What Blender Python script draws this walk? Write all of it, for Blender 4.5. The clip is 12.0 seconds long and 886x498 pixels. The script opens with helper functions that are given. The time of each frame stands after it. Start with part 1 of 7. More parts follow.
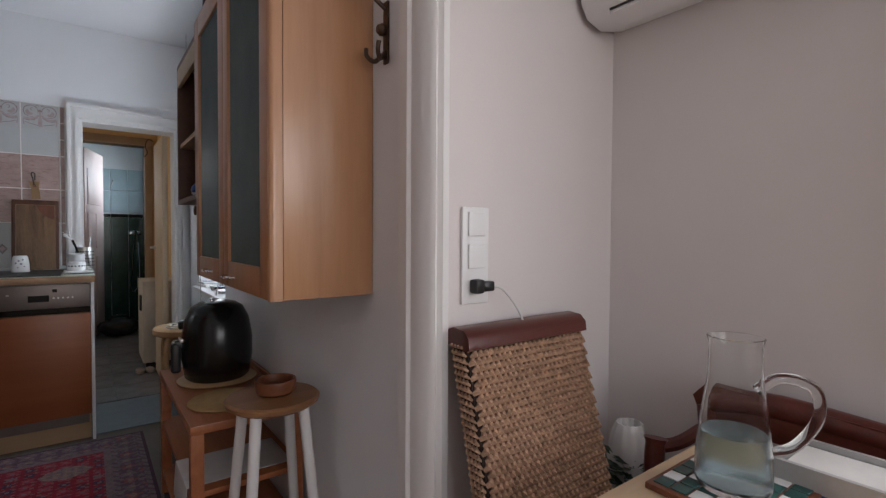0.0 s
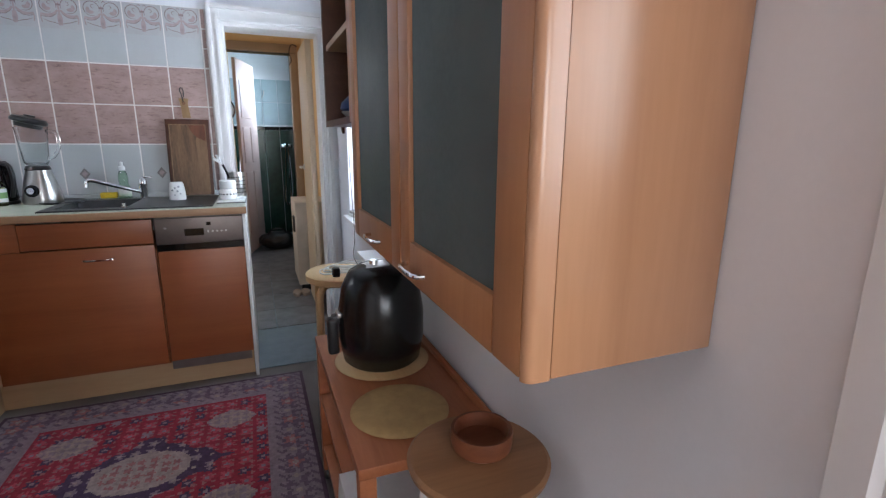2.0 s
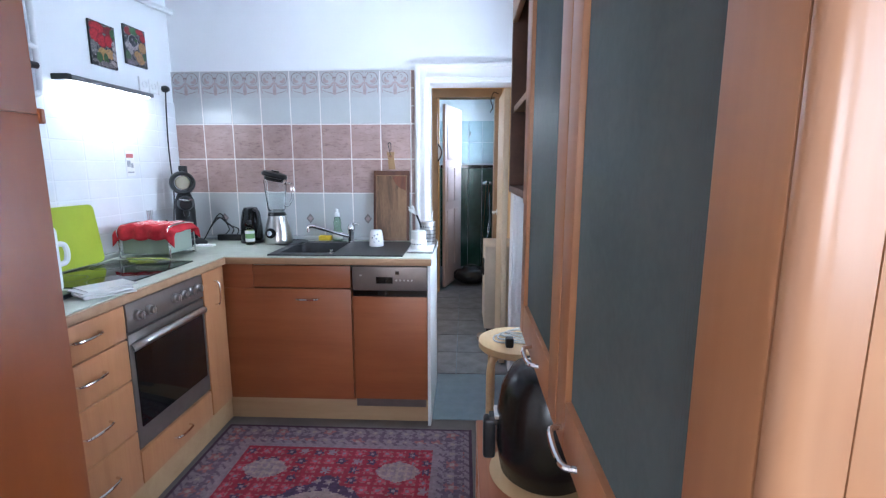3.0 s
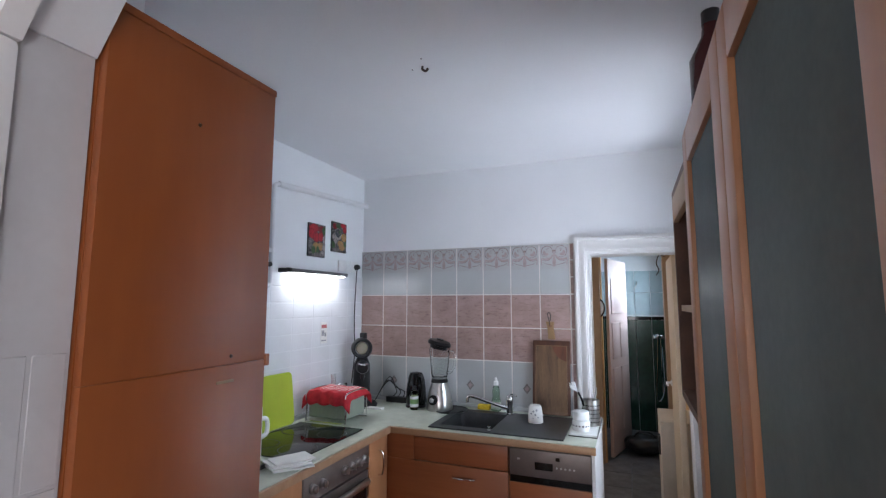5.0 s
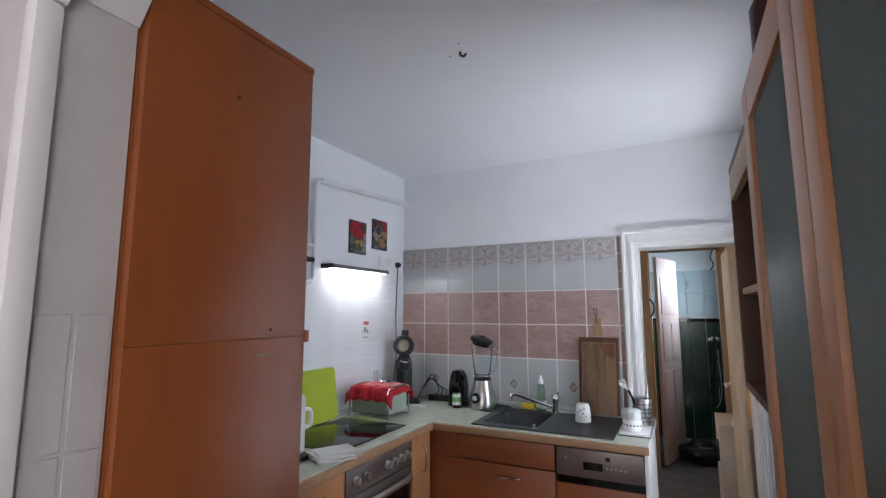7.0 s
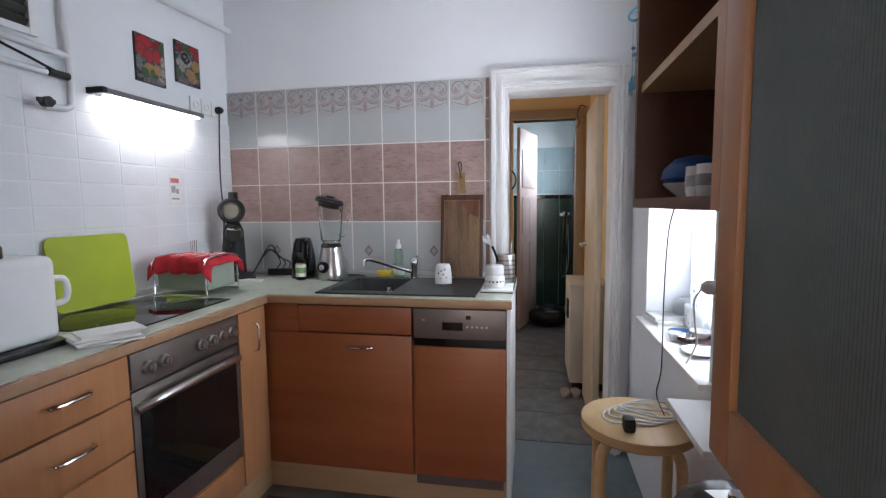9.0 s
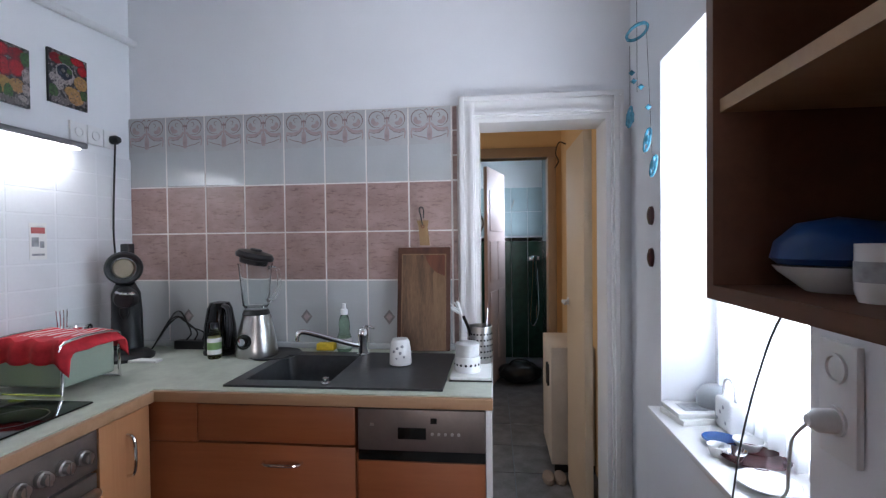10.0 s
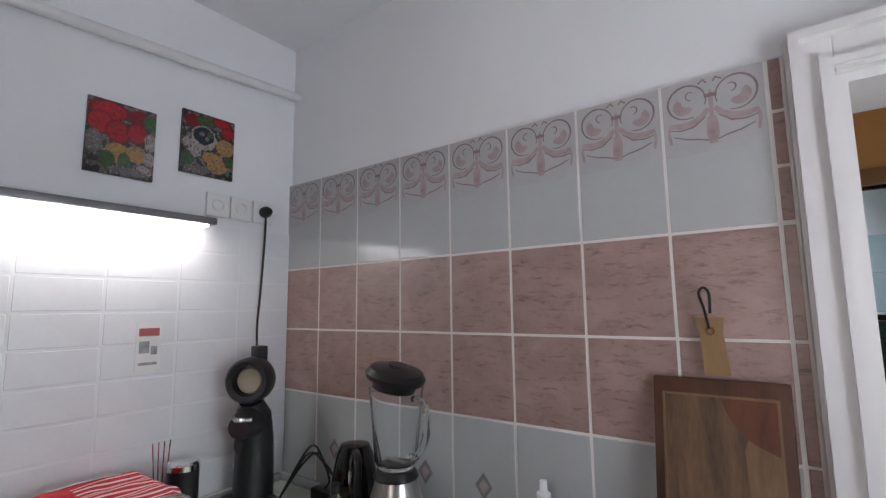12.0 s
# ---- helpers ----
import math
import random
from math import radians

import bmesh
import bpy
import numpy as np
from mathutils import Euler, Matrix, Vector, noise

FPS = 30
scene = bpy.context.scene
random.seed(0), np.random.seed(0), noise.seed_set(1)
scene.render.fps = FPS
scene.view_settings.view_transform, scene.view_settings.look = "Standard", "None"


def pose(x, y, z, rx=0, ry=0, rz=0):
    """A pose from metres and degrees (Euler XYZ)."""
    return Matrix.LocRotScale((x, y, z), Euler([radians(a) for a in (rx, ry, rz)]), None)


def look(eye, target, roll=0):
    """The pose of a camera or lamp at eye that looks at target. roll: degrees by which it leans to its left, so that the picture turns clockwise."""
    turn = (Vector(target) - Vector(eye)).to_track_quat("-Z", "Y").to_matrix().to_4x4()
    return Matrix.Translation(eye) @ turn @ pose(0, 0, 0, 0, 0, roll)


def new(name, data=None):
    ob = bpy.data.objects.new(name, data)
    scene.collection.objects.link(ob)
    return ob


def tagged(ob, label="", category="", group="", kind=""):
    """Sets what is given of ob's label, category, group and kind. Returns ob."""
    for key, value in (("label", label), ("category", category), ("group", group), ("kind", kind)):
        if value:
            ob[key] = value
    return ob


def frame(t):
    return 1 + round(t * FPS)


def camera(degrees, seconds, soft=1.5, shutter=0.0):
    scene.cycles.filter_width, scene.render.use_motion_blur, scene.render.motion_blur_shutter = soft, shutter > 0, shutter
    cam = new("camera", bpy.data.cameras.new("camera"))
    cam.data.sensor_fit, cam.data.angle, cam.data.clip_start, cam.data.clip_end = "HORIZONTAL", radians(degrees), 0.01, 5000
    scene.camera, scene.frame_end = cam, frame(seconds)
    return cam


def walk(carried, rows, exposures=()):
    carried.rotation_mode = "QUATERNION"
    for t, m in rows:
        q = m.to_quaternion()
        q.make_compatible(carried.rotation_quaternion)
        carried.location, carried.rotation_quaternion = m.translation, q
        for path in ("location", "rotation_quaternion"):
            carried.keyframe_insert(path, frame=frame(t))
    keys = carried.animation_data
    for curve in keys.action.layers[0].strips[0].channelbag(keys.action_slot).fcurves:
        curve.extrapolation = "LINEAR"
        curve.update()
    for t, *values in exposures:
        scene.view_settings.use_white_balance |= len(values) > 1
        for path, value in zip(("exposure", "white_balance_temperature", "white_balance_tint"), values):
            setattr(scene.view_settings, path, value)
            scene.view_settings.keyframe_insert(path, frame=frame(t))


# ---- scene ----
# ---------------------------------------------------------------- camera
cam = camera(86.0, 12.0, soft=1.3)
ROWS = [
    (0.0, 0.142, 0.092, 1.213, -36.80, -1.56, -0.33),
    (0.5, 0.120, 0.305, 1.221, -35.40, -5.05, 0.18),
    (1.0, 0.178, 0.496, 1.186, -33.88, -9.96, 0.11),
    (1.5, 0.226, 0.663, 1.249, -28.72, -11.87, -0.21),
    (2.0, 0.232, 0.845, 1.315, -21.41, -12.86, -0.30),
    (2.5, 0.272, 0.972, 1.406, -12.91, -12.50, 0.07),
    (3.0, 0.350, 1.054, 1.451, 2.59, -9.70, -0.05),
    (3.5, 0.381, 1.046, 1.510, 11.52, -4.94, 0.17),
    (3.7, 0.385, 1.045, 1.530, 13.86, -1.90, 0.10),
    (5.3, 0.369, 1.020, 1.685, 22.68, 6.85, 0.00),
    (5.5, 0.371, 1.023, 1.681, 23.45, 7.13, -0.00),
    (6.0, 0.380, 1.034, 1.660, 25.10, 7.72, -0.00),
    (6.5, 0.373, 1.048, 1.648, 26.18, 7.73, 0.04),
    (6.7, 0.372, 1.052, 1.642, 26.58, 7.65, 0.04),
    (8.3, 0.208, 1.230, 1.348, 23.56, -1.15, 0.30),
    (8.5, 0.234, 1.272, 1.368, 18.04, -3.55, 0.50),
    (9.0, 0.262, 1.549, 1.378, 10.71, -5.33, 0.66),
    (9.5, 0.248, 1.857, 1.455, 8.35, -3.26, 0.69),
    (10.0, 0.184, 2.070, 1.459, 6.11, -0.97, 0.65),
    (10.5, 0.130, 2.370, 1.487, 6.10, 0.30, 0.50),
    (11.0, 0.088, 2.664, 1.547, 14.33, 3.55, 0.19),
    (11.5, -0.028, 2.859, 1.564, 29.27, 6.00, 0.55),
    (12.0, 0.019, 3.084, 1.576, 36.83, 7.14, 0.68),
]
EXPO = [(0.0, 0.0, 6200, 10), (0.5, 0.25, 6100, 10), (1.2, 0.5, 5900, 10), (2.0, 1.0, 5800, 8), (2.6, 1.5, 5400, 8), (3.0, 1.6, 5300, 8), (3.6, 1.5, 5300, 9), (5.4, 0.65, 6000, 11), (6.7, 0.65, 6100, 11), (8.5, 0.6, 6200, 11), (9.0, 0.85, 6200, 11), (9.6, 0.8, 6000, 12), (10.7, 0.42, 5850, 12), (11.5, 0.38, 6300, 14), (12.0, 0.32, 6500, 14)]
walk(cam, [(t, pose(x, y, z, 90 + p, r, w)) for t, x, y, z, w, p, r in ROWS], EXPO)

# ---------------------------------------------------------------- light
world = bpy.data.worlds.new("sky")
scene.world = world
world.use_nodes = True
wn = world.node_tree
sky = wn.nodes.new("ShaderNodeTexSky")
sky.sky_type, sky.sun_disc = "NISHITA", False
sky.sun_elevation, sky.sun_rotation = radians(40), radians(200)
wn.nodes["Background"].inputs["Strength"].default_value = 0.06
wn.links.new(sky.outputs["Color"], wn.nodes["Background"].inputs["Color"])


def area(name, m, sx, sy, watts, colour=(1, 1, 1), spread=180):
    """An area lamp that stands in for the daylight of one window or for one real lamp."""
    d = bpy.data.lights.new(name, "AREA")
    d.shape, d.size, d.size_y, d.energy, d.color = "RECTANGLE", sx, sy, watts, colour
    d.spread = radians(spread)
    ob = new(name, d)
    ob.matrix_world = m
    return ob


area("kitchen_daylight", look((1.10, 3.43, 1.45), (0.0, 3.43, 1.5)), 0.78, 1.24, 6.5, (0.82, 0.91, 1.0), 108)
area("kitchen_ground_light", look((1.15, 3.30, 1.02), (0.42, 3.85, 2.45)), 0.6, 0.4, 7.5, (0.93, 0.96, 1.0), 92)
area("dining_daylight", look((1.74, -0.45, 1.62), (0, -0.3, 1.5)), 1.3, 1.2, 13, (1.0, 0.95, 0.93))
area("dining_daylight_south", look((0.5, -2.46, 1.55), (0.5, 0.0, 1.4)), 1.7, 1.25, 26, (1.0, 0.95, 0.93))
area("bath_daylight", look((0.93, 7.3, 1.99), (0.0, 7.1, 1.4)), 0.4, 0.5, 7, (0.8, 0.92, 1.0))
area("hall_daylight", look((-1.3, 5.2, 1.6), (0.6, 5.3, 1.3)), 0.7, 1.2, 5, (1.0, 0.92, 0.8))
area("strip_lamp_light", look((-1.475, 3.57, 1.842), (-1.53, 3.57, 1.0)), 0.5, 0.04, 0.5, (1.0, 0.98, 0.95))

# ---------------------------------------------------------------- materials


def mat(name, colour, rough=0.5, metal=0.0, vary=0.12, scale=6.0, bump=0.05, fine=90.0, **kw):
    """Base colour with blotches and fine grain in real metres, and a little relief."""
    m = bpy.data.materials.new(name)
    m.use_nodes = True
    n, l = m.node_tree.nodes, m.node_tree.links
    b = n["Principled BSDF"]
    co = n.new("ShaderNodeTexCoord")
    big, small, mix, ramp = n.new("ShaderNodeTexNoise"), n.new("ShaderNodeTexNoise"), n.new("ShaderNodeMath"), n.new("ShaderNodeValToRGB")
    big.inputs["Scale"].default_value, small.inputs["Scale"].default_value = scale, fine
    big.inputs["Detail"].default_value = 5
    l.new(co.outputs["Object"], big.inputs["Vector"])
    l.new(co.outputs["Object"], small.inputs["Vector"])
    mix.operation = "MULTIPLY_ADD"
    mix.inputs[1].default_value = 0.3
    l.new(small.outputs["Fac"], mix.inputs[0])
    l.new(big.outputs["Fac"], mix.inputs[2])
    l.new(mix.outputs[0], ramp.inputs[0])
    e = ramp.color_ramp.elements
    e[0].position, e[1].position = 0.4, 0.9
    e[0].color = (*[c * (1 - vary) for c in colour], 1)
    e[1].color = (*[min(1, c * (1 + vary)) for c in colour], 1)
    l.new(ramp.outputs[0], b.inputs["Base Color"])
    b.inputs["Roughness"].default_value, b.inputs["Metallic"].default_value = rough, metal
    if bump:
        bm_ = n.new("ShaderNodeBump")
        bm_.inputs["Strength"].default_value, bm_.inputs["Distance"].default_value = bump, 0.004
        l.new(mix.outputs[0], bm_.inputs["Height"])
        l.new(bm_.outputs[0], b.inputs["Normal"])
    for k, v in kw.items():
        b.inputs[k.replace("_", " ")].default_value = v
    return m


def wood(name, light, dark, rough=0.4, along="z", stretch=14.0, scale=5.0, piece=False):
    """Grain that runs along one axis, with pores; piece: each board differs."""
    m = bpy.data.materials.new(name)
    m.use_nodes = True
    n, l = m.node_tree.nodes, m.node_tree.links
    b = n["Principled BSDF"]
    co, mp = n.new("ShaderNodeTexCoord"), n.new("ShaderNodeMapping")
    s = [scale * stretch / 4] * 3
    s["xyz".index(along)] = scale / 4
    mp.inputs["Scale"].default_value = s
    info = n.new("ShaderNodeObjectInfo")
    if piece:
        mul = n.new("ShaderNodeMath")
        mul.operation, mul.inputs[1].default_value = "MULTIPLY", 9.0
        l.new(info.outputs["Random"], mul.inputs[0])
        comb = n.new("ShaderNodeCombineXYZ")
        l.new(mul.outputs[0], comb.inputs[0])
        l.new(mul.outputs[0], comb.inputs[1])
        l.new(comb.outputs[0], mp.inputs["Location"])
    l.new(co.outputs["Object"], mp.inputs["Vector"])
    tex, fine, ramp = n.new("ShaderNodeTexNoise"), n.new("ShaderNodeTexNoise"), n.new("ShaderNodeValToRGB")
    tex.inputs["Scale"].default_value, tex.inputs["Detail"].default_value, tex.inputs["Distortion"].default_value = 1.0, 6, 0.6
    fine.inputs["Scale"].default_value, fine.inputs["Detail"].default_value = 9.0, 3
    l.new(mp.outputs[0], tex.inputs["Vector"])
    l.new(mp.outputs[0], fine.inputs["Vector"])
    mix = n.new("ShaderNodeMath")
    mix.operation, mix.inputs[1].default_value = "MULTIPLY_ADD", 0.35
    l.new(fine.outputs["Fac"], mix.inputs[0])
    l.new(tex.outputs["Fac"], mix.inputs[2])
    l.new(mix.outputs[0], ramp.inputs[0])
    e = ramp.color_ramp.elements
    e[0].position, e[1].position = 0.42, 0.92
    e[0].color, e[1].color = (*dark, 1), (*light, 1)
    l.new(ramp.outputs[0], b.inputs["Base Color"])
    b.inputs["Roughness"].default_value = rough
    bump = n.new("ShaderNodeBump")
    bump.inputs["Strength"].default_value, bump.inputs["Distance"].default_value = 0.06, 0.003
    l.new(mix.outputs[0], bump.inputs["Height"])
    l.new(bump.outputs[0], b.inputs["Normal"])
    return m


def brushed_tile(name, light, dark):
    """Mottled glaze with ragged darker brush marks; each tile differs."""
    m = bpy.data.materials.new(name)
    m.use_nodes = True
    n, l = m.node_tree.nodes, m.node_tree.links
    b = n["Principled BSDF"]
    co, info = n.new("ShaderNodeTexCoord"), n.new("ShaderNodeObjectInfo")
    mul, comb = n.new("ShaderNodeMath"), n.new("ShaderNodeCombineXYZ")
    mul.operation, mul.inputs[1].default_value = "MULTIPLY", 31.0
    l.new(info.outputs["Random"], mul.inputs[0])
    for k in range(3):
        l.new(mul.outputs[0], comb.inputs[k])

    def noise(sx, sz, detail, rough=0.6):
        mp, t = n.new("ShaderNodeMapping"), n.new("ShaderNodeTexNoise")
        mp.inputs["Scale"].default_value = (sx, sx, sz)
        l.new(comb.outputs[0], mp.inputs["Location"])
        l.new(co.outputs["Object"], mp.inputs["Vector"])
        t.inputs["Scale"].default_value, t.inputs["Detail"].default_value, t.inputs["Roughness"].default_value = 1.0, detail, rough
        t.inputs["Distortion"].default_value = 0.4
        l.new(mp.outputs[0], t.inputs["Vector"])
        return t.outputs["Fac"]

    def ramp(src, p0, p1):
        r = n.new("ShaderNodeMapRange")
        r.inputs["From Min"].default_value, r.inputs["From Max"].default_value = p0, p1
        l.new(src, r.inputs["Value"])
        return r.outputs[0]
    cloud, marks, grain = ramp(noise(11, 16, 5), 0.3, 0.75), ramp(noise(22, 80, 6, 0.72), 0.53, 0.70), ramp(noise(150, 190, 3), 0.3, 0.8)

    def blend(fac, amount, a, c):
        x, s = n.new("ShaderNodeMix"), n.new("ShaderNodeMath")
        x.data_type = "RGBA"
        s.operation, s.inputs[1].default_value = "MULTIPLY", amount
        l.new(fac, s.inputs[0])
        l.new(s.outputs[0], x.inputs["Factor"])
        if isinstance(a, tuple):
            x.inputs["A"].default_value = (*a, 1)
        else:
            l.new(a, x.inputs["A"])
        x.inputs["B"].default_value = (*c, 1)
        return x.outputs["Result"]
    col = blend(cloud, 0.5, light, dark)
    col = blend(marks, 0.8, col, dark)
    col = blend(grain, 0.22, col, tuple(v * 1.15 for v in light))
    l.new(col, b.inputs["Base Color"])
    b.inputs["Roughness"].default_value = 0.3
    bp = n.new("ShaderNodeBump")
    bp.inputs["Strength"].default_value, bp.inputs["Distance"].default_value = 0.12, 0.003
    bp.invert = True
    l.new(marks, bp.inputs["Height"])
    l.new(bp.outputs[0], b.inputs["Normal"])
    return m


def glass(name, colour=(1, 1, 1), rough=0.0, ior=1.45):
    m = bpy.data.materials.new(name)
    m.use_nodes = True
    b = m.node_tree.nodes["Principled BSDF"]
    b.inputs["Base Color"].default_value = (*colour, 1)
    b.inputs["Transmission Weight"].default_value, b.inputs["Roughness"].default_value, b.inputs["IOR"].default_value = 1, rough, ior
    return m


def glow(name, colour, strength):
    m = bpy.data.materials.new(name)
    m.use_nodes = True
    b = m.node_tree.nodes["Principled BSDF"]
    b.inputs["Emission Color"].default_value, b.inputs["Emission Strength"].default_value = (*colour, 1), strength
    return m


def sheer(name, colour, clear):
    """Thin cloth: part lets light straight through, part scatters it."""
    m = bpy.data.materials.new(name)
    m.use_nodes = True
    n, l = m.node_tree.nodes, m.node_tree.links
    n.remove(n["Principled BSDF"])
    tr, di, tp = n.new("ShaderNodeBsdfTranslucent"), n.new("ShaderNodeBsdfDiffuse"), n.new("ShaderNodeBsdfTransparent")
    tr.inputs[0].default_value = di.inputs[0].default_value = (*colour, 1)
    a, c = n.new("ShaderNodeMixShader"), n.new("ShaderNodeMixShader")
    a.inputs[0].default_value, c.inputs[0].default_value = 0.3, clear
    l.new(tr.outputs[0], a.inputs[1])
    l.new(di.outputs[0], a.inputs[2])
    l.new(a.outputs[0], c.inputs[1])
    l.new(tp.outputs[0], c.inputs[2])
    l.new(c.outputs[0], n["Material Output"].inputs["Surface"])
    return m


def dim_glass(name, colour, rough, clear):
    """Grey ornamental glass: mostly its own dim sheen, part see-through."""
    m = mat(name, colour, rough, vary=0.15, scale=5, bump=0)
    n, l = m.node_tree.nodes, m.node_tree.links
    mix, tp = n.new("ShaderNodeMixShader"), n.new("ShaderNodeBsdfTransparent")
    tp.inputs[0].default_value = (0.8, 0.86, 0.86, 1)
    mix.inputs[0].default_value = clear
    l.new(n["Principled BSDF"].outputs[0], mix.inputs[1])
    l.new(tp.outputs[0], mix.inputs[2])
    l.new(mix.outputs[0], n["Material Output"].inputs["Surface"])
    return m


WALL = mat("white_wall_paint", (0.80, 0.81, 0.83), 0.75, vary=0.03, scale=2.5, bump=0.12, fine=140)
# white wall paint greyed: the wall end's shade is put into its colour
JAMBP = mat("shaded_white_paint", (0.56, 0.55, 0.56), 0.6, vary=0.06, scale=7, bump=0.15, fine=60)
DWALL = mat("dining_wall_paint", (0.70, 0.655, 0.645), 0.8, vary=0.03, scale=2.5, bump=0.12, fine=140)
CEIL = mat("ceiling_paint", (0.80, 0.80, 0.82), 0.85, vary=0.02, scale=2, bump=0.1)
GLOSS = mat("white_gloss_paint", (0.79, 0.78, 0.77), 0.36, vary=0.02, scale=7, bump=0.012)
FRYBK = mat("satin_black_plastic", (0.007, 0.008, 0.008), 0.24, vary=0.2, scale=20, bump=0.01)
OCHRE = mat("ochre_wall_paint", (0.72, 0.47, 0.22), 0.8, vary=0.05, scale=3)
CREAM = mat("cream_door_paint", (0.66, 0.52, 0.36), 0.4, vary=0.05, scale=3)
BROWNF = mat("brown_frame_paint", (0.33, 0.22, 0.13), 0.45, vary=0.1)
FLOORD = mat("dark_floor", (0.12, 0.10, 0.09), 0.5, vary=0.2)
SLAB = mat("blue_grey_threshold", (0.17, 0.22, 0.25), 0.45, vary=0.12, scale=14)
MARBLE = mat("grey_marble_tile", (0.15, 0.15, 0.16), 0.28, vary=0.5, scale=9, bump=0.02)
PARQ = wood("dining_parquet", (0.34, 0.19, 0.09), (0.2, 0.1, 0.045), 0.4, "y")
# one alder in two tones: darker for shaded fronts, paler for lit upright ones
DOORW = wood("alder_front_shaded", (0.325, 0.102, 0.034), (0.25, 0.071, 0.022), 0.36, "x", 12, 4)
DOORV = wood("alder_upright_lit", (0.47, 0.225, 0.10), (0.38, 0.165, 0.068), 0.38, "z", 12, 4)
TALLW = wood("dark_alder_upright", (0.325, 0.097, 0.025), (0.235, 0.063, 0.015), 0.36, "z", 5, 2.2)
PANELW = wood("lacquered_end_panel", (0.48, 0.255, 0.13), (0.39, 0.19, 0.09), 0.32, "z", 12, 4)
PANELW.node_tree.nodes["Principled BSDF"].inputs["Coat Weight"].default_value = 0.7
PANELW.node_tree.nodes["Principled BSDF"].inputs["Coat Roughness"].default_value = 0.22
BOARDIN = wood("streaked_walnut", (0.21, 0.115, 0.055), (0.045, 0.022, 0.011), 0.45, "z", 7, 12)
PADW = wood("tan_paddle_wood", (0.34, 0.215, 0.10), (0.25, 0.145, 0.06), 0.5, "z", 9, 9)
BEECH = wood("pale_beech_plinth", (0.50, 0.34, 0.19), (0.42, 0.27, 0.14), 0.5, "x", 10, 4)
# wood darkened so that the shade inside the cabinets is in its colour
DARKIN = wood("shaded_cabinet_inside", (0.145, 0.062, 0.03), (0.09, 0.038, 0.02), 0.5, "y", 10, 4)
EDGEW = wood("worktop_edge_wood", (0.42, 0.25, 0.14), (0.33, 0.18, 0.09), 0.45, "x", 12, 5)
TROLW = wood("trolley_wood", (0.44, 0.16, 0.06), (0.30, 0.095, 0.035), 0.42, "y", 12, 5)
BIRCH = wood("birch_stool", (0.62, 0.43, 0.22), (0.52, 0.33, 0.15), 0.42, "y", 10, 5)
STOOLW = wood("oak_stool_seat", (0.36, 0.185, 0.085), (0.24, 0.115, 0.05), 0.42, "x", 10, 6)
MAHOG = wood("mahogany", (0.13, 0.028, 0.018), (0.065, 0.014, 0.010), 0.28, "x", 12, 6)
WALNUT = wood("walnut_board", (0.115, 0.040, 0.019), (0.045, 0.016, 0.009), 0.5, "z", 9, 9)
PALEB = wood("pale_board_sap", (0.25, 0.145, 0.072), (0.13, 0.07, 0.033), 0.5, "z", 9, 9)
REDB = wood("red_board_wood", (0.17, 0.05, 0.021), (0.09, 0.026, 0.011), 0.5, "z", 9, 9)
TABLEW = wood("pale_table_top", (0.66, 0.50, 0.33), (0.55, 0.39, 0.23), 0.4, "x", 10, 5)
BOWLW = wood("brown_bowl_wood", (0.22, 0.075, 0.03), (0.13, 0.04, 0.018), 0.4, "x", 8, 10)
WORKT = mat("pale_green_worktop", (0.53, 0.56, 0.47), 0.35, vary=0.13, scale=16, bump=0.02, fine=60)
GTILE = mat("grey_wall_tile", (0.47, 0.485, 0.49), 0.16, vary=0.035, scale=5, bump=0.02)
PTILE = brushed_tile("pink_wall_tile", (0.42, 0.285, 0.258), (0.13, 0.075, 0.066))
WTILE = mat("white_painted_tile", (0.80, 0.81, 0.83), 0.25, vary=0.04, scale=5, bump=0.06)
GROUT = mat("light_grout", (0.74, 0.70, 0.67), 0.9, vary=0.08)
DECO1 = mat("decor_plum", (0.24, 0.17, 0.165), 0.3, vary=0.2, scale=40)
DECO2 = mat("decor_rose", (0.37, 0.29, 0.285), 0.3, vary=0.2, scale=40)
DECO3 = mat("decor_ground", (0.462, 0.46, 0.464), 0.25, vary=0.06, scale=20)
DIAM = mat("diamond_inlay", (0.27, 0.245, 0.24), 0.25, vary=0.2, scale=60)
GREEN = mat("bottle_green_tile", (0.018, 0.056, 0.038), 0.15, vary=0.35, scale=12)
BLUET = mat("pale_blue_tile", (0.45, 0.56, 0.60), 0.2, vary=0.06, scale=8)
BLACK = mat("black_plastic", (0.012, 0.012, 0.013), 0.32, vary=0.3, scale=20)
BLACKG = mat("black_gloss", (0.006, 0.007, 0.007), 0.06, vary=0.2, scale=20, bump=0)
CHAR = mat("charcoal_plastic", (0.017, 0.0185, 0.020), 0.38, vary=0.2, scale=20)
SINKM = mat("graphite_sink", (0.032, 0.034, 0.037), 0.42, vary=0.25, scale=40, fine=400, bump=0.08)
STEEL = mat("brushed_steel", (0.56, 0.55, 0.53), 0.28, 1.0, vary=0.06, scale=30)
BRNST = mat("dull_appliance_steel", (0.21, 0.178, 0.16), 0.42, 0.75, vary=0.08, scale=20)
CHROME = mat("chrome", (0.78, 0.78, 0.78), 0.07, 1.0, vary=0.02, bump=0)
BRASS = mat("dark_bronze", (0.08, 0.05, 0.035), 0.38, 0.7, vary=0.2)
WHITEP = mat("white_plastic", (0.80, 0.80, 0.80), 0.35, vary=0.02)
CERAM = mat("white_ceramic", (0.80, 0.80, 0.79), 0.15, vary=0.03)
GREYMK = mat("grey_print", (0.30, 0.31, 0.33), 0.4, vary=0.3, scale=60)
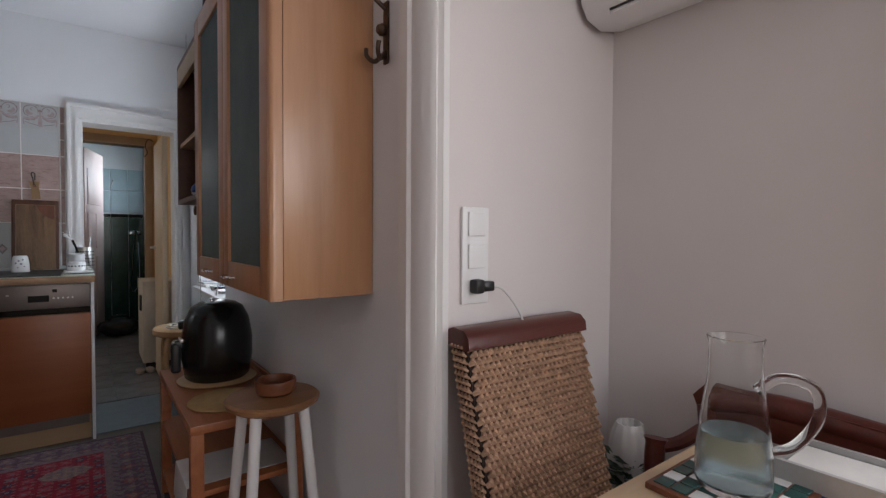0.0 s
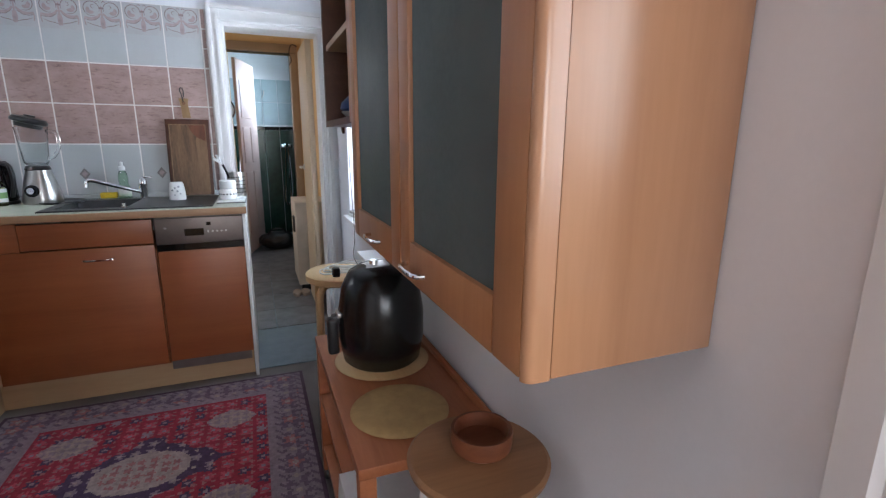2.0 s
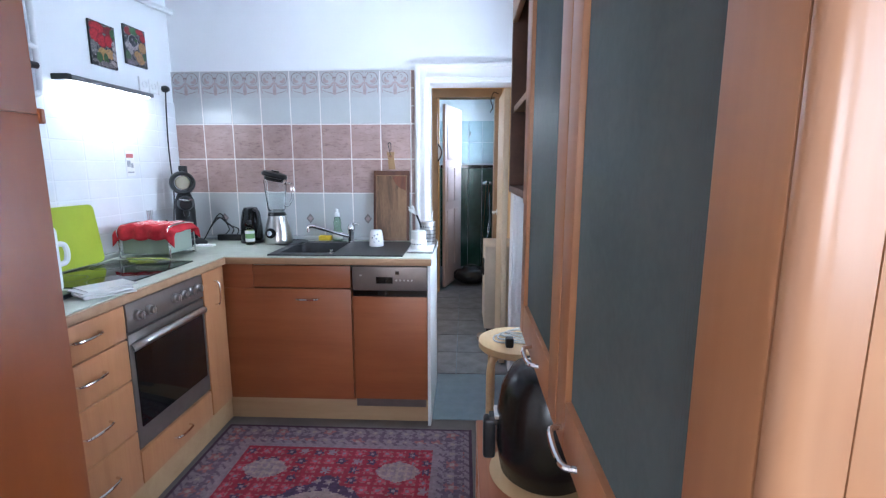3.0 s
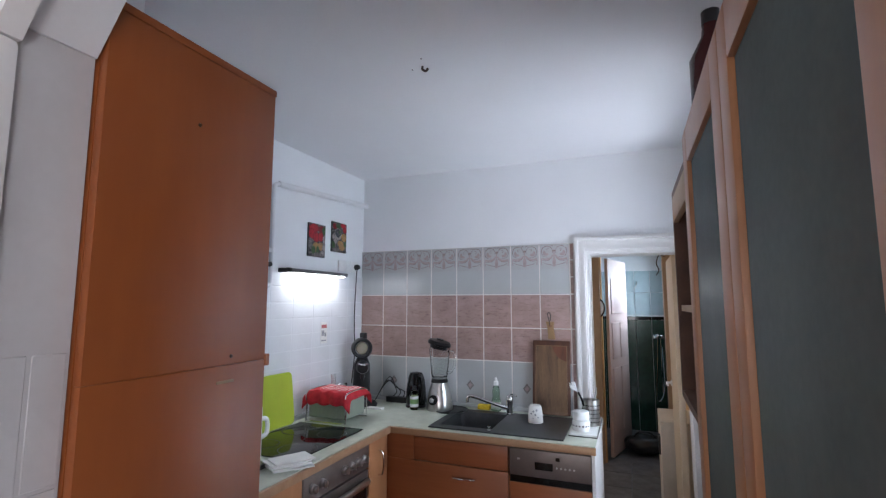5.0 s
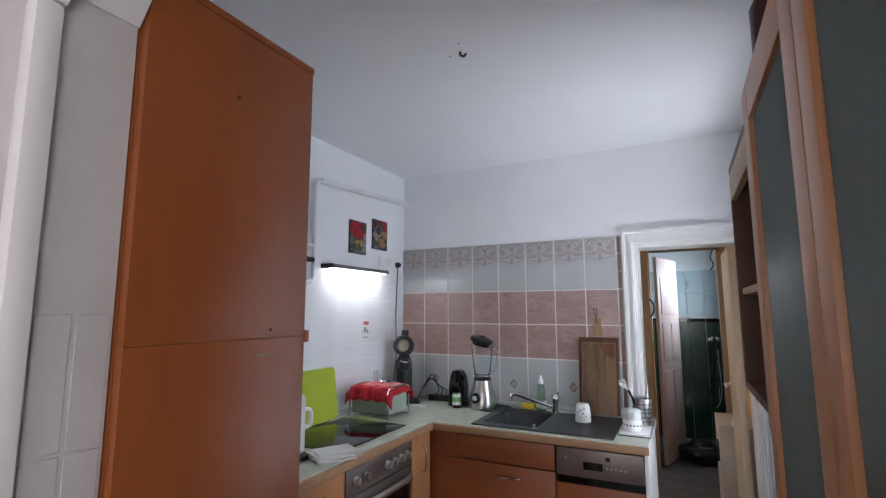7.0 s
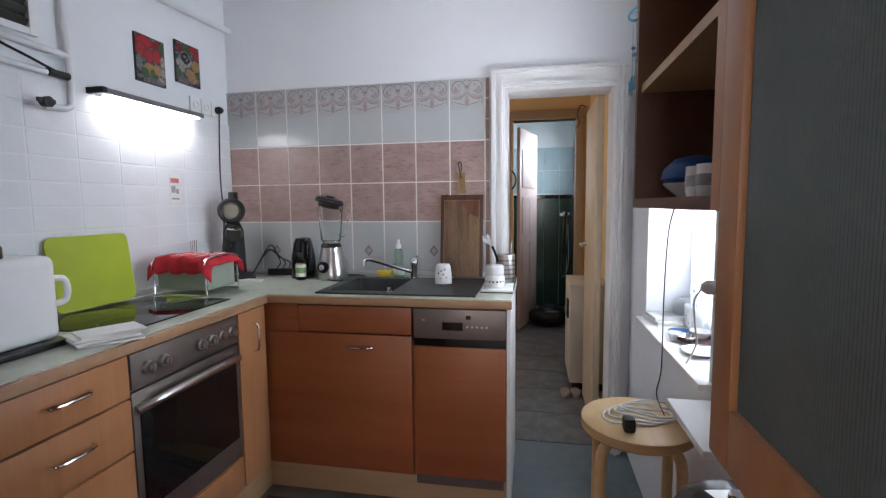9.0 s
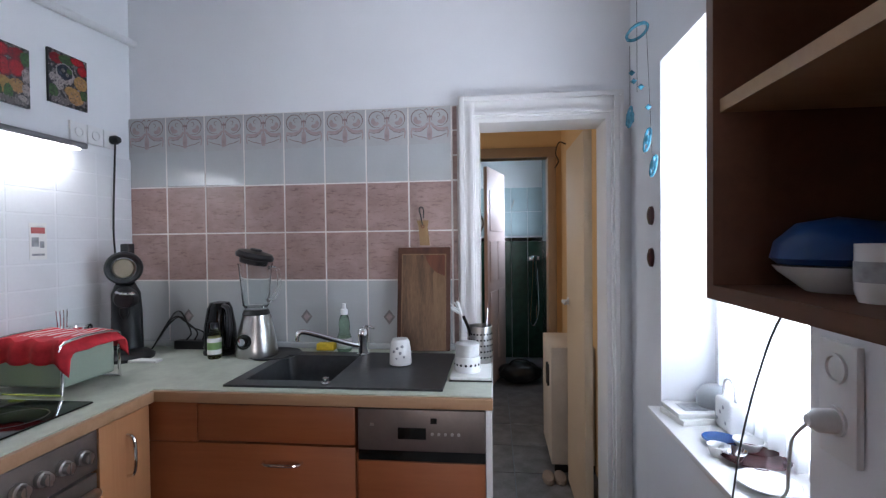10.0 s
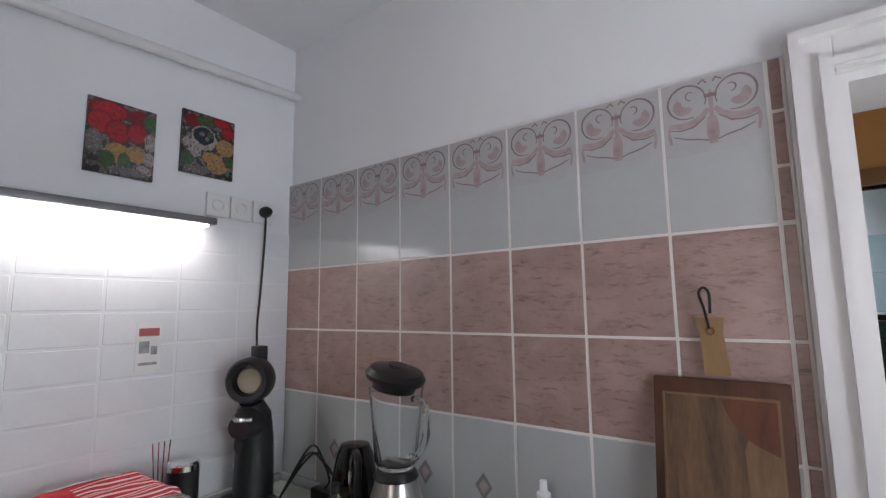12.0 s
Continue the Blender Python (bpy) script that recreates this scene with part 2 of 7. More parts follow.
PAPER = mat("white_paper", (0.80, 0.79, 0.77), 0.85, vary=0.05, scale=20)
LIME = mat("lime_board", (0.42, 0.50, 0.035), 0.4, vary=0.05, scale=10)
REDC = mat("red_cloth", (0.50, 0.018, 0.03), 0.85, vary=0.25, scale=30)
REDW = mat("white_stripe_cloth", (0.74, 0.66, 0.64), 0.85, vary=0.1, scale=40)
SAGE = mat("sage_toaster", (0.30, 0.36, 0.29), 0.35, vary=0.05)
STRAW = mat("straw_mat", (0.46, 0.30, 0.12), 0.8, vary=0.12, scale=30, bump=0.3)
LABELG = mat("green_label", (0.20, 0.34, 0.12), 0.4, vary=0.2, scale=60)
YELL = mat("yellow_sponge", (0.72, 0.52, 0.03), 0.9, vary=0.15, scale=60)
SOAPM = glass("green_soap", (0.62, 0.86, 0.66), 0.05)
OILM = glass("pale_oil", (0.72, 0.78, 0.40), 0.05)
CLEAR = glass("clear_glass", (0.97, 0.99, 0.99), 0.0, 1.3)
WATER = glass("bluish_water", (0.62, 0.82, 0.9), 0.25, 1.33)
REED = dim_glass("reeded_glass", (0.125, 0.157, 0.157), 0.26, 0.12)
PANE = glass("window_pane", (1, 1, 1), 0.0, 1.02)
SHEER = sheer("sheer_curtain", (0.90, 0.90, 0.91), 0.3)
BLUEB = mat("blue_bowl", (0.012, 0.06, 0.22), 0.35, vary=0.15)
BLUEGL = mat("blue_glass_charm", (0.10, 0.33, 0.46), 0.15, vary=0.35, scale=60)
MAROON = mat("maroon_glaze", (0.06, 0.018, 0.02), 0.25, vary=0.2, scale=30)
WICK = mat("dry_water_hyacinth", (0.46, 0.295, 0.195), 0.85, vary=0.35, scale=50, fine=300, bump=0.4)
# near-black that stands for the shade in the gaps of the weave
WICKD = mat("weave_gap_shade", (0.03, 0.016, 0.012), 0.9, vary=0.3, scale=50)
LEAF = mat("dark_leaf", (0.018, 0.045, 0.024), 0.5, vary=0.4, scale=40)
CORD = mat("black_cord", (0.01, 0.01, 0.01), 0.5, vary=0.1)
CORDW = mat("white_cord", (0.62, 0.62, 0.61), 0.5, vary=0.05)
LAMPON = glow("lamp_tube", (1, 0.98, 0.95), 10)
DOORPK = mat("pale_pink_door_paint", (0.62, 0.48, 0.45), 0.5, vary=0.04)
PIPE = mat("painted_pipe", (0.74, 0.74, 0.75), 0.4, vary=0.03)

# ---------------------------------------------------------------- mesh helpers


def box(bm, x0, x1, y0, y1, z0, z1, r=0.0, seg=2):
    """A block, its edges rounded by r."""
    g = bmesh.ops.create_cube(bm, size=1, matrix=Matrix.LocRotScale(((x0 + x1) / 2, (y0 + y1) / 2, (z0 + z1) / 2), None, (abs(x1 - x0), abs(y1 - y0), abs(z1 - z0))))
    if r:
        es = {e for v in g["verts"] for e in v.link_edges}
        bmesh.ops.bevel(bm, geom=list(es), offset=r, segments=seg, profile=0.6, affect="EDGES")
    return bm


def lathe(bm, profile, at=(0, 0, 0), seg=28, m=None):
    """A turned body from (radius, height) pairs."""
    rings = []
    m = m or Matrix.Translation(at)
    for r, z in profile:
        rings.append([bm.verts.new(m @ Vector((r * math.cos(a), r * math.sin(a), z))) for a in (2 * math.pi * i / seg for i in range(seg))] if r > 1e-5 else [bm.verts.new(m @ Vector((0, 0, z)))])
    for a, b in zip(rings, rings[1:]):
        for i in range(seg):
            j = (i + 1) % seg
            if len(a) > 1 and len(b) > 1:
                bm.faces.new((a[i], a[j], b[j], b[i]))
            elif len(b) > 1:
                bm.faces.new((a[0], b[j], b[i]))
            elif len(a) > 1:
                bm.faces.new((a[i], a[j], b[0]))
    return bm


def tube(bm, pts, r, seg=8, closed=False):
    """A round rod along points; r may be one radius or one for each point."""
    pts = [Vector(p) for p in pts]
    rs = r if isinstance(r, (list, tuple)) else [r] * len(pts)
    rings, up = [], None
    for i, p in enumerate(pts):
        a = pts[i - 1] if i or closed else p
        b = pts[(i + 1) % len(pts)] if i + 1 < len(pts) or closed else p
        d = (b - a).normalized()
        if up is None:
            up = d.orthogonal().normalized()
        up = (up - d * up.dot(d)).normalized()
        s = d.cross(up)
        rings.append([bm.verts.new(p + (up * math.cos(t) + s * math.sin(t)) * rs[i]) for t in (2 * math.pi * k / seg for k in range(seg))])
    pairs = list(zip(rings, rings[1:])) + ([(rings[-1], rings[0])] if closed else [])
    for a, b in pairs:
        for k in range(seg):
            bm.faces.new((a[k], a[(k + 1) % seg], b[(k + 1) % seg], b[k]))
    if not closed:
        bm.faces.new(rings[0][::-1])
        bm.faces.new(rings[-1])
    return bm


def bend(*pts, n=8):
    """A smooth line through points."""
    p = [Vector(q) for q in pts]
    p = [2 * p[0] - p[1]] + p + [2 * p[-1] - p[-2]]
    out = []
    for i in range(1, len(p) - 2):
        for k in range(n):
            t = k / n
            out.append(0.5 * (2 * p[i] + (p[i + 1] - p[i - 1]) * t + (2 * p[i - 1] - 5 * p[i] + 4 * p[i + 1] - p[i + 2]) * t * t + (3 * p[i] - p[i - 1] - 3 * p[i + 1] + p[i + 2]) * t ** 3))
    return out + [p[-2]]


def prism(bm, outline, axis, a, b):
    """A flat outline pushed from a to b along an axis; outline in the two other axes, in order."""
    def put(u, v, w):
        return {"x": (w, u, v), "y": (u, w, v), "z": (u, v, w)}[axis]
    lo, hi = [bm.verts.new(put(u, v, a)) for u, v in outline], [bm.verts.new(put(u, v, b)) for u, v in outline]
    bm.faces.new(lo)
    bm.faces.new(hi[::-1])
    k = len(outline)
    for i in range(k):
        bm.faces.new((lo[i], hi[i], hi[(i + 1) % k], lo[(i + 1) % k]))
    return bm


def finish(name, bm, material, smooth=40):
    me = bpy.data.meshes.new(name)
    bmesh.ops.recalc_face_normals(bm, faces=bm.faces[:])
    bm.to_mesh(me)
    bm.free()
    for m in material if isinstance(material, (list, tuple)) else [material]:
        me.materials.append(m)
    if smooth:
        me.polygons.foreach_set("use_smooth", [True] * len(me.polygons))
        me.set_sharp_from_angle(angle=radians(smooth))
    return new(name, me)


def under(ob, parent):
    ob.parent = parent
    ob.matrix_parent_inverse = parent.matrix_world.inverted() if parent.parent is None else (parent.parent.matrix_world @ parent.matrix_parent_inverse @ parent.matrix_basis).inverted()
    return ob


def part(name, bm, material, parent, label=""):
    """One mesh object under a thing or a part."""
    ob = finish(name, bm, material)
    ob.parent = parent
    top = parent
    ob.matrix_parent_inverse = Matrix.Translation(-Vector(parent.location)) if parent.type == "EMPTY" else Matrix()
    return tagged(ob, label)


def thing(name, at, label, category, group=""):
    ob = new(name)
    ob.empty_display_size = 0.05
    ob.location = at
    return tagged(ob, label, category, group)


def solid(name, bm, material, label, category, group=""):
    return tagged(finish(name, bm, material), label, category, group)


def built(name, bm, material, label=""):
    return tagged(finish(name, bm, material), label or name.replace("_", " "), "structure", kind="structure")


def B(*a, **k):
    return box(bmesh.new(), *a, **k)


# ---------------------------------------------------------------- structure
XL, XR, YS, ZC = -1.556, 0.775, 4.2, 2.63      # kitchen: left wall, right wall, sink wall, ceiling
DX0, DX1, DY0, YD = -1.9, 1.5, -2.4, 1.0       # dining room, and its wall towards the kitchen

built("floor_kitchen", B(XL - 0.1, XR + 0.1, 1.0, 3.62, -0.1, 0.0), FLOORD, "dark kitchen floor under the rug")
built("floor_threshold", B(XL - 0.1, XR + 0.1, 3.62, 4.24, -0.1, 0.004), SLAB, "blue-grey floor strip at the hall door")
built("floor_dining", B(DX0, DX1 + 0.1, DY0 - 0.1, 1.0, -0.1, 0.0), PARQ, "brown wooden dining room floor")
built("ceiling", B(-2.1, 1.7, -2.6, 4.3, ZC, ZC + 0.1), CEIL, "plain white ceiling")
# left wall and the pier behind the tall cupboard
built("wall_left", B(XL - 0.15, XL, 1.51, YS + 0.15, 0, ZC), WALL, "white kitchen wall above the cooker")
built("wall_pier", B(XL, -1.03, 1.51, 1.985, 0, ZC), WALL, "white wall pier behind the tall cupboard")
# its shade is in the greyed white of JAMBP
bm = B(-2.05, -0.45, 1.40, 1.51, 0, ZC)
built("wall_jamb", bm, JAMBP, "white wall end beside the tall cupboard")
bm = bmesh.new()
prism(bm, [(-0.45, 2.08), (-0.445, 2.08), (-0.21, 2.42), (-0.12, 2.50), (XR, 2.50), (XR, ZC), (-0.45, ZC)], "y", 1.40, 1.51)
built("lintel", bm, WALL, "white lintel with a slanted haunch over the kitchen opening")
# sink wall with the hall doorway
DXa, DXb, DZ = 0.105, 0.69, 2.0
bm = B(XL, DXa, YS, YS + 0.15, 0, ZC)
box(bm, DXb, XR + 0.35, YS, YS + 0.15, 0, ZC)
box(bm, DXa, DXb, YS, YS + 0.15, DZ, ZC)
WSINK = built("wall_sink", bm, WALL, "white kitchen wall behind the sink, with a doorway")
# right wall with the window opening
WY0, WY1, WZ0, WZ1 = 3.03, 3.835, 0.832, 2.085
bm = B(XR, XR + 0.32, YD + 0.0, WY0, 0, ZC)
box(bm, XR, XR + 0.32, WY1, YS, 0, ZC)
box(bm, XR, XR + 0.32, WY0, WY1, 0, WZ0)
box(bm, XR, XR + 0.32, WY0, WY1, WZ1, ZC)
built("wall_right", bm, WALL, "white kitchen wall with a deep window opening")
# dining room walls
built("wall_switches", B(XR + 0.32, DX1, YD, YD + 0.12, 0, ZC), DWALL, "pale dining room wall with light switches")
built("wall_switch_reveal", B(XR + 0.045, XR + 0.322, YD - 0.002, YD + 0.1, 0, ZC), DWALL, "pale dining room wall end")
bm = B(DX1, DX1 + 0.2, 0.27, YD + 0.12, 0, ZC)
box(bm, DX1, DX1 + 0.2, -1.15, 0.27, 0, 1.0)
box(bm, DX1, DX1 + 0.2, -1.15, 0.27, 2.25, ZC)
box(bm, DX1, DX1 + 0.2, DY0, -1.15, 0, ZC)
built("wall_east", bm, DWALL, "pale dining room wall with a window")
bm = B(DX0 - 0.1, -0.4, DY0 - 0.1, DY0, 0, ZC)
box(bm, 1.4, DX1 + 0.2, DY0 - 0.1, DY0, 0, ZC)
box(bm, -0.4, 1.4, DY0 - 0.1, DY0, 0, 0.9)
box(bm, -0.4, 1.4, DY0 - 0.1, DY0, 2.2, ZC)
built("wall_south", bm, DWALL, "pale dining room wall")
built("wall_west", B(DX0 - 0.1, DX0, DY0, 1.6, 0, ZC), DWALL, "pale dining room wall")

# opening's moulded casing on the right
bm = bmesh.new()
prism(bm, [(XR - 0.004, 1.105), (XR - 0.018, 1.098), (XR - 0.018, 1.062), (XR - 0.010, 1.054), (XR - 0.010, 1.034), (XR - 0.002, 0.990), (XR + 0.010, 0.980), (XR + 0.020, 0.988), (XR + 0.028, 0.976), (XR + 0.050, 0.982), (XR + 0.054, 0.998), (XR + 0.04, 1.05), (XR + 0.0, 1.105)], "z", 0.0, ZC)
built("trim_opening", bm, GLOSS, "white gloss moulded casing of the kitchen opening")
bm = B(-0.47, -0.432, 1.362, 1.40, 0, 2.05, r=0.012)
prism(bm, [(-0.47, 2.05), (-0.432, 2.05), (-0.19, 2.40), (-0.11, 2.47), (0.2, 2.47), (0.2, 2.51), (-0.13, 2.51), (-0.23, 2.43)], "y", 1.366, 1.40)
built("trim_jamb", bm, GLOSS, "white painted rounded edge of the opening, bent along the haunch")

# hall, seen through the doorway
built("floor_hall", B(-1.5, 1.3, 4.24, 6.5, -0.1, -0.001), SLAB, "hall floor bed")
bm = B(-1.6, 1.3, 6.5, 6.62, 2.21, ZC)
box(bm, -1.6, 0.06, 6.5, 6.62, 0, 2.21)
box(bm, 0.69, 1.3, 6.5, 6.62, 0, 2.21)
built("wall_hall_end", bm, OCHRE, "ochre hall wall with a brown-framed doorway")
bm = B(-1.6, -1.45, 4.35, 6.5, 0, 0.9)
box(bm, -1.6, -1.45, 4.35, 6.5, 2.3, 2.62)
box(bm, -1.6, -1.45, 4.35, 4.75, 0.9, 2.3)
box(bm, -1.6, -1.45, 5.6, 6.5, 0.9, 2.3)
built("wall_hall_left", bm, OCHRE, "ochre hall wall")
built("wall_hall_right", B(0.80, 0.95, 4.35, 6.5, 0, ZC), OCHRE, "ochre hall wall")
built("ceiling_hall", B(-1.6, 1.3, 4.3, 8.4, ZC, ZC + 0.1), CEIL, "hall ceiling")
# bathroom beyond
built("floor_bath", B(-0.6, 1.3, 6.5, 8.4, -0.1, -0.004), MARBLE, "dark bathroom floor")
WB = built("wall_bath_end", B(-0.6, 1.3, 8.05, 8.2, 0, ZC), WALL, "bathroom end wall, pale above dark green tiles")
bm = B(0.78, 0.90, 6.62, 8.05, 0, 1.69)
box(bm, 0.78, 0.90, 6.62, 8.05, 2.3, ZC)
box(bm, 0.78, 0.90, 6.62, 7.05, 1.69, 2.3)
box(bm, 0.78, 0.90, 7.6, 8.05, 1.69, 2.3)
WBR = built("wall_bath_right", bm, BLUET, "pale tiled bathroom wall with a small window")
built("wall_bath_left", B(-0.7, -0.6, 6.62, 8.2, 0, ZC), BLUET, "pale bathroom wall")

# ---------------------------------------------------------------- doors, windows, casings
d1 = tagged(thing("door_1", (0.4, YS, 0), "white painted door casing with a cream door leaf standing open", "door"), kind="structure")
for nm, a in (("jamb", (0.032, DXa, YS - 0.022, YS - 0.001, 0.0, 2.098)), ("jamb", (DXb, 0.742, YS - 0.022, YS - 0.001, 0.0, 2.098)), ("head", (DXa + 0.001, DXb - 0.001, YS - 0.022, YS - 0.001, DZ, 2.098))):
    bm = B(*a)
    x0, x1, y0, y1, z0, z1 = a
    if nm == "jamb":
        box(bm, x0 + 0.008, x0 + 0.026, YS - 0.046, YS - 0.02, 0.0, 2.085)
        box(bm, x1 - 0.022, x1 - 0.008, YS - 0.038, YS - 0.02, 0.0, 2.03)
    else:
        box(bm, x0 - 0.06, x1 + 0.04, YS - 0.043, YS - 0.0215, 2.07, 2.088)
        box(bm, x0 - 0.02, x1 + 0.02, YS - 0.035, YS - 0.0215, 2.008, 2.022)
    part(nm, bm, GLOSS, d1)
bm = B(DXa, DXa + 0.018, YS + 0.0, YS + 0.2, 0, DZ)
box(bm, DXb - 0.018, DXb, YS + 0.0, YS + 0.2, 0, DZ)
box(bm, DXa + 0.018, DXb - 0.018, YS + 0.0, YS + 0.2, DZ - 0.018, DZ)
part("lining", bm, GLOSS, d1)
leaf = part("leaf", B(0.615, 0.655, 4.42, 4.965, 0.015, 1.985, r=0.004), CREAM, d1, "plain cream door leaf standing open")
bm = bmesh.new()
lathe(bm, [(0, 0), (0.022, 0), (0.022, 0.008), (0.009, 0.012), (0.009, 0.04), (0, 0.04)], m=Matrix.Translation((0.615, 4.9, 1.1)) @ Matrix.Rotation(radians(-90), 4, "Y"), seg=16)
tube(bm, [(0.58, 4.9, 1.1), (0.578, 4.87, 1.1), (0.58, 4.79, 1.098)], 0.008)
part("handle", bm, GLOSS, leaf, "white lever handle")
bm = bmesh.new()
tube(bm, bend((0.61, 4.93, 2.02), (0.57, 4.93, 2.03), (0.55, 4.93, 1.97), (0.565, 4.93, 1.92), (0.545, 4.93, 1.88)), 0.004)
part("coat_hook", bm, BRASS, d1, "bent dark wire hook on the door")

d2 = tagged(thing("door_2", (0.4, 6.5, 0), "brown door frame with a pale pink panelled door standing open", "door"), kind="structure")
for nm, a in (("jamb", (-0.03, 0.045, 6.46, 6.64, 0, 2.21)), ("jamb", (0.675, 0.75, 6.46, 6.64, 0, 2.21)), ("head", (-0.03, 0.75, 6.458, 6.642, 2.21, 2.30))):
    part(nm, B(*a, r=0.006), BROWNF, d2)
SWING = Matrix.Translation((0.09, 6.66, 0)) @ Matrix.Rotation(radians(-15), 4, "Z") @ Matrix.Translation((-0.09, -6.66, 0))
bm = B(0.09, 0.125, 6.66, 7.36, 0.02, 2.17, r=0.004)
bm.transform(SWING)
lf = part("leaf", bm, DOORPK, d2, "pale pink panelled door leaf")
for y0, y1, z0, z1 in ((6.74, 6.98, 0.25, 0.95), (7.04, 7.28, 0.25, 0.95), (6.74, 6.98, 1.05, 1.45), (7.04, 7.28, 1.05, 1.45), (6.74, 7.28, 1.55, 1.95)):
    bm = B(0.12, 0.133, y0, y1, z0, z1, r=0.006)
    bm.transform(SWING)
    part("panel", bm, DOORPK, lf)

w1 = tagged(thing("window_1", (1.0, 3.43, WZ0), "white framed window behind a sheer curtain", "window"), kind="structure")
bm = B(0.99, 1.05, WY0, WY0 + 0.06, WZ0, WZ1)
box(bm, 0.99, 1.05, WY1 - 0.06, WY1, WZ0, WZ1)
box(bm, 0.99, 1.05, WY0 + 0.06, WY1 - 0.06, WZ0, WZ0 + 0.07)
box(bm, 0.99, 1.05, WY0 + 0.06, WY1 - 0.06, WZ1 - 0.06, WZ1)
box(bm, 0.995, 1.045, 3.41, 3.455, WZ0 + 0.07, WZ1 - 0.06)
part("window_frame", bm, GLOSS, w1)
for a, b in ((WY0 + 0.06, 3.41), (3.455, WY1 - 0.06)):
    p = part("pane", B(1.018, 1.022, a, b, WZ0 + 0.07, WZ1 - 0.06), PANE, w1)
    p.visible_shadow = False
part("window_sill", B(0.735, 0.985, WY0 - 0.03, WY1 + 0.03, WZ0 - 0.002, WZ0 + 0.018, r=0.004), GLOSS, w1, "white painted window board")

w2 = tagged(thing("window_2", (DX1, -0.44, 1.0), "white framed dining room window", "window"), kind="structure")
bm = B(DX1 - 0.03, DX1 + 0.06, 0.21, 0.275, 0.96, 2.29)
box(bm, DX1 - 0.03, DX1 + 0.06, -1.19, -1.09, 0.96, 2.29)
box(bm, DX1 - 0.03, DX1 + 0.06, -1.09, 0.21, 0.96, 1.05)
box(bm, DX1 - 0.03, DX1 + 0.06, -1.09, 0.21, 2.2, 2.29)
box(bm, DX1 - 0.01, DX1 + 0.05, -0.47, -0.41, 1.05, 2.2)
part("window_frame", bm, GLOSS, w2)
for a, b in ((-1.09, -0.47), (-0.41, 0.21)):
    p = part("pane", B(DX1 + 0.018, DX1 + 0.022, a, b, 1.05, 2.2), PANE, w2)
    p.visible_shadow = False

w4 = tagged(thing("window_4", (0.5, DY0, 0.9), "white framed dining room window", "window"), kind="structure")
bm = B(-0.4, -0.34, DY0 - 0.06, DY0, 0.9, 2.2)
box(bm, 1.34, 1.4, DY0 - 0.06, DY0, 0.9, 2.2)
box(bm, -0.34, 1.34, DY0 - 0.06, DY0, 0.9, 0.96)
box(bm, -0.34, 1.34, DY0 - 0.06, DY0, 2.14, 2.2)
box(bm, 0.47, 0.53, DY0 - 0.05, DY0 - 0.01, 0.96, 2.14)
part("window_frame", bm, GLOSS, w4)

# sheer curtain, gathered
bm = bmesh.new()
cols = []
for i in range(90):
    y = 3.02 + 0.80 * i / 89
    x = 0.955 + 0.010 * math.sin(i * 0.95) + 0.006 * math.sin(i * 2.3 + 1)
    cols.append((bm.verts.new((x, y, 0.86 + 0.012 * math.sin(i * 0.6))), bm.verts.new((x * 0.6 + 0.955 * 0.4, y, 2.06))))
for a, b in zip(cols, cols[1:]):
    bm.faces.new((a[0], b[0], b[1], a[1]))
solid("curtain", bm, SHEER, "thin white sheer curtain hanging in the window opening", "curtain")
solid("curtain_rail", tube(bmesh.new(), [(0.955, 3.03, 2.065), (0.955, 3.83, 2.065)], 0.008), GLOSS, "thin white curtain rail", "curtain rail")


# ---------------------------------------------------------------- kitchen run
def handle_bar(bm, c, axis, length, out, r=0.005, rise=0.028):
    """An arched pull: c its middle, axis its run, out the way it stands off."""
    c, a, o = Vector(c), Vector(axis), Vector(out)
    pts = [c - a * length / 2, c - a * length * 0.44 + o * rise * 0.75, c - a * length * 0.2 + o * rise, c + a * length * 0.2 + o * rise, c + a * length * 0.44 + o * rise * 0.75, c + a * length / 2]
    return tube(bm, bend(*pts, n=4), r)


HC = 0.972
worktop = thing("worktop", (-0.6, 3.9, 0.93), "pale green marbled worktop with a wooden front edge", "worktop")
# slab laid in lengths round the sink bowl
for a in ((XL + 0.002, -0.70, 3.548, YS - 0.012), (-0.70, -0.37, 3.548, 3.64), (-0.70, -0.37, 4.02, YS - 0.012), (-0.37, 0.172, 3.548, YS - 0.012), (XL + 0.002, -0.962, 1.99, 3.548)):
    part("slab", B(a[0], a[1], a[2], a[3], 0.937, HC), WORKT, worktop)
bm = B(-0.962, 0.176, 3.530, 3.548, 0.934, HC - 0.003, r=0.004)
box(bm, -0.962, -0.944, 1.99, 3.530, 0.934, HC - 0.003, r=0.004)
part("edge_strip", bm, EDGEW, worktop, "brown wooden front edge")
part("end_strip", B(0.172, 0.176, 3.548, YS - 0.012, 0.937, HC - 0.002), GLOSS, worktop, "pale end edge")
bm = B(XL + 0.022, 0.03, YS - 0.035, YS - 0.012, HC, HC + 0.028, r=0.008)
box(bm, XL + 0.012, XL + 0.035, 1.99, YS - 0.035, HC, HC + 0.028, r=0.008)
part("back_strip", bm, GTILE, worktop, "pale sealing strip along the wall")

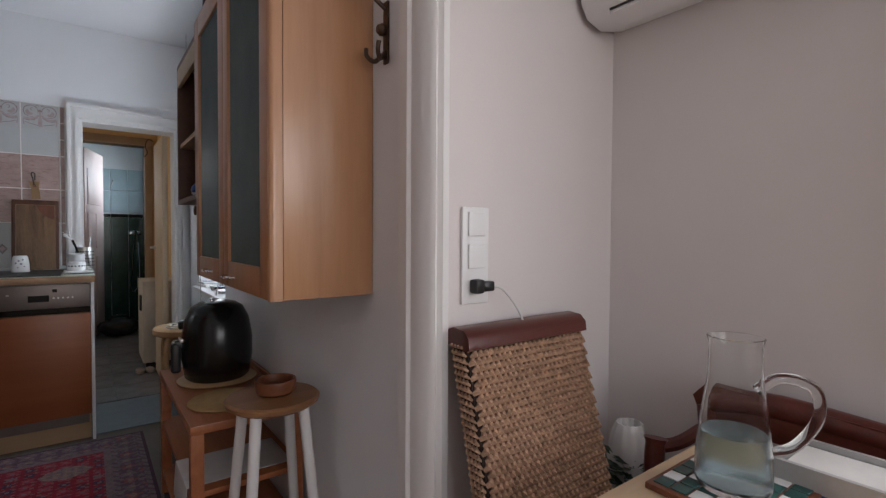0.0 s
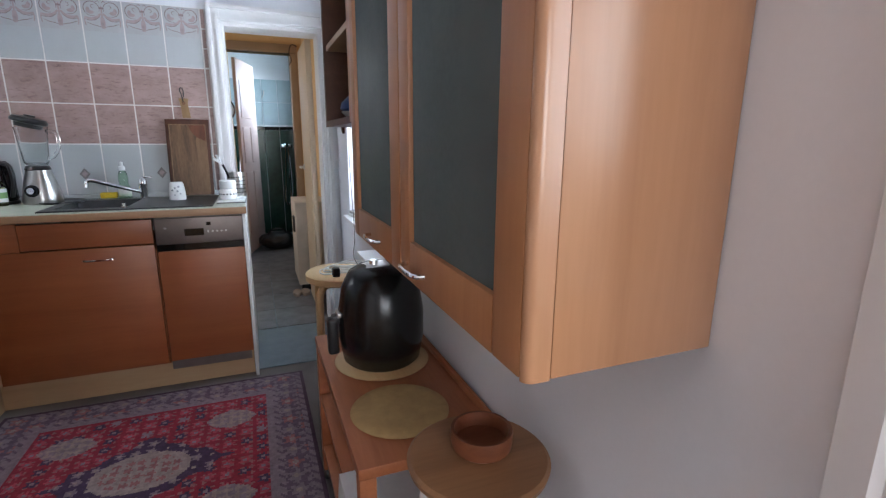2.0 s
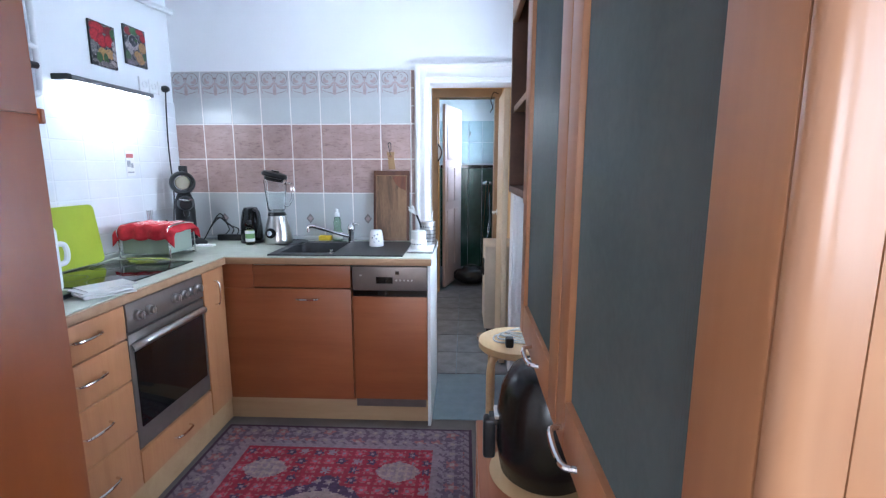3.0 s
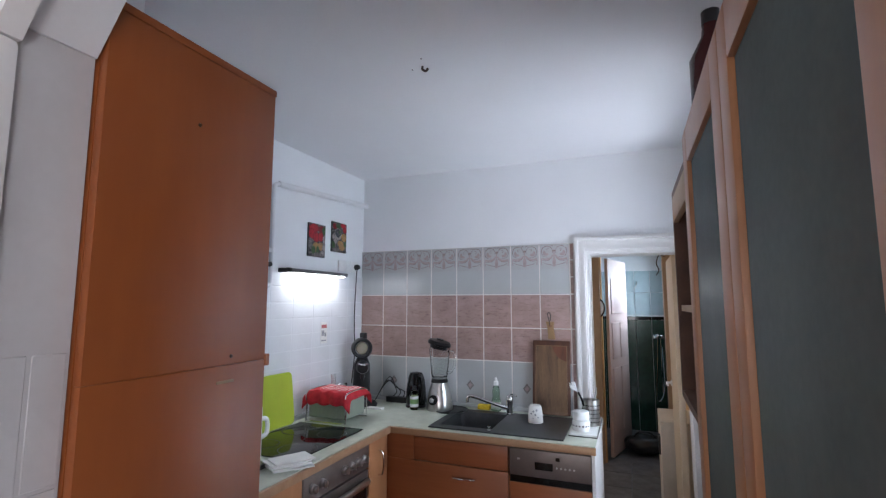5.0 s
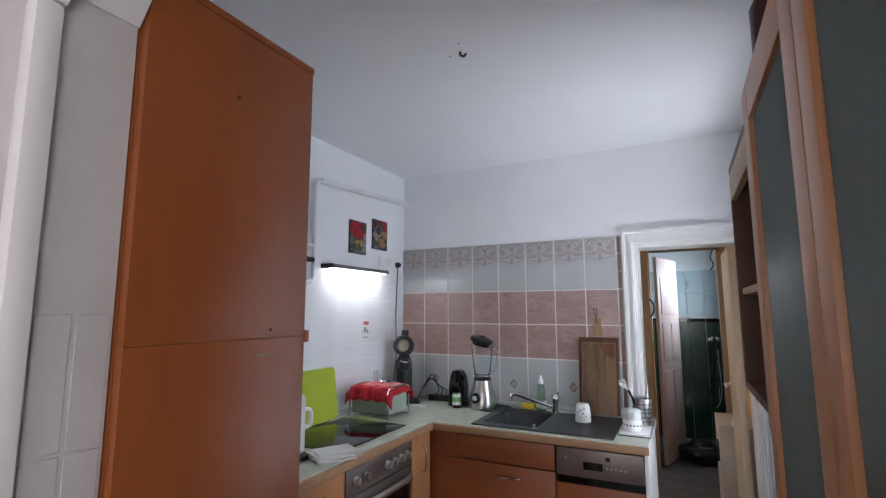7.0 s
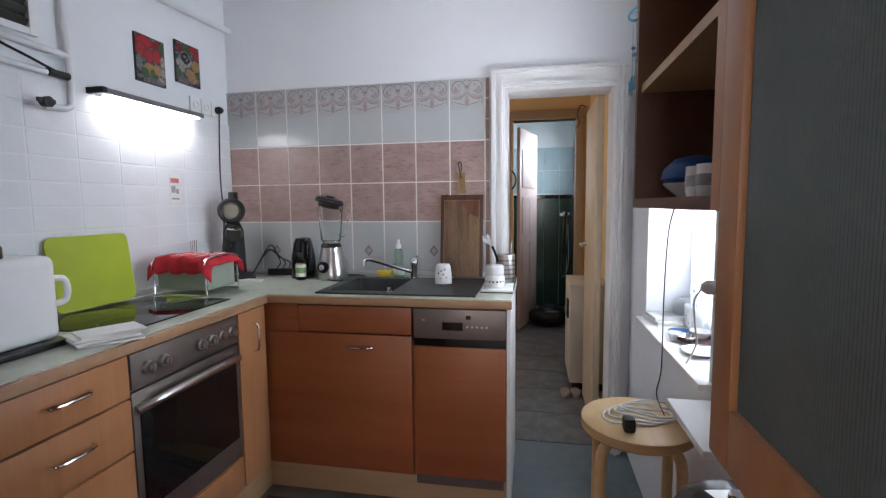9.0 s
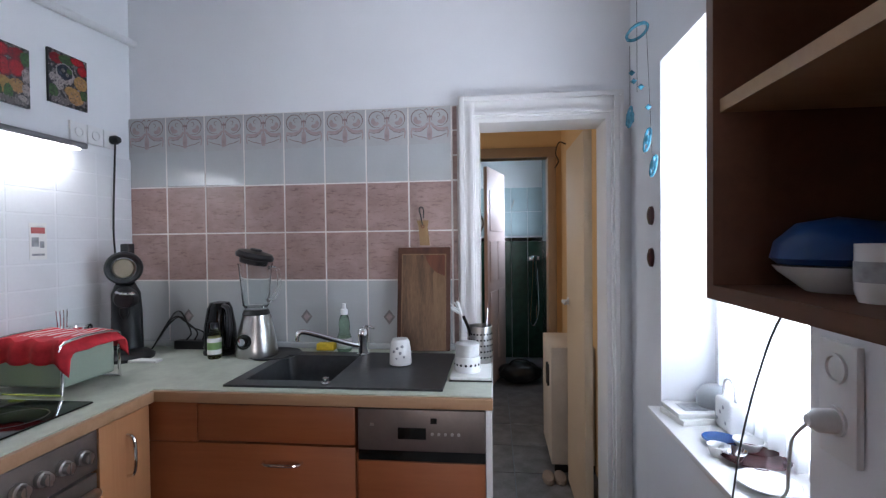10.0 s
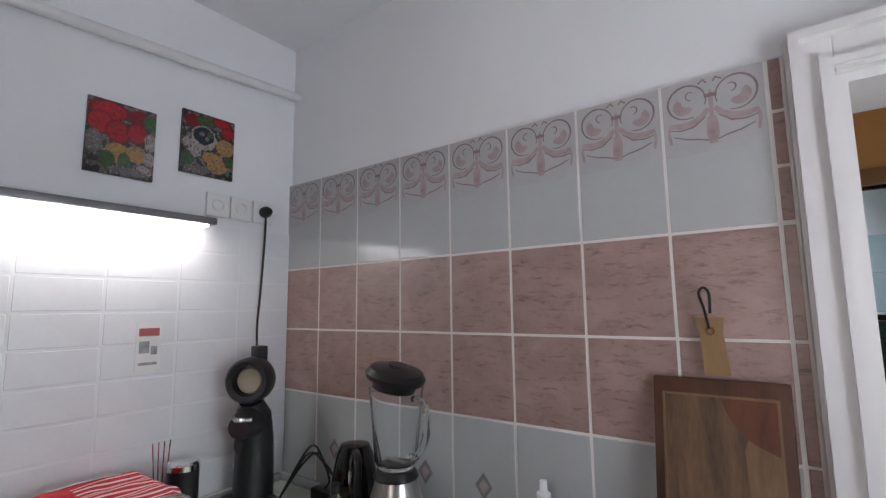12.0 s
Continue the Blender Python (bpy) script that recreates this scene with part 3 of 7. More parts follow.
# sink run takes the shaded alder tone, cooker run the lit one
cab = thing("sink_cabinet", (-0.5, 3.85, 0), "orange-brown wooden sink cabinet with a false drawer front", "cabinet")
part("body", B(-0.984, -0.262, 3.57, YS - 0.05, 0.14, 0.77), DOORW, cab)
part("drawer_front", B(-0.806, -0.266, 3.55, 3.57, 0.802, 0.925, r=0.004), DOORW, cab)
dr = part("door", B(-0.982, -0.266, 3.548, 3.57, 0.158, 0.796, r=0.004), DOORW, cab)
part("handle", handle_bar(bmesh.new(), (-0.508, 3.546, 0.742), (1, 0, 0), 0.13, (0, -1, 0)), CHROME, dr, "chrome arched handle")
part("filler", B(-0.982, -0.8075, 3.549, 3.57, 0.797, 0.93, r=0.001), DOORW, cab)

dw = thing("dishwasher", (-0.05, 3.85, 0), "built-in dishwasher with a steel control panel and wooden door", "dishwasher")
part("body", B(-0.258, 0.14, 3.575, YS - 0.05, 0.1, 0.93), BRNST, dw)
pn = part("control_panel", B(-0.256, 0.152, 3.546, 3.574, 0.792, 0.925, r=0.005), BRNST, dw, "dull steel control panel")
part("display", B(-0.125, -0.035, 3.543, 3.548, 0.832, 0.868), BLACKG, pn, "black display")
part("display", B(-0.02, 0.0, 3.543, 3.548, 0.883, 0.9), BLACKG, pn, "small black display")
part("badge", B(-0.215, -0.203, 3.543, 3.548, 0.872, 0.88), STEEL, pn)
for i in range(5):
    part("button", lathe(bmesh.new(), [(0, 0), (0.005, 0), (0.005, 0.004), (0, 0.004)], m=Matrix.Translation((-0.015 + i * 0.021, 3.547, 0.85)) @ Matrix.Rotation(radians(90), 4, "X"), seg=10), STEEL, pn)
part("grip_recess", B(-0.256, 0.152, 3.553, 3.574, 0.758, 0.79), BLACKG, dw, "black grip recess")
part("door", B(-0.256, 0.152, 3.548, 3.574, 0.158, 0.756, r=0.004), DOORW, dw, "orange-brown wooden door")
part("side_panel", B(0.154, 0.17, 3.55, YS - 0.05, 0.0, 0.934), GLOSS, dw, "white side panel")

bm = B(-1.08, 0.15, 3.60, 3.615, 0.0, 0.15)
solid("plinth", bm, BEECH, "pale beech plinth under the sink cabinets", "plinth")
bm = B(-1.02, -1.005, 1.99, 3.598, 0.0, 0.15)
solid("plinth", bm, BEECH, "pale beech plinth under the cooker run", "plinth")

oven = thing("oven", (-1.2, 3.05, 0.1), "built-in oven with steel knobs and a black glass door", "oven")
part("body", B(-1.5, -0.985, 2.775, 3.32, 0.3, 0.925), BRNST, oven)
op = part("control_panel", B(-0.985, -0.962, 2.775, 3.32, 0.81, 0.925, r=0.004), BRNST, oven, "dull brown steel control panel")
for y in (2.835, 2.905, 3.085, 3.145, 3.205, 3.265):
    bm = lathe(bmesh.new(), [(0, 0), (0.02, 0), (0.02, 0.012), (0.015, 0.016), (0.014, 0.028), (0, 0.03)], m=Matrix.Translation((-0.962, y, 0.868)) @ Matrix.Rotation(radians(90), 4, "Y"), seg=18)
    box(bm, -0.95, -0.93, y - 0.004, y + 0.004, 0.852, 0.884, r=0.002)
    part("knob", bm, STEEL, op, "steel knob")
od = part("door", B(-0.985, -0.965, 2.775, 3.32, 0.31, 0.80, r=0.004), BRNST, oven, "steel-framed oven door")
part("window", B(-0.966, -0.960, 2.80, 3.295, 0.40, 0.745, r=0.002), BLACKG, od, "black oven glass")
bm = bmesh.new()
tube(bm, bend((-0.962, 2.79, 0.742), (-0.93, 2.86, 0.760), (-0.915, 3.05, 0.768), (-0.93, 3.24, 0.760), (-0.962, 3.31, 0.742), n=6), 0.0165, 12)
part("handle", bm, STEEL, od, "curved steel handle")
part("bottom_front", B(-0.985, -0.963, 2.775, 3.32, 0.158, 0.30, r=0.004), DOORV, oven, "orange wooden panel below the oven")
part("bottom_handle", handle_bar(bmesh.new(), (-0.962, 3.05, 0.235), (0, 1, 0), 0.12, (1, 0, 0)), CHROME, oven, "chrome arched handle")

nc = thing("narrow_cabinet", (-1.2, 3.43, 0.1), "narrow orange-brown wooden cupboard beside the oven", "cabinet")
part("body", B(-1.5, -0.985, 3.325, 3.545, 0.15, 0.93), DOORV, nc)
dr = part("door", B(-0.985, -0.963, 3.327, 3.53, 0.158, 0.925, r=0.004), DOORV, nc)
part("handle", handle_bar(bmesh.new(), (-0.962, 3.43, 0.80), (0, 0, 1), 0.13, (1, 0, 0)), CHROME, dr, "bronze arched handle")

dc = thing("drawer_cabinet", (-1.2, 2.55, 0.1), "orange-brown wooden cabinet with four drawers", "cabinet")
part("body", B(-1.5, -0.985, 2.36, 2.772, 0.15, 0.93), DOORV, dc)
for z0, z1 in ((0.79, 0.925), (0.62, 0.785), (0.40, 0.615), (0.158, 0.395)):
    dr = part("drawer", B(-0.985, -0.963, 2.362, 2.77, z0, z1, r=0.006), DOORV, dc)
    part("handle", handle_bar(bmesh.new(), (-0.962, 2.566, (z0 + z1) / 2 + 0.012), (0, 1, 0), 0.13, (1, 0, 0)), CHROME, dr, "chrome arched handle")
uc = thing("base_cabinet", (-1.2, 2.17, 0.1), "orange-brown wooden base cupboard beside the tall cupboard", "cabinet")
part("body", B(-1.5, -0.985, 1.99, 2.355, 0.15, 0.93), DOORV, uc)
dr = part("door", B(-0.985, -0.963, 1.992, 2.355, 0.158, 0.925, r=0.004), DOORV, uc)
part("handle", handle_bar(bmesh.new(), (-0.962, 2.31, 0.82), (0, 0, 1), 0.13, (1, 0, 0)), CHROME, dr, "chrome arched handle")

tc = thing("tall_cupboard", (-0.7, 1.8, 0), "tall reddish-brown wooden cupboard with two doors", "cupboard")
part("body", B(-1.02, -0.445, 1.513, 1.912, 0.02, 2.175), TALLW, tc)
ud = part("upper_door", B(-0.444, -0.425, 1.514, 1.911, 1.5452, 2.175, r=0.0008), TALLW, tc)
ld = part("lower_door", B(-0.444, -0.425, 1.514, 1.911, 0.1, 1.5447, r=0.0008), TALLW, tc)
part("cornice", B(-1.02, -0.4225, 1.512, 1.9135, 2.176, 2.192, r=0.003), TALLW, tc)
bm = B(-0.447, -0.422, 1.911, 1.924, 1.53, 1.557, r=0.003)
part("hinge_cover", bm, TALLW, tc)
for y, z in ((1.81, 1.562), (1.70, 2.03)):
    part("screw_cap", lathe(bmesh.new(), [(0, 0), (0.004, 0), (0.003, 0.0025), (0, 0.003)], m=Matrix.Translation((-0.425, y, z)) @ Matrix.Rotation(radians(90), 4, "Y"), seg=10), BRASS, tc)
part("pull_slot", B(-0.4255, -0.4235, 1.775, 1.82, 1.508, 1.514, r=0.0008), PADW, tc, "small pale worn notch")

# cooktop and sink
ct = thing("cooktop", (-1.25, 3.08, HC), "black glass cooktop set in the worktop", "cooktop")
part("glass_plate", B(-1.475, -1.045, 2.83, 3.40, HC + 0.0005, HC + 0.006, r=0.002), BLACKG, ct)
for cx, cy, r in ((-1.36, 2.97, 0.075), (-1.15, 2.97, 0.09), (-1.36, 3.25, 0.09), (-1.15, 3.25, 0.075)):
    part("zone_ring", lathe(bmesh.new(), [(r, 0.0062), (r + 0.003, 0.0066), (r + 0.004, 0.0062)], at=(cx, cy, HC), seg=40), CHAR, ct)

sk = thing("sink", (-0.35, 3.83, HC), "graphite composite sink with one bowl and a drainer", "sink")
bm = bmesh.new()
Z1 = HC + 0.008
for a in ((-0.735, -0.69, 3.585, 4.075), (-0.69, -0.38, 3.585, 3.65), (-0.69, -0.38, 4.01, 4.075), (-0.38, 0.015, 3.585, 4.075)):
    box(bm, a[0], a[1], a[2], a[3], HC + 0.0005, Z1)
part("rim", bm, SINKM, sk)
bm = bmesh.new()
top = [(-0.69, 3.65), (-0.38, 3.65), (-0.38, 4.01), (-0.69, 4.01)]
bot = [(-0.665, 3.675), (-0.405, 3.675), (-0.405, 3.985), (-0.665, 3.985)]
t_ = [bm.verts.new((x, y, Z1)) for x, y in top]
b_ = [bm.verts.new((x, y, HC - 0.16)) for x, y in bot]
for i in range(4):
    bm.faces.new((t_[i], t_[(i + 1) % 4], b_[(i + 1) % 4], b_[i]))
bm.faces.new(b_)
bmesh.ops.bevel(bm, geom=[e for e in bm.edges if not e.is_boundary], offset=0.03, segments=4, profile=0.5, affect="EDGES")
part("bowl", bm, SINKM, sk)
bm = lathe(bmesh.new(), [(0, 0), (0.016, 0), (0.016, 0.006), (0.009, 0.01), (0.011, 0.022), (0, 0.024)], at=(-0.385, 3.615, Z1), seg=16)
part("drain_knob", bm, CHROME, sk, "chrome drain knob")
tap = thing("tap", (-0.372, 4.035, HC), "chrome single-lever kitchen tap with a swung spout", "tap")
part("body", lathe(bmesh.new(), [(0.026, 0), (0.026, 0.006), (0.021, 0.01), (0.021, 0.075), (0.023, 0.08), (0.022, 0.105), (0.014, 0.116), (0, 0.118)], at=(-0.372, 4.035, Z1), seg=24), CHROME, tap)
part("spout", tube(bmesh.new(), bend((-0.385, 4.025, 1.02), (-0.44, 3.995, 1.04), (-0.53, 3.95, 1.075), (-0.585, 3.925, 1.095), (-0.607, 3.915, 1.09), (-0.612, 3.912, 1.06)), 0.0105, 12), CHROME, tap)
part("lever", tube(bmesh.new(), [(-0.372, 4.035, 1.095), (-0.35, 4.02, 1.105), (-0.315, 3.995, 1.10)], [0.006, 0.005, 0.004]), CHROME, tap)

# ---------------------------------------------------------------- wall cabinets on the right
gc = thing("glass_cabinet", (0.6, 1.7, 1.055), "orange-brown wall cabinet with two reeded glass doors", "wall cabinet")
GX, CY0, CY1, CZ0, CZ1 = 0.513, 1.258, 2.21, 1.050, 2.06
bm = bmesh.new()
arc = [(GX - 0.006 - 0.014 * math.cos(a), CY0 + 0.0115 - 0.0115 * math.sin(a)) for a in (math.pi / 2 * i / 8 for i in range(9))]
prism(bm, arc + [(GX + 0.012, CY0), (GX + 0.012, CY0 + 0.0125), (GX - 0.020, CY0 + 0.0125)], "z", CZ0, CZ1)
part("corner_post", bm, PANELW, gc, "rounded orange wooden corner post")
part("end_panel", B(GX + 0.0138, XR - 0.002, CY0 + 0.001, CY0 + 0.019, CZ0 + 0.001, CZ1, r=0.002), PANELW, gc, "orange lacquered wooden end panel")
# inside boards: the shade behind the glass is painted as dark wood
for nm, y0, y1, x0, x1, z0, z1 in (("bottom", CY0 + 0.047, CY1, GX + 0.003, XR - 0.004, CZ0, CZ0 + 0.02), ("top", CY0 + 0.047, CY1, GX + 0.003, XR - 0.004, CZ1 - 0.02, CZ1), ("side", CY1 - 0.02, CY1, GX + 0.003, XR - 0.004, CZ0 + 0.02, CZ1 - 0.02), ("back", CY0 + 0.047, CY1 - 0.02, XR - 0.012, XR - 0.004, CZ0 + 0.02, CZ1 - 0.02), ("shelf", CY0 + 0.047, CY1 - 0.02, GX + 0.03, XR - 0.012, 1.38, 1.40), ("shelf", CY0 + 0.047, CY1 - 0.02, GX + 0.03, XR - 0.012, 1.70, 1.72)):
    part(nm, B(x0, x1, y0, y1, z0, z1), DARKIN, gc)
for k, (yy, zz) in enumerate(((1.40, CZ0 + 0.021), (1.50, CZ0 + 0.021), (1.60, CZ0 + 0.021), (1.46, 1.401), (1.58, 1.401), (1.82, CZ0 + 0.021), (1.95, CZ0 + 0.021))):
    solid("cup", lathe(bmesh.new(), [(0, 0), (0.028, 0), (0.04, 0.02), (0.043, 0.075), (0.04, 0.075), (0.036, 0.02), (0, 0.008)], at=(0.57, yy, zz), seg=20), CERAM, "white cup standing behind the reeded glass", "cup", "cups in the glass cabinet")
for (y0, y1), hy in (((1.2718, 1.737), 1.64), ((1.741, CY1 - 0.003), 1.95)):
    bm = B(GX - 0.021, GX + 0.001, y0, y0 + 0.068, CZ0 + 0.002, CZ1 - 0.002, r=0.004)
    box(bm, GX - 0.021, GX + 0.001, y1 - 0.058, y1, CZ0 + 0.002, CZ1 - 0.002, r=0.004)
    box(bm, GX - 0.021, GX + 0.001, y0 + 0.068, y1 - 0.058, CZ0 + 0.002, CZ0 + 0.08, r=0.004)
    box(bm, GX - 0.021, GX + 0.001, y0 + 0.068, y1 - 0.058, CZ1 - 0.08, CZ1 - 0.002, r=0.004)
    dr = part("door", bm, DOORV, gc, "wooden door frame")
    bm = bmesh.new()
    n_ = 150
    vs = []
    for i in range(n_ + 1):
        y = y0 + 0.055 + (y1 - y0 - 0.110) * i / n_
        dx = 0.0010 if i % 2 else 0.0
        vs.append((bm.verts.new((GX - 0.012 + dx, y, CZ0 + 0.077)), bm.verts.new((GX - 0.012 + dx, y, CZ1 - 0.077))))
    for a, b in zip(vs, vs[1:]):
        bm.faces.new((a[0], b[0], b[1], a[1]))
    part("glass", bm, REED, dr, "dim grey reeded glass")
    part("handle", handle_bar(bmesh.new(), (GX - 0.022, hy, CZ0 + 0.035), (0, 1, 0), 0.10, (-1, 0, 0), r=0.0045, rise=0.02), CHROME, dr, "chrome arched handle")

oc = thing("shelf_cabinet", (0.6, 2.48, 1.39), "dark brown open wall shelf with crockery", "shelf")
SY0, SY1, SZ0, SZ1 = 2.213, 2.853, 1.365, 2.06
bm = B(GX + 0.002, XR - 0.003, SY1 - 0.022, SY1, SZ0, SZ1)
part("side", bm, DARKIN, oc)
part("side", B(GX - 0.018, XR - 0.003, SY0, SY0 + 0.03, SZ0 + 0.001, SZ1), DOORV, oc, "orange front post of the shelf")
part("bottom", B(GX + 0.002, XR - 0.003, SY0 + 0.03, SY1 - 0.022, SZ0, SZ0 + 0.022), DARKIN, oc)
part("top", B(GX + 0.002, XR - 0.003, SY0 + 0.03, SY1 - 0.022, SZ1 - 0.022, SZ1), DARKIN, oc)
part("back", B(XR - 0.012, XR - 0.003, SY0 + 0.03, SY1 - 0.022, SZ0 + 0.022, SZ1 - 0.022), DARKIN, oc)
part("shelf_board", B(GX + 0.012, XR - 0.012, SY0 + 0.03, SY1 - 0.022, 1.648, 1.668), BEECH, oc, "pale shelf board edge")
part("roller_front", B(GX + 0.0, GX + 0.018, SY0 + 0.03, SY1 - 0.022, 1.95, 2.035, r=0.003), BEECH, oc, "raised shutter front")

# crockery on the shelf
solid("bowl", lathe(bmesh.new(), [(0, 0), (0.035, 0), (0.066, 0.026), (0.072, 0.034), (0.066, 0.034), (0.03, 0.008), (0, 0.008)], at=(0.63, 2.74, SZ0 + 0.022)), CERAM, "pale serving bowl on the shelf", "bowl")
solid("bowl", lathe(bmesh.new(), [(0.066, 0.028), (0.075, 0.036), (0.07, 0.058), (0.045, 0.082), (0, 0.09)], at=(0.63, 2.74, SZ0 + 0.03)), BLUEB, "blue bowl turned over on the pale bowl", "bowl")


def mug(x, y, z, r=0.026, h=0.064, label="white mug with grey print", grp=""):
    t = thing("mug", (x, y, z), label, "mug", grp)
    part("cup", lathe(bmesh.new(), [(0, 0), (r * 0.85, 0), (r, 0.012), (r, h), (r - 0.003, h), (r - 0.004, 0.01), (0, 0.006)], at=(x, y, z)), CERAM, t)
    part("print", lathe(bmesh.new(), [(r + 0.0006, h * 0.35), (r + 0.0006, h * 0.7)], at=(x, y, z)), GREYMK, t, "grey printed band")
    part("handle", tube(bmesh.new(), bend((x + r, y, z + h * 0.8), (x + r + 0.018, y, z + h * 0.7), (x + r + 0.018, y, z + h * 0.35), (x + r, y, z + h * 0.22), n=4), 0.005), CERAM, t)
    return t


mug(0.60, 2.625, SZ0 + 0.022, grp="mugs on the shelf")
mug(0.60, 2.56, SZ0 + 0.022, grp="mugs on the shelf")
mug(0.672, 2.605, SZ0 + 0.022, grp="mugs on the shelf")
sh = thing("cocktail_shaker", (0.635, 2.515, SZ0 + 0.022), "polished steel cocktail shaker standing on the shelf", "shaker")
part("body", lathe(bmesh.new(), [(0, 0), (0.022, 0), (0.024, 0.01), (0.027, 0.14), (0.028, 0.146), (0.024, 0.148)], at=(0.635, 2.515, SZ0 + 0.022)), STEEL, sh)
part("cap", lathe(bmesh.new(), [(0.027, 0.146), (0.024, 0.168), (0.013, 0.182), (0.011, 0.186), (0.0135, 0.188), (0.0135, 0.218), (0.010, 0.222), (0, 0.222)], at=(0.635, 2.515, SZ0 + 0.022)), CHROME, sh)
# bottle on top of the cabinets
bt = thing("bottle", (0.55, 2.12, CZ1), "dark brown bottle lying behind the cabinet top edge", "bottle")
part("body", lathe(bmesh.new(), [(0, 0), (0.04, 0), (0.045, 0.01), (0.045, 0.13), (0.02, 0.18), (0.015, 0.22), (0, 0.22)], at=(0.55, 2.12, CZ1)), MAROON, bt)
part("cap", lathe(bmesh.new(), [(0.018, 0.205), (0.018, 0.235), (0, 0.237)], at=(0.55, 2.12, CZ1)), BLACK, bt)
bt["label"] = "dark brown bottle standing on the cabinet top"

# ---------------------------------------------------------------- things on the worktop
W = HC + 0.0005


def kettle():
    x, y = -1.03, 4.06
    t = thing("kettle", (x, y, W), "black plastic electric kettle by the tiled wall", "kettle")
    part("base", lathe(bmesh.new(), [(0, 0), (0.07, 0), (0.072, 0.012), (0.06, 0.018), (0, 0.018)], at=(x, y, W)), BLACK, t)
    part("body", lathe(bmesh.new(), [(0.062, 0.018), (0.07, 0.03), (0.066, 0.12), (0.052, 0.2), (0.04, 0.225), (0, 0.232)], at=(x, y, W)), BLACKG, t)
    part("handle", tube(bmesh.new(), bend((x + 0.035, y - 0.03, W + 0.215), (x + 0.075, y - 0.06, W + 0.2), (x + 0.085, y - 0.07, W + 0.12), (x + 0.06, y - 0.045, W + 0.04)), 0.011), BLACK, t)


kettle()


def oil():
    x, y = -1.0, 3.965
    t = thing("oil_bottle", (x, y, W), "small clear oil bottle with a green label", "bottle")
    part("body", lathe(bmesh.new(), [(0, 0), (0.026, 0), (0.028, 0.006), (0.028, 0.1), (0.014, 0.125), (0.012, 0.135), (0, 0.135)], at=(x, y, W)), OILM, t)
    part("label", lathe(bmesh.new(), [(0.0284, 0.02), (0.0284, 0.088)], at=(x, y, W)), PAPER, t, "white and green label")
    part("label_print", lathe(bmesh.new(), [(0.0287, 0.04), (0.0287, 0.07)], at=(x, y, W), seg=28), LABELG, t)
    part("cap", lathe(bmesh.new(), [(0.014, 0.128), (0.014, 0.15), (0, 0.151)], at=(x, y, W)), BLACK, t)


oil()


def blender():
    x, y = -0.845, 4.03
    t = thing("blender", (x, y, W), "steel blender with a glass jug and black lid", "blender")
    b = part("base", lathe(bmesh.new(), [(0, 0), (0.085, 0), (0.088, 0.008), (0.086, 0.035), (0.07, 0.12), (0.056, 0.165), (0.054, 0.18), (0, 0.18)], at=(x, y, W), seg=36), STEEL, t)
    part("knob_ring", lathe(bmesh.new(), [(0, 0), (0.032, 0), (0.032, 0.006), (0.02, 0.008), (0, 0.008)], m=Matrix.Translation((x - 0.015, y - 0.077, W + 0.072)) @ Matrix.Rotation(radians(82), 4, "X"), seg=24), BLACKG, b, "black control ring")
    part("knob", lathe(bmesh.new(), [(0, 0), (0.018, 0), (0.016, 0.02), (0, 0.021)], m=Matrix.Translation((x - 0.015, y - 0.083, W + 0.072)) @ Matrix.Rotation(radians(82), 4, "X"), seg=20), CHROME, b, "steel control knob")
    part("collar", lathe(bmesh.new(), [(0.056, 0.178), (0.058, 0.182), (0.05, 0.2), (0, 0.2)], at=(x, y, W)), BLACK, t)
    part("jug", lathe(bmesh.new(), [(0.0, 0.203), (0.045, 0.203), (0.055, 0.22), (0.07, 0.39), (0.072, 0.4), (0.068, 0.4), (0.066, 0.39), (0.05, 0.224), (0.04, 0.212), (0, 0.212)], at=(x, y, W), seg=32), CLEAR, t, "clear glass jug")
    part("handle", tube(bmesh.new(), bend((x + 0.066, y - 0.01, W + 0.38), (x + 0.11, y - 0.02, W + 0.37), (x + 0.115, y - 0.02, W + 0.3), (x + 0.085, y - 0.015, W + 0.25), (x + 0.058, y - 0.01, W + 0.24)), 0.009), CLEAR, t, "clear glass handle")
    m = Matrix.Translation((x - 0.005, y, W + 0.418)) @ Matrix.Rotation(radians(14), 4, "Y")
    l_ = part("lid", lathe(bmesh.new(), [(0, -0.02), (0.058, -0.02), (0.06, 0.0), (0.078, 0.004), (0.08, 0.016), (0.07, 0.03), (0.035, 0.036), (0, 0.036)], m=m, seg=32), BLACK, t, "black lid set askew")
    part("lid_cap", lathe(bmesh.new(), [(0.024, 0.034), (0.024, 0.044), (0, 0.045)], m=m, seg=20), CHAR, l_)
    part("blade", box(bmesh.new(), x - 0.03, x + 0.03, y - 0.006, y + 0.006, W + 0.216, W + 0.219), STEEL, t)


blender()
tr = thing("black_tray", (-0.8, 4.05, W), "black oval tray edge behind the blender", "tray")
part("plate", lathe(bmesh.new(), [(0, 0.0), (0.1, 0.0), (0.115, 0.008), (0.112, 0.01), (0.098, 0.004), (0, 0.004)], at=(-0.765, 4.03, W)), BLACK, tr)


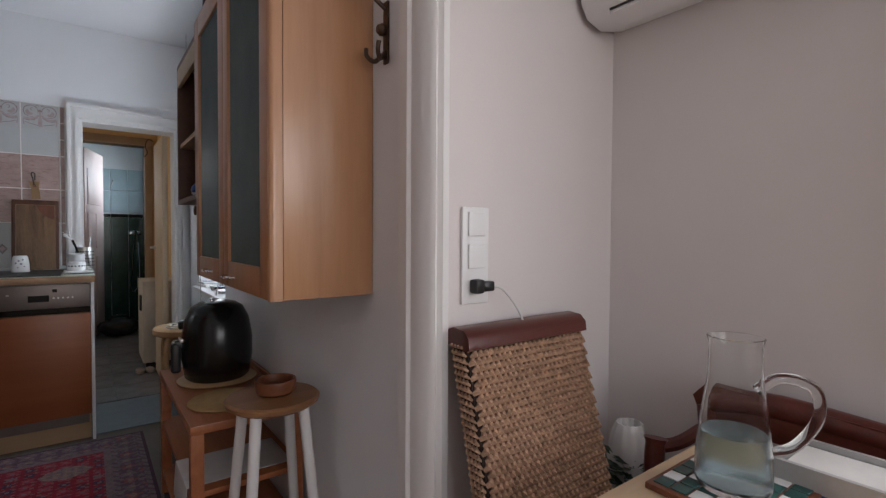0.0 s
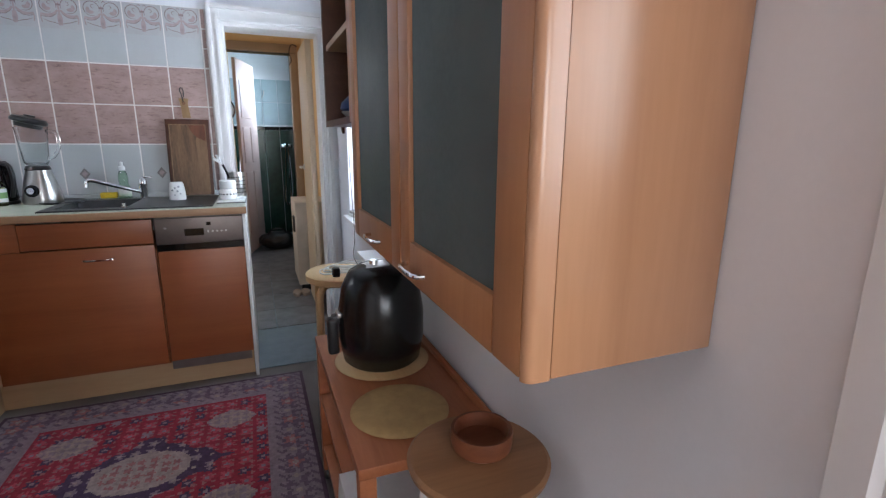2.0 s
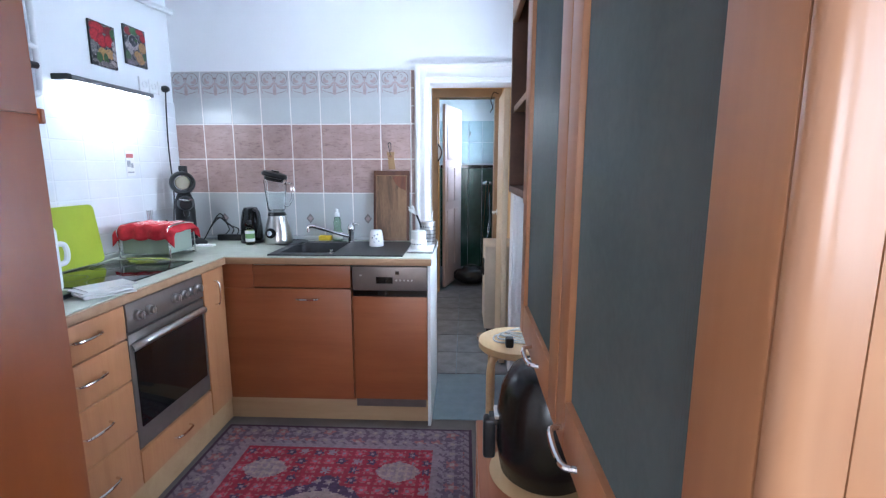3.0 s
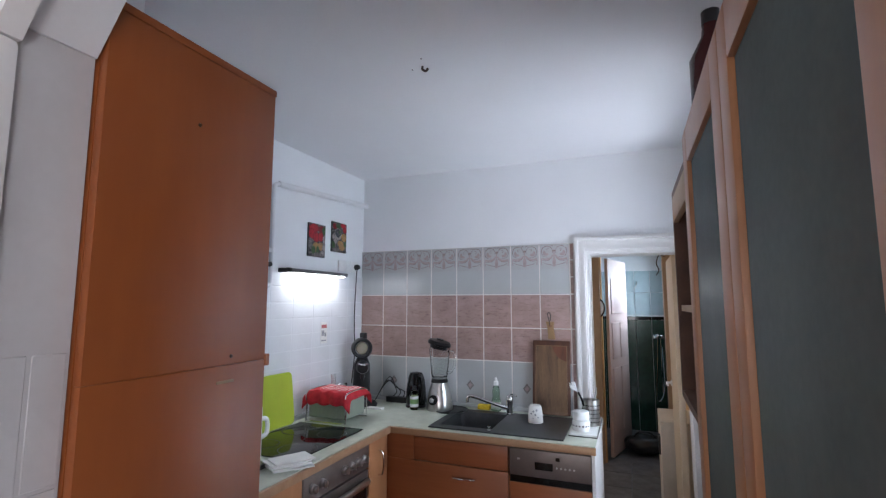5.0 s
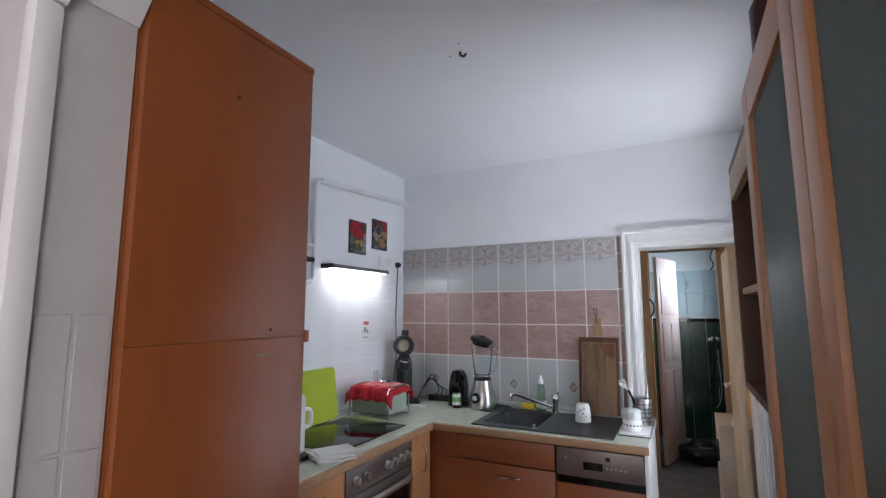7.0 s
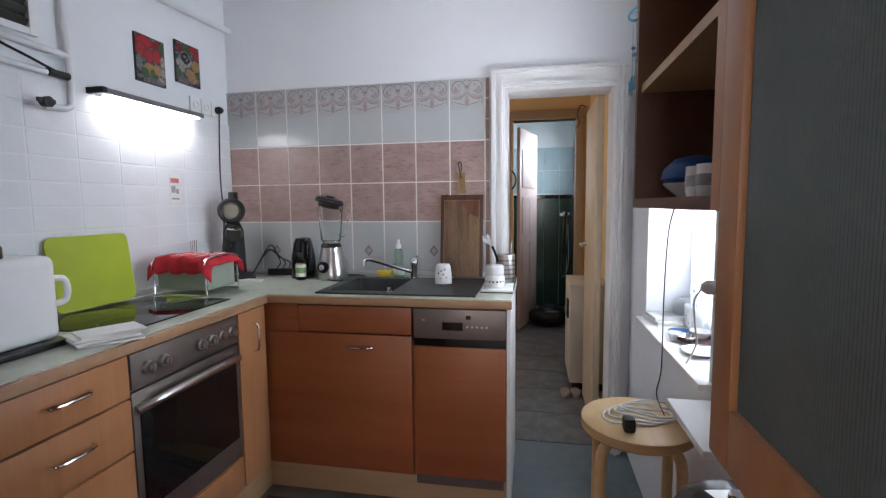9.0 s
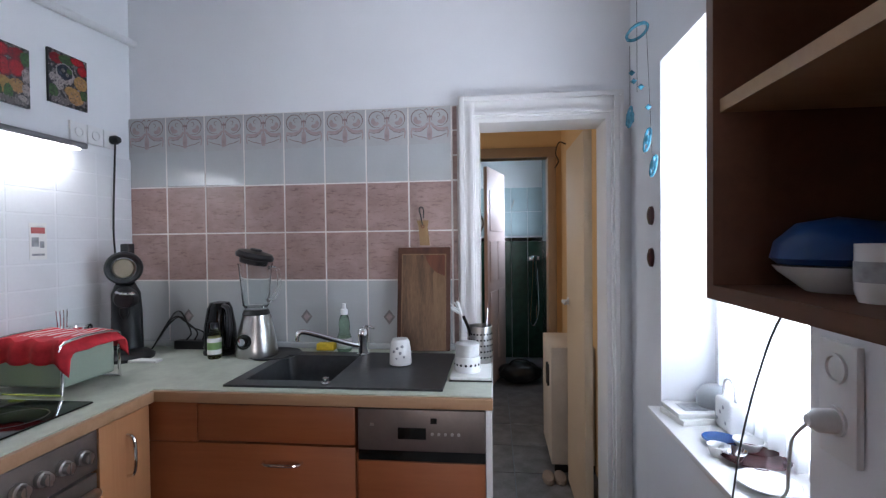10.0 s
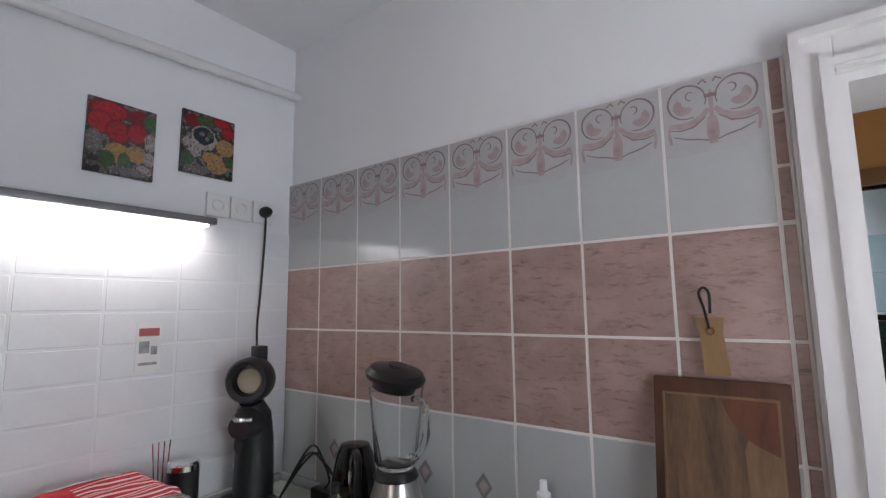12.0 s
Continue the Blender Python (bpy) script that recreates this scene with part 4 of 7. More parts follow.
def coffee():
    x, y = -1.41, 3.98
    t = thing("coffee_maker", (x, y, W), "charcoal capsule coffee maker in the corner", "coffee machine")
    part("foot", lathe(bmesh.new(), [(0, 0), (0.11, 0), (0.112, 0.012), (0.09, 0.03), (0.05, 0.035), (0, 0.035)], at=(x + 0.02, y - 0.04, W), seg=36), CHAR, t)
    bm = bmesh.new()
    tube(bm, [(x - 0.01, y + 0.01, W + 0.02), (x - 0.012, y + 0.012, W + 0.12), (x - 0.008, y + 0.008, W + 0.2), (x + 0.0, y - 0.005, W + 0.275), (x + 0.01, y - 0.02, W + 0.32)], [0.062, 0.06, 0.058, 0.055, 0.035], 20)
    part("column", bm, CHAR, t)
    bm = bmesh.new()
    tube(bm, [(x + 0.0, y - 0.0, W + 0.25), (x + 0.03, y - 0.045, W + 0.262), (x + 0.055, y - 0.085, W + 0.255)], [0.05, 0.046, 0.034], 18)
    part("brew_head", bm, CHAR, t)
    part("lever", tube(bmesh.new(), bend((x + 0.02, y - 0.08, W + 0.285), (x + 0.065, y - 0.1, W + 0.283), (x + 0.08, y - 0.06, W + 0.28)), 0.007), CHROME, t, "chrome lever")
    part("nozzle", lathe(bmesh.new(), [(0.006, 0), (0.016, 0.02), (0.016, 0.045), (0, 0.05)], at=(x + 0.05, y - 0.078, W + 0.175)), BLACK, t)
    m = Matrix.Translation((x + 0.005, y - 0.02, W + 0.385)) @ Matrix.Rotation(radians(38), 4, "Z") @ Matrix.Rotation(radians(90), 4, "X")
    part("ring", lathe(bmesh.new(), [(0.046, -0.035), (0.066, -0.035), (0.072, -0.02), (0.07, 0.03), (0.062, 0.04), (0.048, 0.034), (0.044, -0.02), (0.046, -0.035)], m=m, seg=36), CHAR, t, "round open head")
    part("dial", lathe(bmesh.new(), [(0, -0.012), (0.042, -0.012), (0.042, 0.006), (0.036, 0.012), (0, 0.012)], m=m, seg=28), mat("capsule_beige", (0.42, 0.37, 0.27), 0.4), t, "beige round dial")
    part("tank_neck", box(bmesh.new(), x - 0.02, x + 0.018, y - 0.01, y + 0.03, W + 0.44, W + 0.49, r=0.006), CHAR, t)


coffee()


def toaster():
    x0, x1, y0, y1 = -1.455, -1.195, 3.45, 3.66
    t = thing("toaster", ((x0 + x1) / 2, y0, W), "long sage-green toaster in a steel frame", "toaster")
    part("body", B(x0, x1, y0, y1, W + 0.025, W + 0.16, r=0.012, seg=3), SAGE, t)
    for x in (x0 - 0.006, x1 + 0.006):
        part("frame_side", tube(bmesh.new(), bend((x, y0 - 0.012, W + 0.006), (x, y0 - 0.008, W + 0.1), (x, y0 + 0.0, W + 0.172), (x, y1, W + 0.172), (x, y1 + 0.01, W + 0.1), (x, y1 + 0.012, W + 0.006), n=5), 0.005), CHROME, t)
    part("foot_rail", tube(bmesh.new(), [(x0 - 0.01, y0 - 0.012, W + 0.006), (x1 + 0.01, y0 - 0.012, W + 0.006)], 0.005), CHROME, t)
    part("foot_rail", tube(bmesh.new(), [(x0 - 0.01, y1 + 0.012, W + 0.006), (x1 + 0.01, y1 + 0.012, W + 0.006)], 0.005), CHROME, t)
    # folded tea towel lying over the top
    bm = bmesh.new()
    nx, ny = 44, 24
    grid = {}
    for i in range(nx + 1):
        for j in range(ny + 1):
            u, v = i / nx, j / ny
            x = x0 - 0.035 + (x1 - x0 + 0.07) * u
            s = -0.075 + (y1 - y0 + 0.14) * v
            over = max(0, -0.0 - s) + max(0, s - (y1 - y0))
            sx = max(0, x0 + 0.0 - x) + max(0, x - x1)
            z = W + 0.182 - over * 1.0 - sx * 1.1 + 0.005 * math.sin(u * 23 + v * 5) * (1 if over else 0.5) + 0.004 * noise.noise((u * 7, v * 7, 1))
            y = y0 + min(max(s, -0.012 - over * 0.12), y1 - y0 + 0.012 + over * 0.12) + (0.007 * math.sin(u * 26) if over else 0)
            grid[i, j] = bm.verts.new((x, y, z))
    for i in range(nx):
        for j in range(ny):
            f = bm.faces.new((grid[i, j], grid[i + 1, j], grid[i + 1, j + 1], grid[i, j + 1]))
            f.material_index = 1 if (i % 3 == 0 and 8 < j < 20 and 6 < i < 38) else 0
    ob = solid("tea_towel", bm, [REDC, REDW], "crumpled red towel with white stripes lying over the toaster", "towel")
    mod = ob.modifiers.new("thick", "SOLIDIFY")
    mod.thickness = 0.003


toaster()

gb = thing("chopping_board", (-1.49, 3.17, W), "lime green plastic chopping board leaning on the wall", "chopping board")
bm = box(bmesh.new(), -0.178, 0.178, -0.004, 0.004, 0, 0.292)
bmesh.ops.bevel(bm, geom=[e for e in bm.edges if abs(e.verts[0].co.y - e.verts[1].co.y) > 0.005], offset=0.03, segments=5, profile=0.5, affect="EDGES")
bm.transform(Matrix.Translation((-1.49, 3.18, HC + 0.008)) @ Matrix.Rotation(radians(88), 4, "Z") @ Matrix.Rotation(radians(-7), 4, "X"))
part("board", bm, LIME, gb)

wb = thing("cutting_board", (-0.125, 4.12, W), "dark walnut cutting board leaning on the tiles", "cutting board")
LEAN_ = Matrix.Translation((-0.126, 4.105, HC + 0.010)) @ Matrix.Rotation(radians(-8), 4, "X")
bm = box(bmesh.new(), -0.118, 0.118, 0, 0.018, 0, 0.455, r=0.006)
bm.transform(LEAN_)
part("board", bm, WALNUT, wb)
bm = bmesh.new()
prism(bm, [(-0.1, 0.0), (0.1, 0.0), (0.1, 0.425), (-0.1, 0.425)], "y", -0.0012, 0.001)
bm.transform(LEAN_)
part("panel", bm, BOARDIN, wb, "streaked walnut middle")
bm = bmesh.new()
for a, c in (((-0.099, 0.0), (-0.095, 0.42)), ((0.095, 0.0), (0.099, 0.42)), ((-0.099, 0.42), (0.099, 0.424))):
    box(bm, a[0], c[0], -0.0028, 0.0, a[1], c[1])
bm.transform(LEAN_)
part("groove_edge", bm, PALEB, wb, "worn pale edge of the juice groove")
bm = bmesh.new()
prism(bm, [(0.052, 0.0), (0.094, 0.0), (0.094, 0.324), (0.075, 0.331), (0.058, 0.339), (0.046, 0.349), (0.040, 0.33), (0.044, 0.25), (0.050, 0.12)], "y", -0.0024, 0.001)
bm.transform(LEAN_)
part("sap_inlay", bm, PALEB, wb, "pale sapwood stripe")
bm = bmesh.new()
prism(bm, [(0.006, 0.419), (0.094, 0.419), (0.094, 0.327), (0.078, 0.333), (0.060, 0.341), (0.045, 0.351), (0.032, 0.364), (0.021, 0.380), (0.012, 0.398)], "y", -0.0022, 0.0012)
bm.transform(LEAN_)
part("red_inlay", bm, REDB, wb, "reddish wood corner")
hb = thing("paddle_board", (-0.125, 4.17, W), "small pale wooden board with a handle hanging behind", "cutting board")
bm = bmesh.new()
prism(bm, [(-0.145, 1.44), (-0.15, 1.52), (-0.158, 1.552), (-0.105, 1.552), (-0.11, 1.52), (-0.10, 1.44)], "y", 4.172, 4.186)
part("board", bm, PADW, hb)
part("hole_ring", lathe(bmesh.new(), [(0.004, 0.001), (0.009, 0.0015), (0.009, 0)], m=Matrix.Translation((-0.131, 4.172, 1.525)) @ Matrix.Rotation(radians(90), 4, "X"), seg=16), BOWLW, hb, "dark ring round the hole")
part("cord", tube(bmesh.new(), bend((-0.132, 4.17, 1.53), (-0.138, 4.165, 1.57), (-0.146, 4.17, 1.60), (-0.138, 4.172, 1.612), (-0.128, 4.17, 1.60), (-0.128, 4.168, 1.56)), 0.0028, 6), CORD, hb, "brown leather loop")

sp = thing("soap_bottle", (-0.485, 4.13, W), "washing-up liquid bottle with green content", "bottle")
part("body", lathe(bmesh.new(), [(0, 0), (0.03, 0), (0.034, 0.01), (0.032, 0.06), (0.022, 0.09), (0.026, 0.12), (0.02, 0.15), (0.012, 0.165), (0, 0.165)], at=(-0.485, 4.13, W), seg=24), SOAPM, sp)
part("label", lathe(bmesh.new(), [(0.0335, 0.015), (0.0325, 0.06)], at=(-0.485, 4.13, W)), PAPER, sp, "white label")
part("cap", lathe(bmesh.new(), [(0.016, 0.163), (0.016, 0.185), (0.009, 0.19), (0.008, 0.212), (0, 0.213)], at=(-0.485, 4.13, W)), WHITEP, sp, "white cap")
solid("sponge", B(-0.60, -0.52, 4.085, 4.13, W + 0.008, W + 0.04, r=0.006), YELL, "yellow sponge behind the sink", "sponge")

cu = thing("cup", (-0.182, 3.885, HC + 0.011), "white cup with grey pattern turned upside down", "cup")
part("body", lathe(bmesh.new(), [(0.042, 0), (0.044, 0.004), (0.042, 0.05), (0.036, 0.088), (0.03, 0.098), (0, 0.1)], at=(-0.182, 3.885, HC + 0.011)), CERAM, cu)
for i, (a, z) in enumerate(((-100, 0.03), (-80, 0.05), (-60, 0.035), (-95, 0.068), (-70, 0.075), (-115, 0.055))):
    ca, sa = math.cos(radians(a)), math.sin(radians(a))
    bm = lathe(bmesh.new(), [(0, 0.0), (0.006, 0.0), (0.004, 0.0012), (0, 0.0014)], m=Matrix.Translation((-0.182 + 0.0415 * ca, 3.885 + 0.0415 * sa, HC + 0.011 + z)) @ Matrix.Rotation(radians(a), 4, "Z") @ Matrix.Rotation(radians(84), 4, "Y"), seg=8)
    part("painted_leaf", bm, GREYMK, cu)

mt = thing("draining_tray", (0.1, 3.93, W), "white tray with dark rim standing by the sink", "tray")
part("plate", B(0.028, 0.172, 3.70, 4.15, W + 0.004, W + 0.016, r=0.004), CERAM, mt)
part("rim", B(0.026, 0.174, 3.698, 4.152, W, W + 0.004), BLACK, mt, "dark underside")
jb = thing("jar", (0.085, 3.78, W + 0.016), "white ceramic jar with dotted band and glass lid", "jar")
part("pot", lathe(bmesh.new(), [(0, 0), (0.042, 0), (0.047, 0.01), (0.047, 0.05), (0.042, 0.056), (0, 0.056)], at=(0.085, 3.78, W + 0.016)), CERAM, jb)
part("glass_top", lathe(bmesh.new(), [(0.040, 0.057), (0.043, 0.062), (0.043, 0.1), (0.038, 0.104), (0, 0.104)], at=(0.085, 3.78, W + 0.016)), mat("frosted_jar", (0.72, 0.73, 0.73), 0.3), jb, "frosted upper jar")
for i in range(7):
    a = radians(-160 + i * 22)
    part("dot", lathe(bmesh.new(), [(0, 0), (0.005, 0), (0.003, 0.0015), (0, 0.0016)], m=Matrix.Translation((0.085 + 0.0468 * math.cos(a), 3.78 + 0.0468 * math.sin(a), W + 0.045)) @ Matrix.Rotation(a, 4, "Z") @ Matrix.Rotation(radians(90), 4, "Y"), seg=8), CHAR, jb)
ch = thing("cutlery_holder", (0.115, 4.02, W + 0.016), "perforated steel cutlery holder with utensils", "cutlery holder")
part("can", lathe(bmesh.new(), [(0, 0), (0.046, 0), (0.048, 0.004), (0.048, 0.14), (0.046, 0.14), (0.045, 0.006), (0, 0.006)], at=(0.115, 4.02, W + 0.016), seg=30), STEEL, ch)
k = 0
for i in range(12):
    for j in range(5):
        a = radians(180 + i * 16)
        part("hole", lathe(bmesh.new(), [(0, 0), (0.004, 0), (0.004, 0.0006), (0, 0.0006)], m=Matrix.Translation((0.115 + 0.048 * math.cos(a), 4.02 + 0.048 * math.sin(a), W + 0.04 + j * 0.022)) @ Matrix.Rotation(a, 4, "Z") @ Matrix.Rotation(radians(90), 4, "Y"), seg=8), BLACK, ch)
part("whisk_brush", tube(bmesh.new(), bend((0.10, 4.02, W + 0.03), (0.075, 3.99, W + 0.14), (0.055, 3.96, W + 0.2)), 0.006), BLACK, ch, "black brush handle")
bm = bmesh.new()
random.seed(4)
for i in range(26):
    p = Vector((0.05, 3.955, W + 0.205))
    q = p + Vector((random.uniform(-0.045, -0.01), random.uniform(-0.02, 0.02), random.uniform(0.02, 0.055)))
    tube(bm, [p, q], 0.0022, 5)
part("bristles", bm, WHITEP, ch, "white bristles")
part("ladle", tube(bmesh.new(), [(0.13, 4.03, W + 0.03), (0.145, 4.05, W + 0.22)], 0.004), STEEL, ch)

ch.location += Vector((0.012, -0.10, 0))

# left counter, near end
pt = thing("papers", (-1.06, 2.72, W), "small stack of white papers on the worktop", "papers")
random.seed(2)
for i in range(6):
    bm = box(bmesh.new(), -0.085, 0.085, -0.06, 0.06, 0, 0.005)
    bm.transform(Matrix.Translation((-1.04 + random.uniform(-0.012, 0.012), 2.765 + random.uniform(-0.012, 0.012), W + i * 0.0055)) @ Matrix.Rotation(radians(60 + random.uniform(-9, 9)), 4, "Z"))
    part("sheet", bm, PAPER, pt)
cn = thing("canister", (-1.30, 2.58, W), "white ribbed plastic canister on a dark base", "canister")
part("base", B(-1.39, -1.11, 2.46, 2.735, W, W + 0.02, r=0.006), BLACK, cn)
part("body", B(-1.37, -1.13, 2.48, 2.715, W + 0.02, W + 0.27, r=0.03, seg=4), WHITEP, cn)
part("handle", tube(bmesh.new(), bend((-1.16, 2.70, W + 0.2), (-1.15, 2.75, W + 0.19), (-1.15, 2.75, W + 0.13), (-1.16, 2.70, W + 0.12)), 0.01), WHITEP, cn)
for x in (-1.31, -1.2):
    part("stopper", lathe(bmesh.new(), [(0.018, 0.268), (0.018, 0.3), (0.013, 0.31), (0, 0.31)], at=(x, 2.6, W)), BRASS, cn, "brown stopper")
bx = thing("jar", (-1.47, 3.86, W), "black jar with a steel clasp by the wall", "jar")
part("pot", lathe(bmesh.new(), [(0, 0), (0.04, 0), (0.042, 0.01), (0.042, 0.15), (0, 0.15)], at=(-1.46, 3.79, W)), BLACK, bx)
part("lid", lathe(bmesh.new(), [(0.044, 0.15), (0.044, 0.165), (0.038, 0.172), (0, 0.174)], at=(-1.46, 3.79, W)), CHROME, bx, "chrome lid")
fj = thing("fork_jar", (-1.45, 3.64, W), "glass jar holding forks behind the toaster", "jar")
part("glass", lathe(bmesh.new(), [(0, 0), (0.035, 0), (0.037, 0.1), (0.034, 0.1), (0.032, 0.006), (0, 0.006)], at=(-1.475, 3.735, W)), CLEAR, fj)
for i in range(4):
    part("fork", tube(bmesh.new(), [(-1.475, 3.725 + i * 0.006, W + 0.01), (-1.48, 3.71 + i * 0.016, W + 0.235)], 0.002, 6), CHROME, fj)

# cables in the corner
cb = thing("cable_bundle", (-1.2, 4.1, W), "black power strip with tangled cables", "cables")
part("power_strip", B(-1.29, -1.1, 4.11, 4.155, W, W + 0.04, r=0.006), BLACK, cb)
for i in range(3):
    part("cable", tube(bmesh.new(), bend((-1.33, 4.02, W + 0.02), (-1.29 + 0.02 * i, 4.08, W + 0.12 + 0.03 * i), (-1.25 + 0.02 * i, 4.11, W + 0.15 - 0.02 * i), (-1.21 + 0.03 * i, 4.12, W + 0.08), (-1.24 + 0.04 * i, 4.13, W + 0.04)), 0.0035, 6), CORD, cb)
part("cable", tube(bmesh.new(), bend((-1.12, 4.13, W + 0.04), (-1.1, 4.12, W + 0.07), (-1.08, 4.12, W + 0.11), (-1.06, 4.11, W + 0.14), (-1.04, 4.11, W + 0.12)), 0.003, 6), CORD, cb)
solid("white_cloth", B(-1.36, -1.19, 3.86, 3.905, W, W + 0.012, r=0.005), PAPER, "folded white cloth strip beside the coffee maker", "cloth")

# ---------------------------------------------------------------- left wall fittings
lp = thing("strip_lamp", (-1.5, 3.56, 1.85), "slim grey strip lamp, lit, under the pictures", "lamp")
part("housing", B(XL + 0.01, XL + 0.09, 3.27, 3.86, 1.852, 1.875, r=0.006), mat("lamp_grey", (0.2, 0.2, 0.21), 0.4, 0.5), lp)
part("tube", B(XL + 0.03, XL + 0.075, 3.30, 3.84, 1.845, 1.853, r=0.003), LAMPON, lp, "lit white tube")
part("end_cap", B(XL + 0.008, XL + 0.092, 3.245, 3.27, 1.85, 1.877, r=0.005), BLACK, lp)


def food_picture(name, y0, y1, z0, z1, label, seed, blobs):
    """A small glossy print of food, drawn as fine cells of plain colour."""
    t = thing("picture", (XL, (y0 + y1) / 2, z0), label, "picture", "food pictures")
    part("panel", B(XL + 0.001, XL + 0.012, y0, y1, z0, z1), CHAR, t)
    cs = [(0.03, 0.028, 0.028), (0.33, 0.014, 0.02), (0.33, 0.18, 0.075), (0.045, 0.085, 0.03), (0.30, 0.25, 0.24), (0.015, 0.018, 0.03), (0.30, 0.17, 0.06), (0.12, 0.105, 0.10), (0.17, 0.008, 0.012)]
    ms = [mat(name + str(i), c, 0.12, vary=0.35, scale=90, fine=400, bump=0) for i, c in enumerate(cs)]
    bm = bmesh.new()
    n = 64
    v = [[bm.verts.new((XL + 0.0125, y0 + (y1 - y0) * i / n, z0 + (z1 - z0) * j / n)) for j in range(n + 1)] for i in range(n + 1)]
    for i in range(n):
        for j in range(n):
            u, w = (i + 0.5) / n, (j + 0.5) / n
            c = 7 if noise.noise((u * 14, w * 14, seed)) > 0.05 else 0
            for bx_, by_, r1, r2, col in blobs:
                d = math.hypot((u - bx_) / r1, (w - by_) / r2)
                if d < 1 + 0.12 * noise.noise((u * 11, w * 11, seed + 3)):
                    c = col
                    if col == 1 and d > 0.82:
                        c = 8
            q = noise.noise((u * 34, w * 34, seed + 7))
            if q > 0.38:
                c = {1: 8, 2: 7, 3: 0, 4: 7, 6: 2, 7: 4}.get(c, c)
            elif q < -0.48 and c not in (1, 6):
                c = 0
            f = bm.faces.new((v[i][j], v[i + 1][j], v[i + 1][j + 1], v[i][j + 1]))
            f.material_index = c
    part("print", bm, ms, t)


food_picture("print_a", 3.512, 3.69, 1.972, 2.19, "glossy print of tomatoes, cheese and garlic on the white wall", 1,
             [(0.3, 0.86, 0.3, 0.13, 1), (0.75, 0.85, 0.2, 0.12, 8), (0.18, 0.68, 0.2, 0.16, 1), (0.45, 0.6, 0.2, 0.16, 1), (0.72, 0.63, 0.18, 0.15, 1), (0.92, 0.82, 0.12, 0.12, 3), (0.1, 0.4, 0.12, 0.16, 7), (0.45, 0.3, 0.2, 0.14, 6), (0.72, 0.33, 0.16, 0.12, 2), (0.3, 0.2, 0.12, 0.12, 3), (0.55, 0.2, 0.1, 0.12, 3), (0.93, 0.55, 0.1, 0.12, 4), (0.92, 0.3, 0.09, 0.1, 4), (0.85, 0.12, 0.12, 0.07, 4), (0.6, 0.07, 0.3, 0.06, 7)])
food_picture("print_b", 3.768, 3.945, 2.027, 2.238, "glossy print of olives, tomatoes and cheese on the white wall", 2,
             [(0.2, 0.85, 0.18, 0.1, 8), (0.45, 0.88, 0.2, 0.09, 3), (0.75, 0.92, 0.2, 0.08, 1), (0.87, 0.78, 0.14, 0.11, 1), (0.4, 0.6, 0.24, 0.2, 4), (0.4, 0.64, 0.19, 0.14, 5), (0.36, 0.67, 0.05, 0.04, 7), (0.46, 0.6, 0.04, 0.04, 7), (0.52, 0.68, 0.07, 0.06, 3), (0.82, 0.52, 0.18, 0.14, 6), (0.82, 0.53, 0.11, 0.09, 2), (0.12, 0.48, 0.1, 0.08, 4), (0.25, 0.36, 0.12, 0.09, 4), (0.58, 0.3, 0.2, 0.1, 6), (0.68, 0.2, 0.2, 0.13, 2), (0.1, 0.22, 0.12, 0.12, 3), (0.9, 0.3, 0.1, 0.1, 3), (0.3, 0.08, 0.25, 0.06, 7)])

so = thing("wall_sockets", (XL, 4.02, 1.93), "row of three white wall sockets with a black plug", "socket")
for i, y in enumerate((3.90, 3.985, 4.07)):
    p = part("socket_plate", B(XL + 0.0005, XL + 0.012, y - 0.04, y + 0.04, 1.895, 1.975, r=0.004), WHITEP, so)
    part("socket_well", lathe(bmesh.new(), [(0.021, 0), (0.021, 0.004), (0.017, 0.004), (0.016, 0.001), (0, 0.001)], m=Matrix.Translation((XL + 0.012, y, 1.935)) @ Matrix.Rotation(radians(90), 4, "Y"), seg=20), WHITEP, p)
part("plug", lathe(bmesh.new(), [(0.02, 0), (0.021, 0.02), (0.013, 0.035), (0, 0.037)], m=Matrix.Translation((XL + 0.016, 4.07, 1.935)) @ Matrix.Rotation(radians(90), 4, "Y"), seg=20), BLACK, so, "black round plug")
part("cord", tube(bmesh.new(), bend((XL + 0.03, 4.07, 1.92), (XL + 0.022, 4.072, 1.8), (XL + 0.022, 4.062, 1.62), (XL + 0.03, 4.05, 1.5), (XL + 0.03, 4.06, 1.3), (XL + 0.03, 4.03, 1.1)), 0.004, 6), CORD, so, "black hanging cord")
st = thing("sticker", (XL, 3.75, 1.4), "faded label stuck on the painted tiles", "sticker")
part("sheet", B(XL + 0.0085, XL + 0.0095, 3.675, 3.745, 1.405, 1.545), PAPER, st)
part("red_bar", B(XL + 0.0095, XL + 0.0102, 3.682, 3.738, 1.505, 1.528), mat("faded_red", (0.45, 0.12, 0.12), 0.6), st, "red bar")
part("text_bar", B(XL + 0.0095, XL + 0.0102, 3.684, 3.712, 1.455, 1.49), GREYMK, st)
part("text_bar", B(XL + 0.0095, XL + 0.0102, 3.716, 3.734, 1.45, 1.475), GREYMK, st)
part("text_bar", B(XL + 0.0095, XL + 0.0102, 3.684, 3.735, 1.42, 1.428), GREYMK, st)

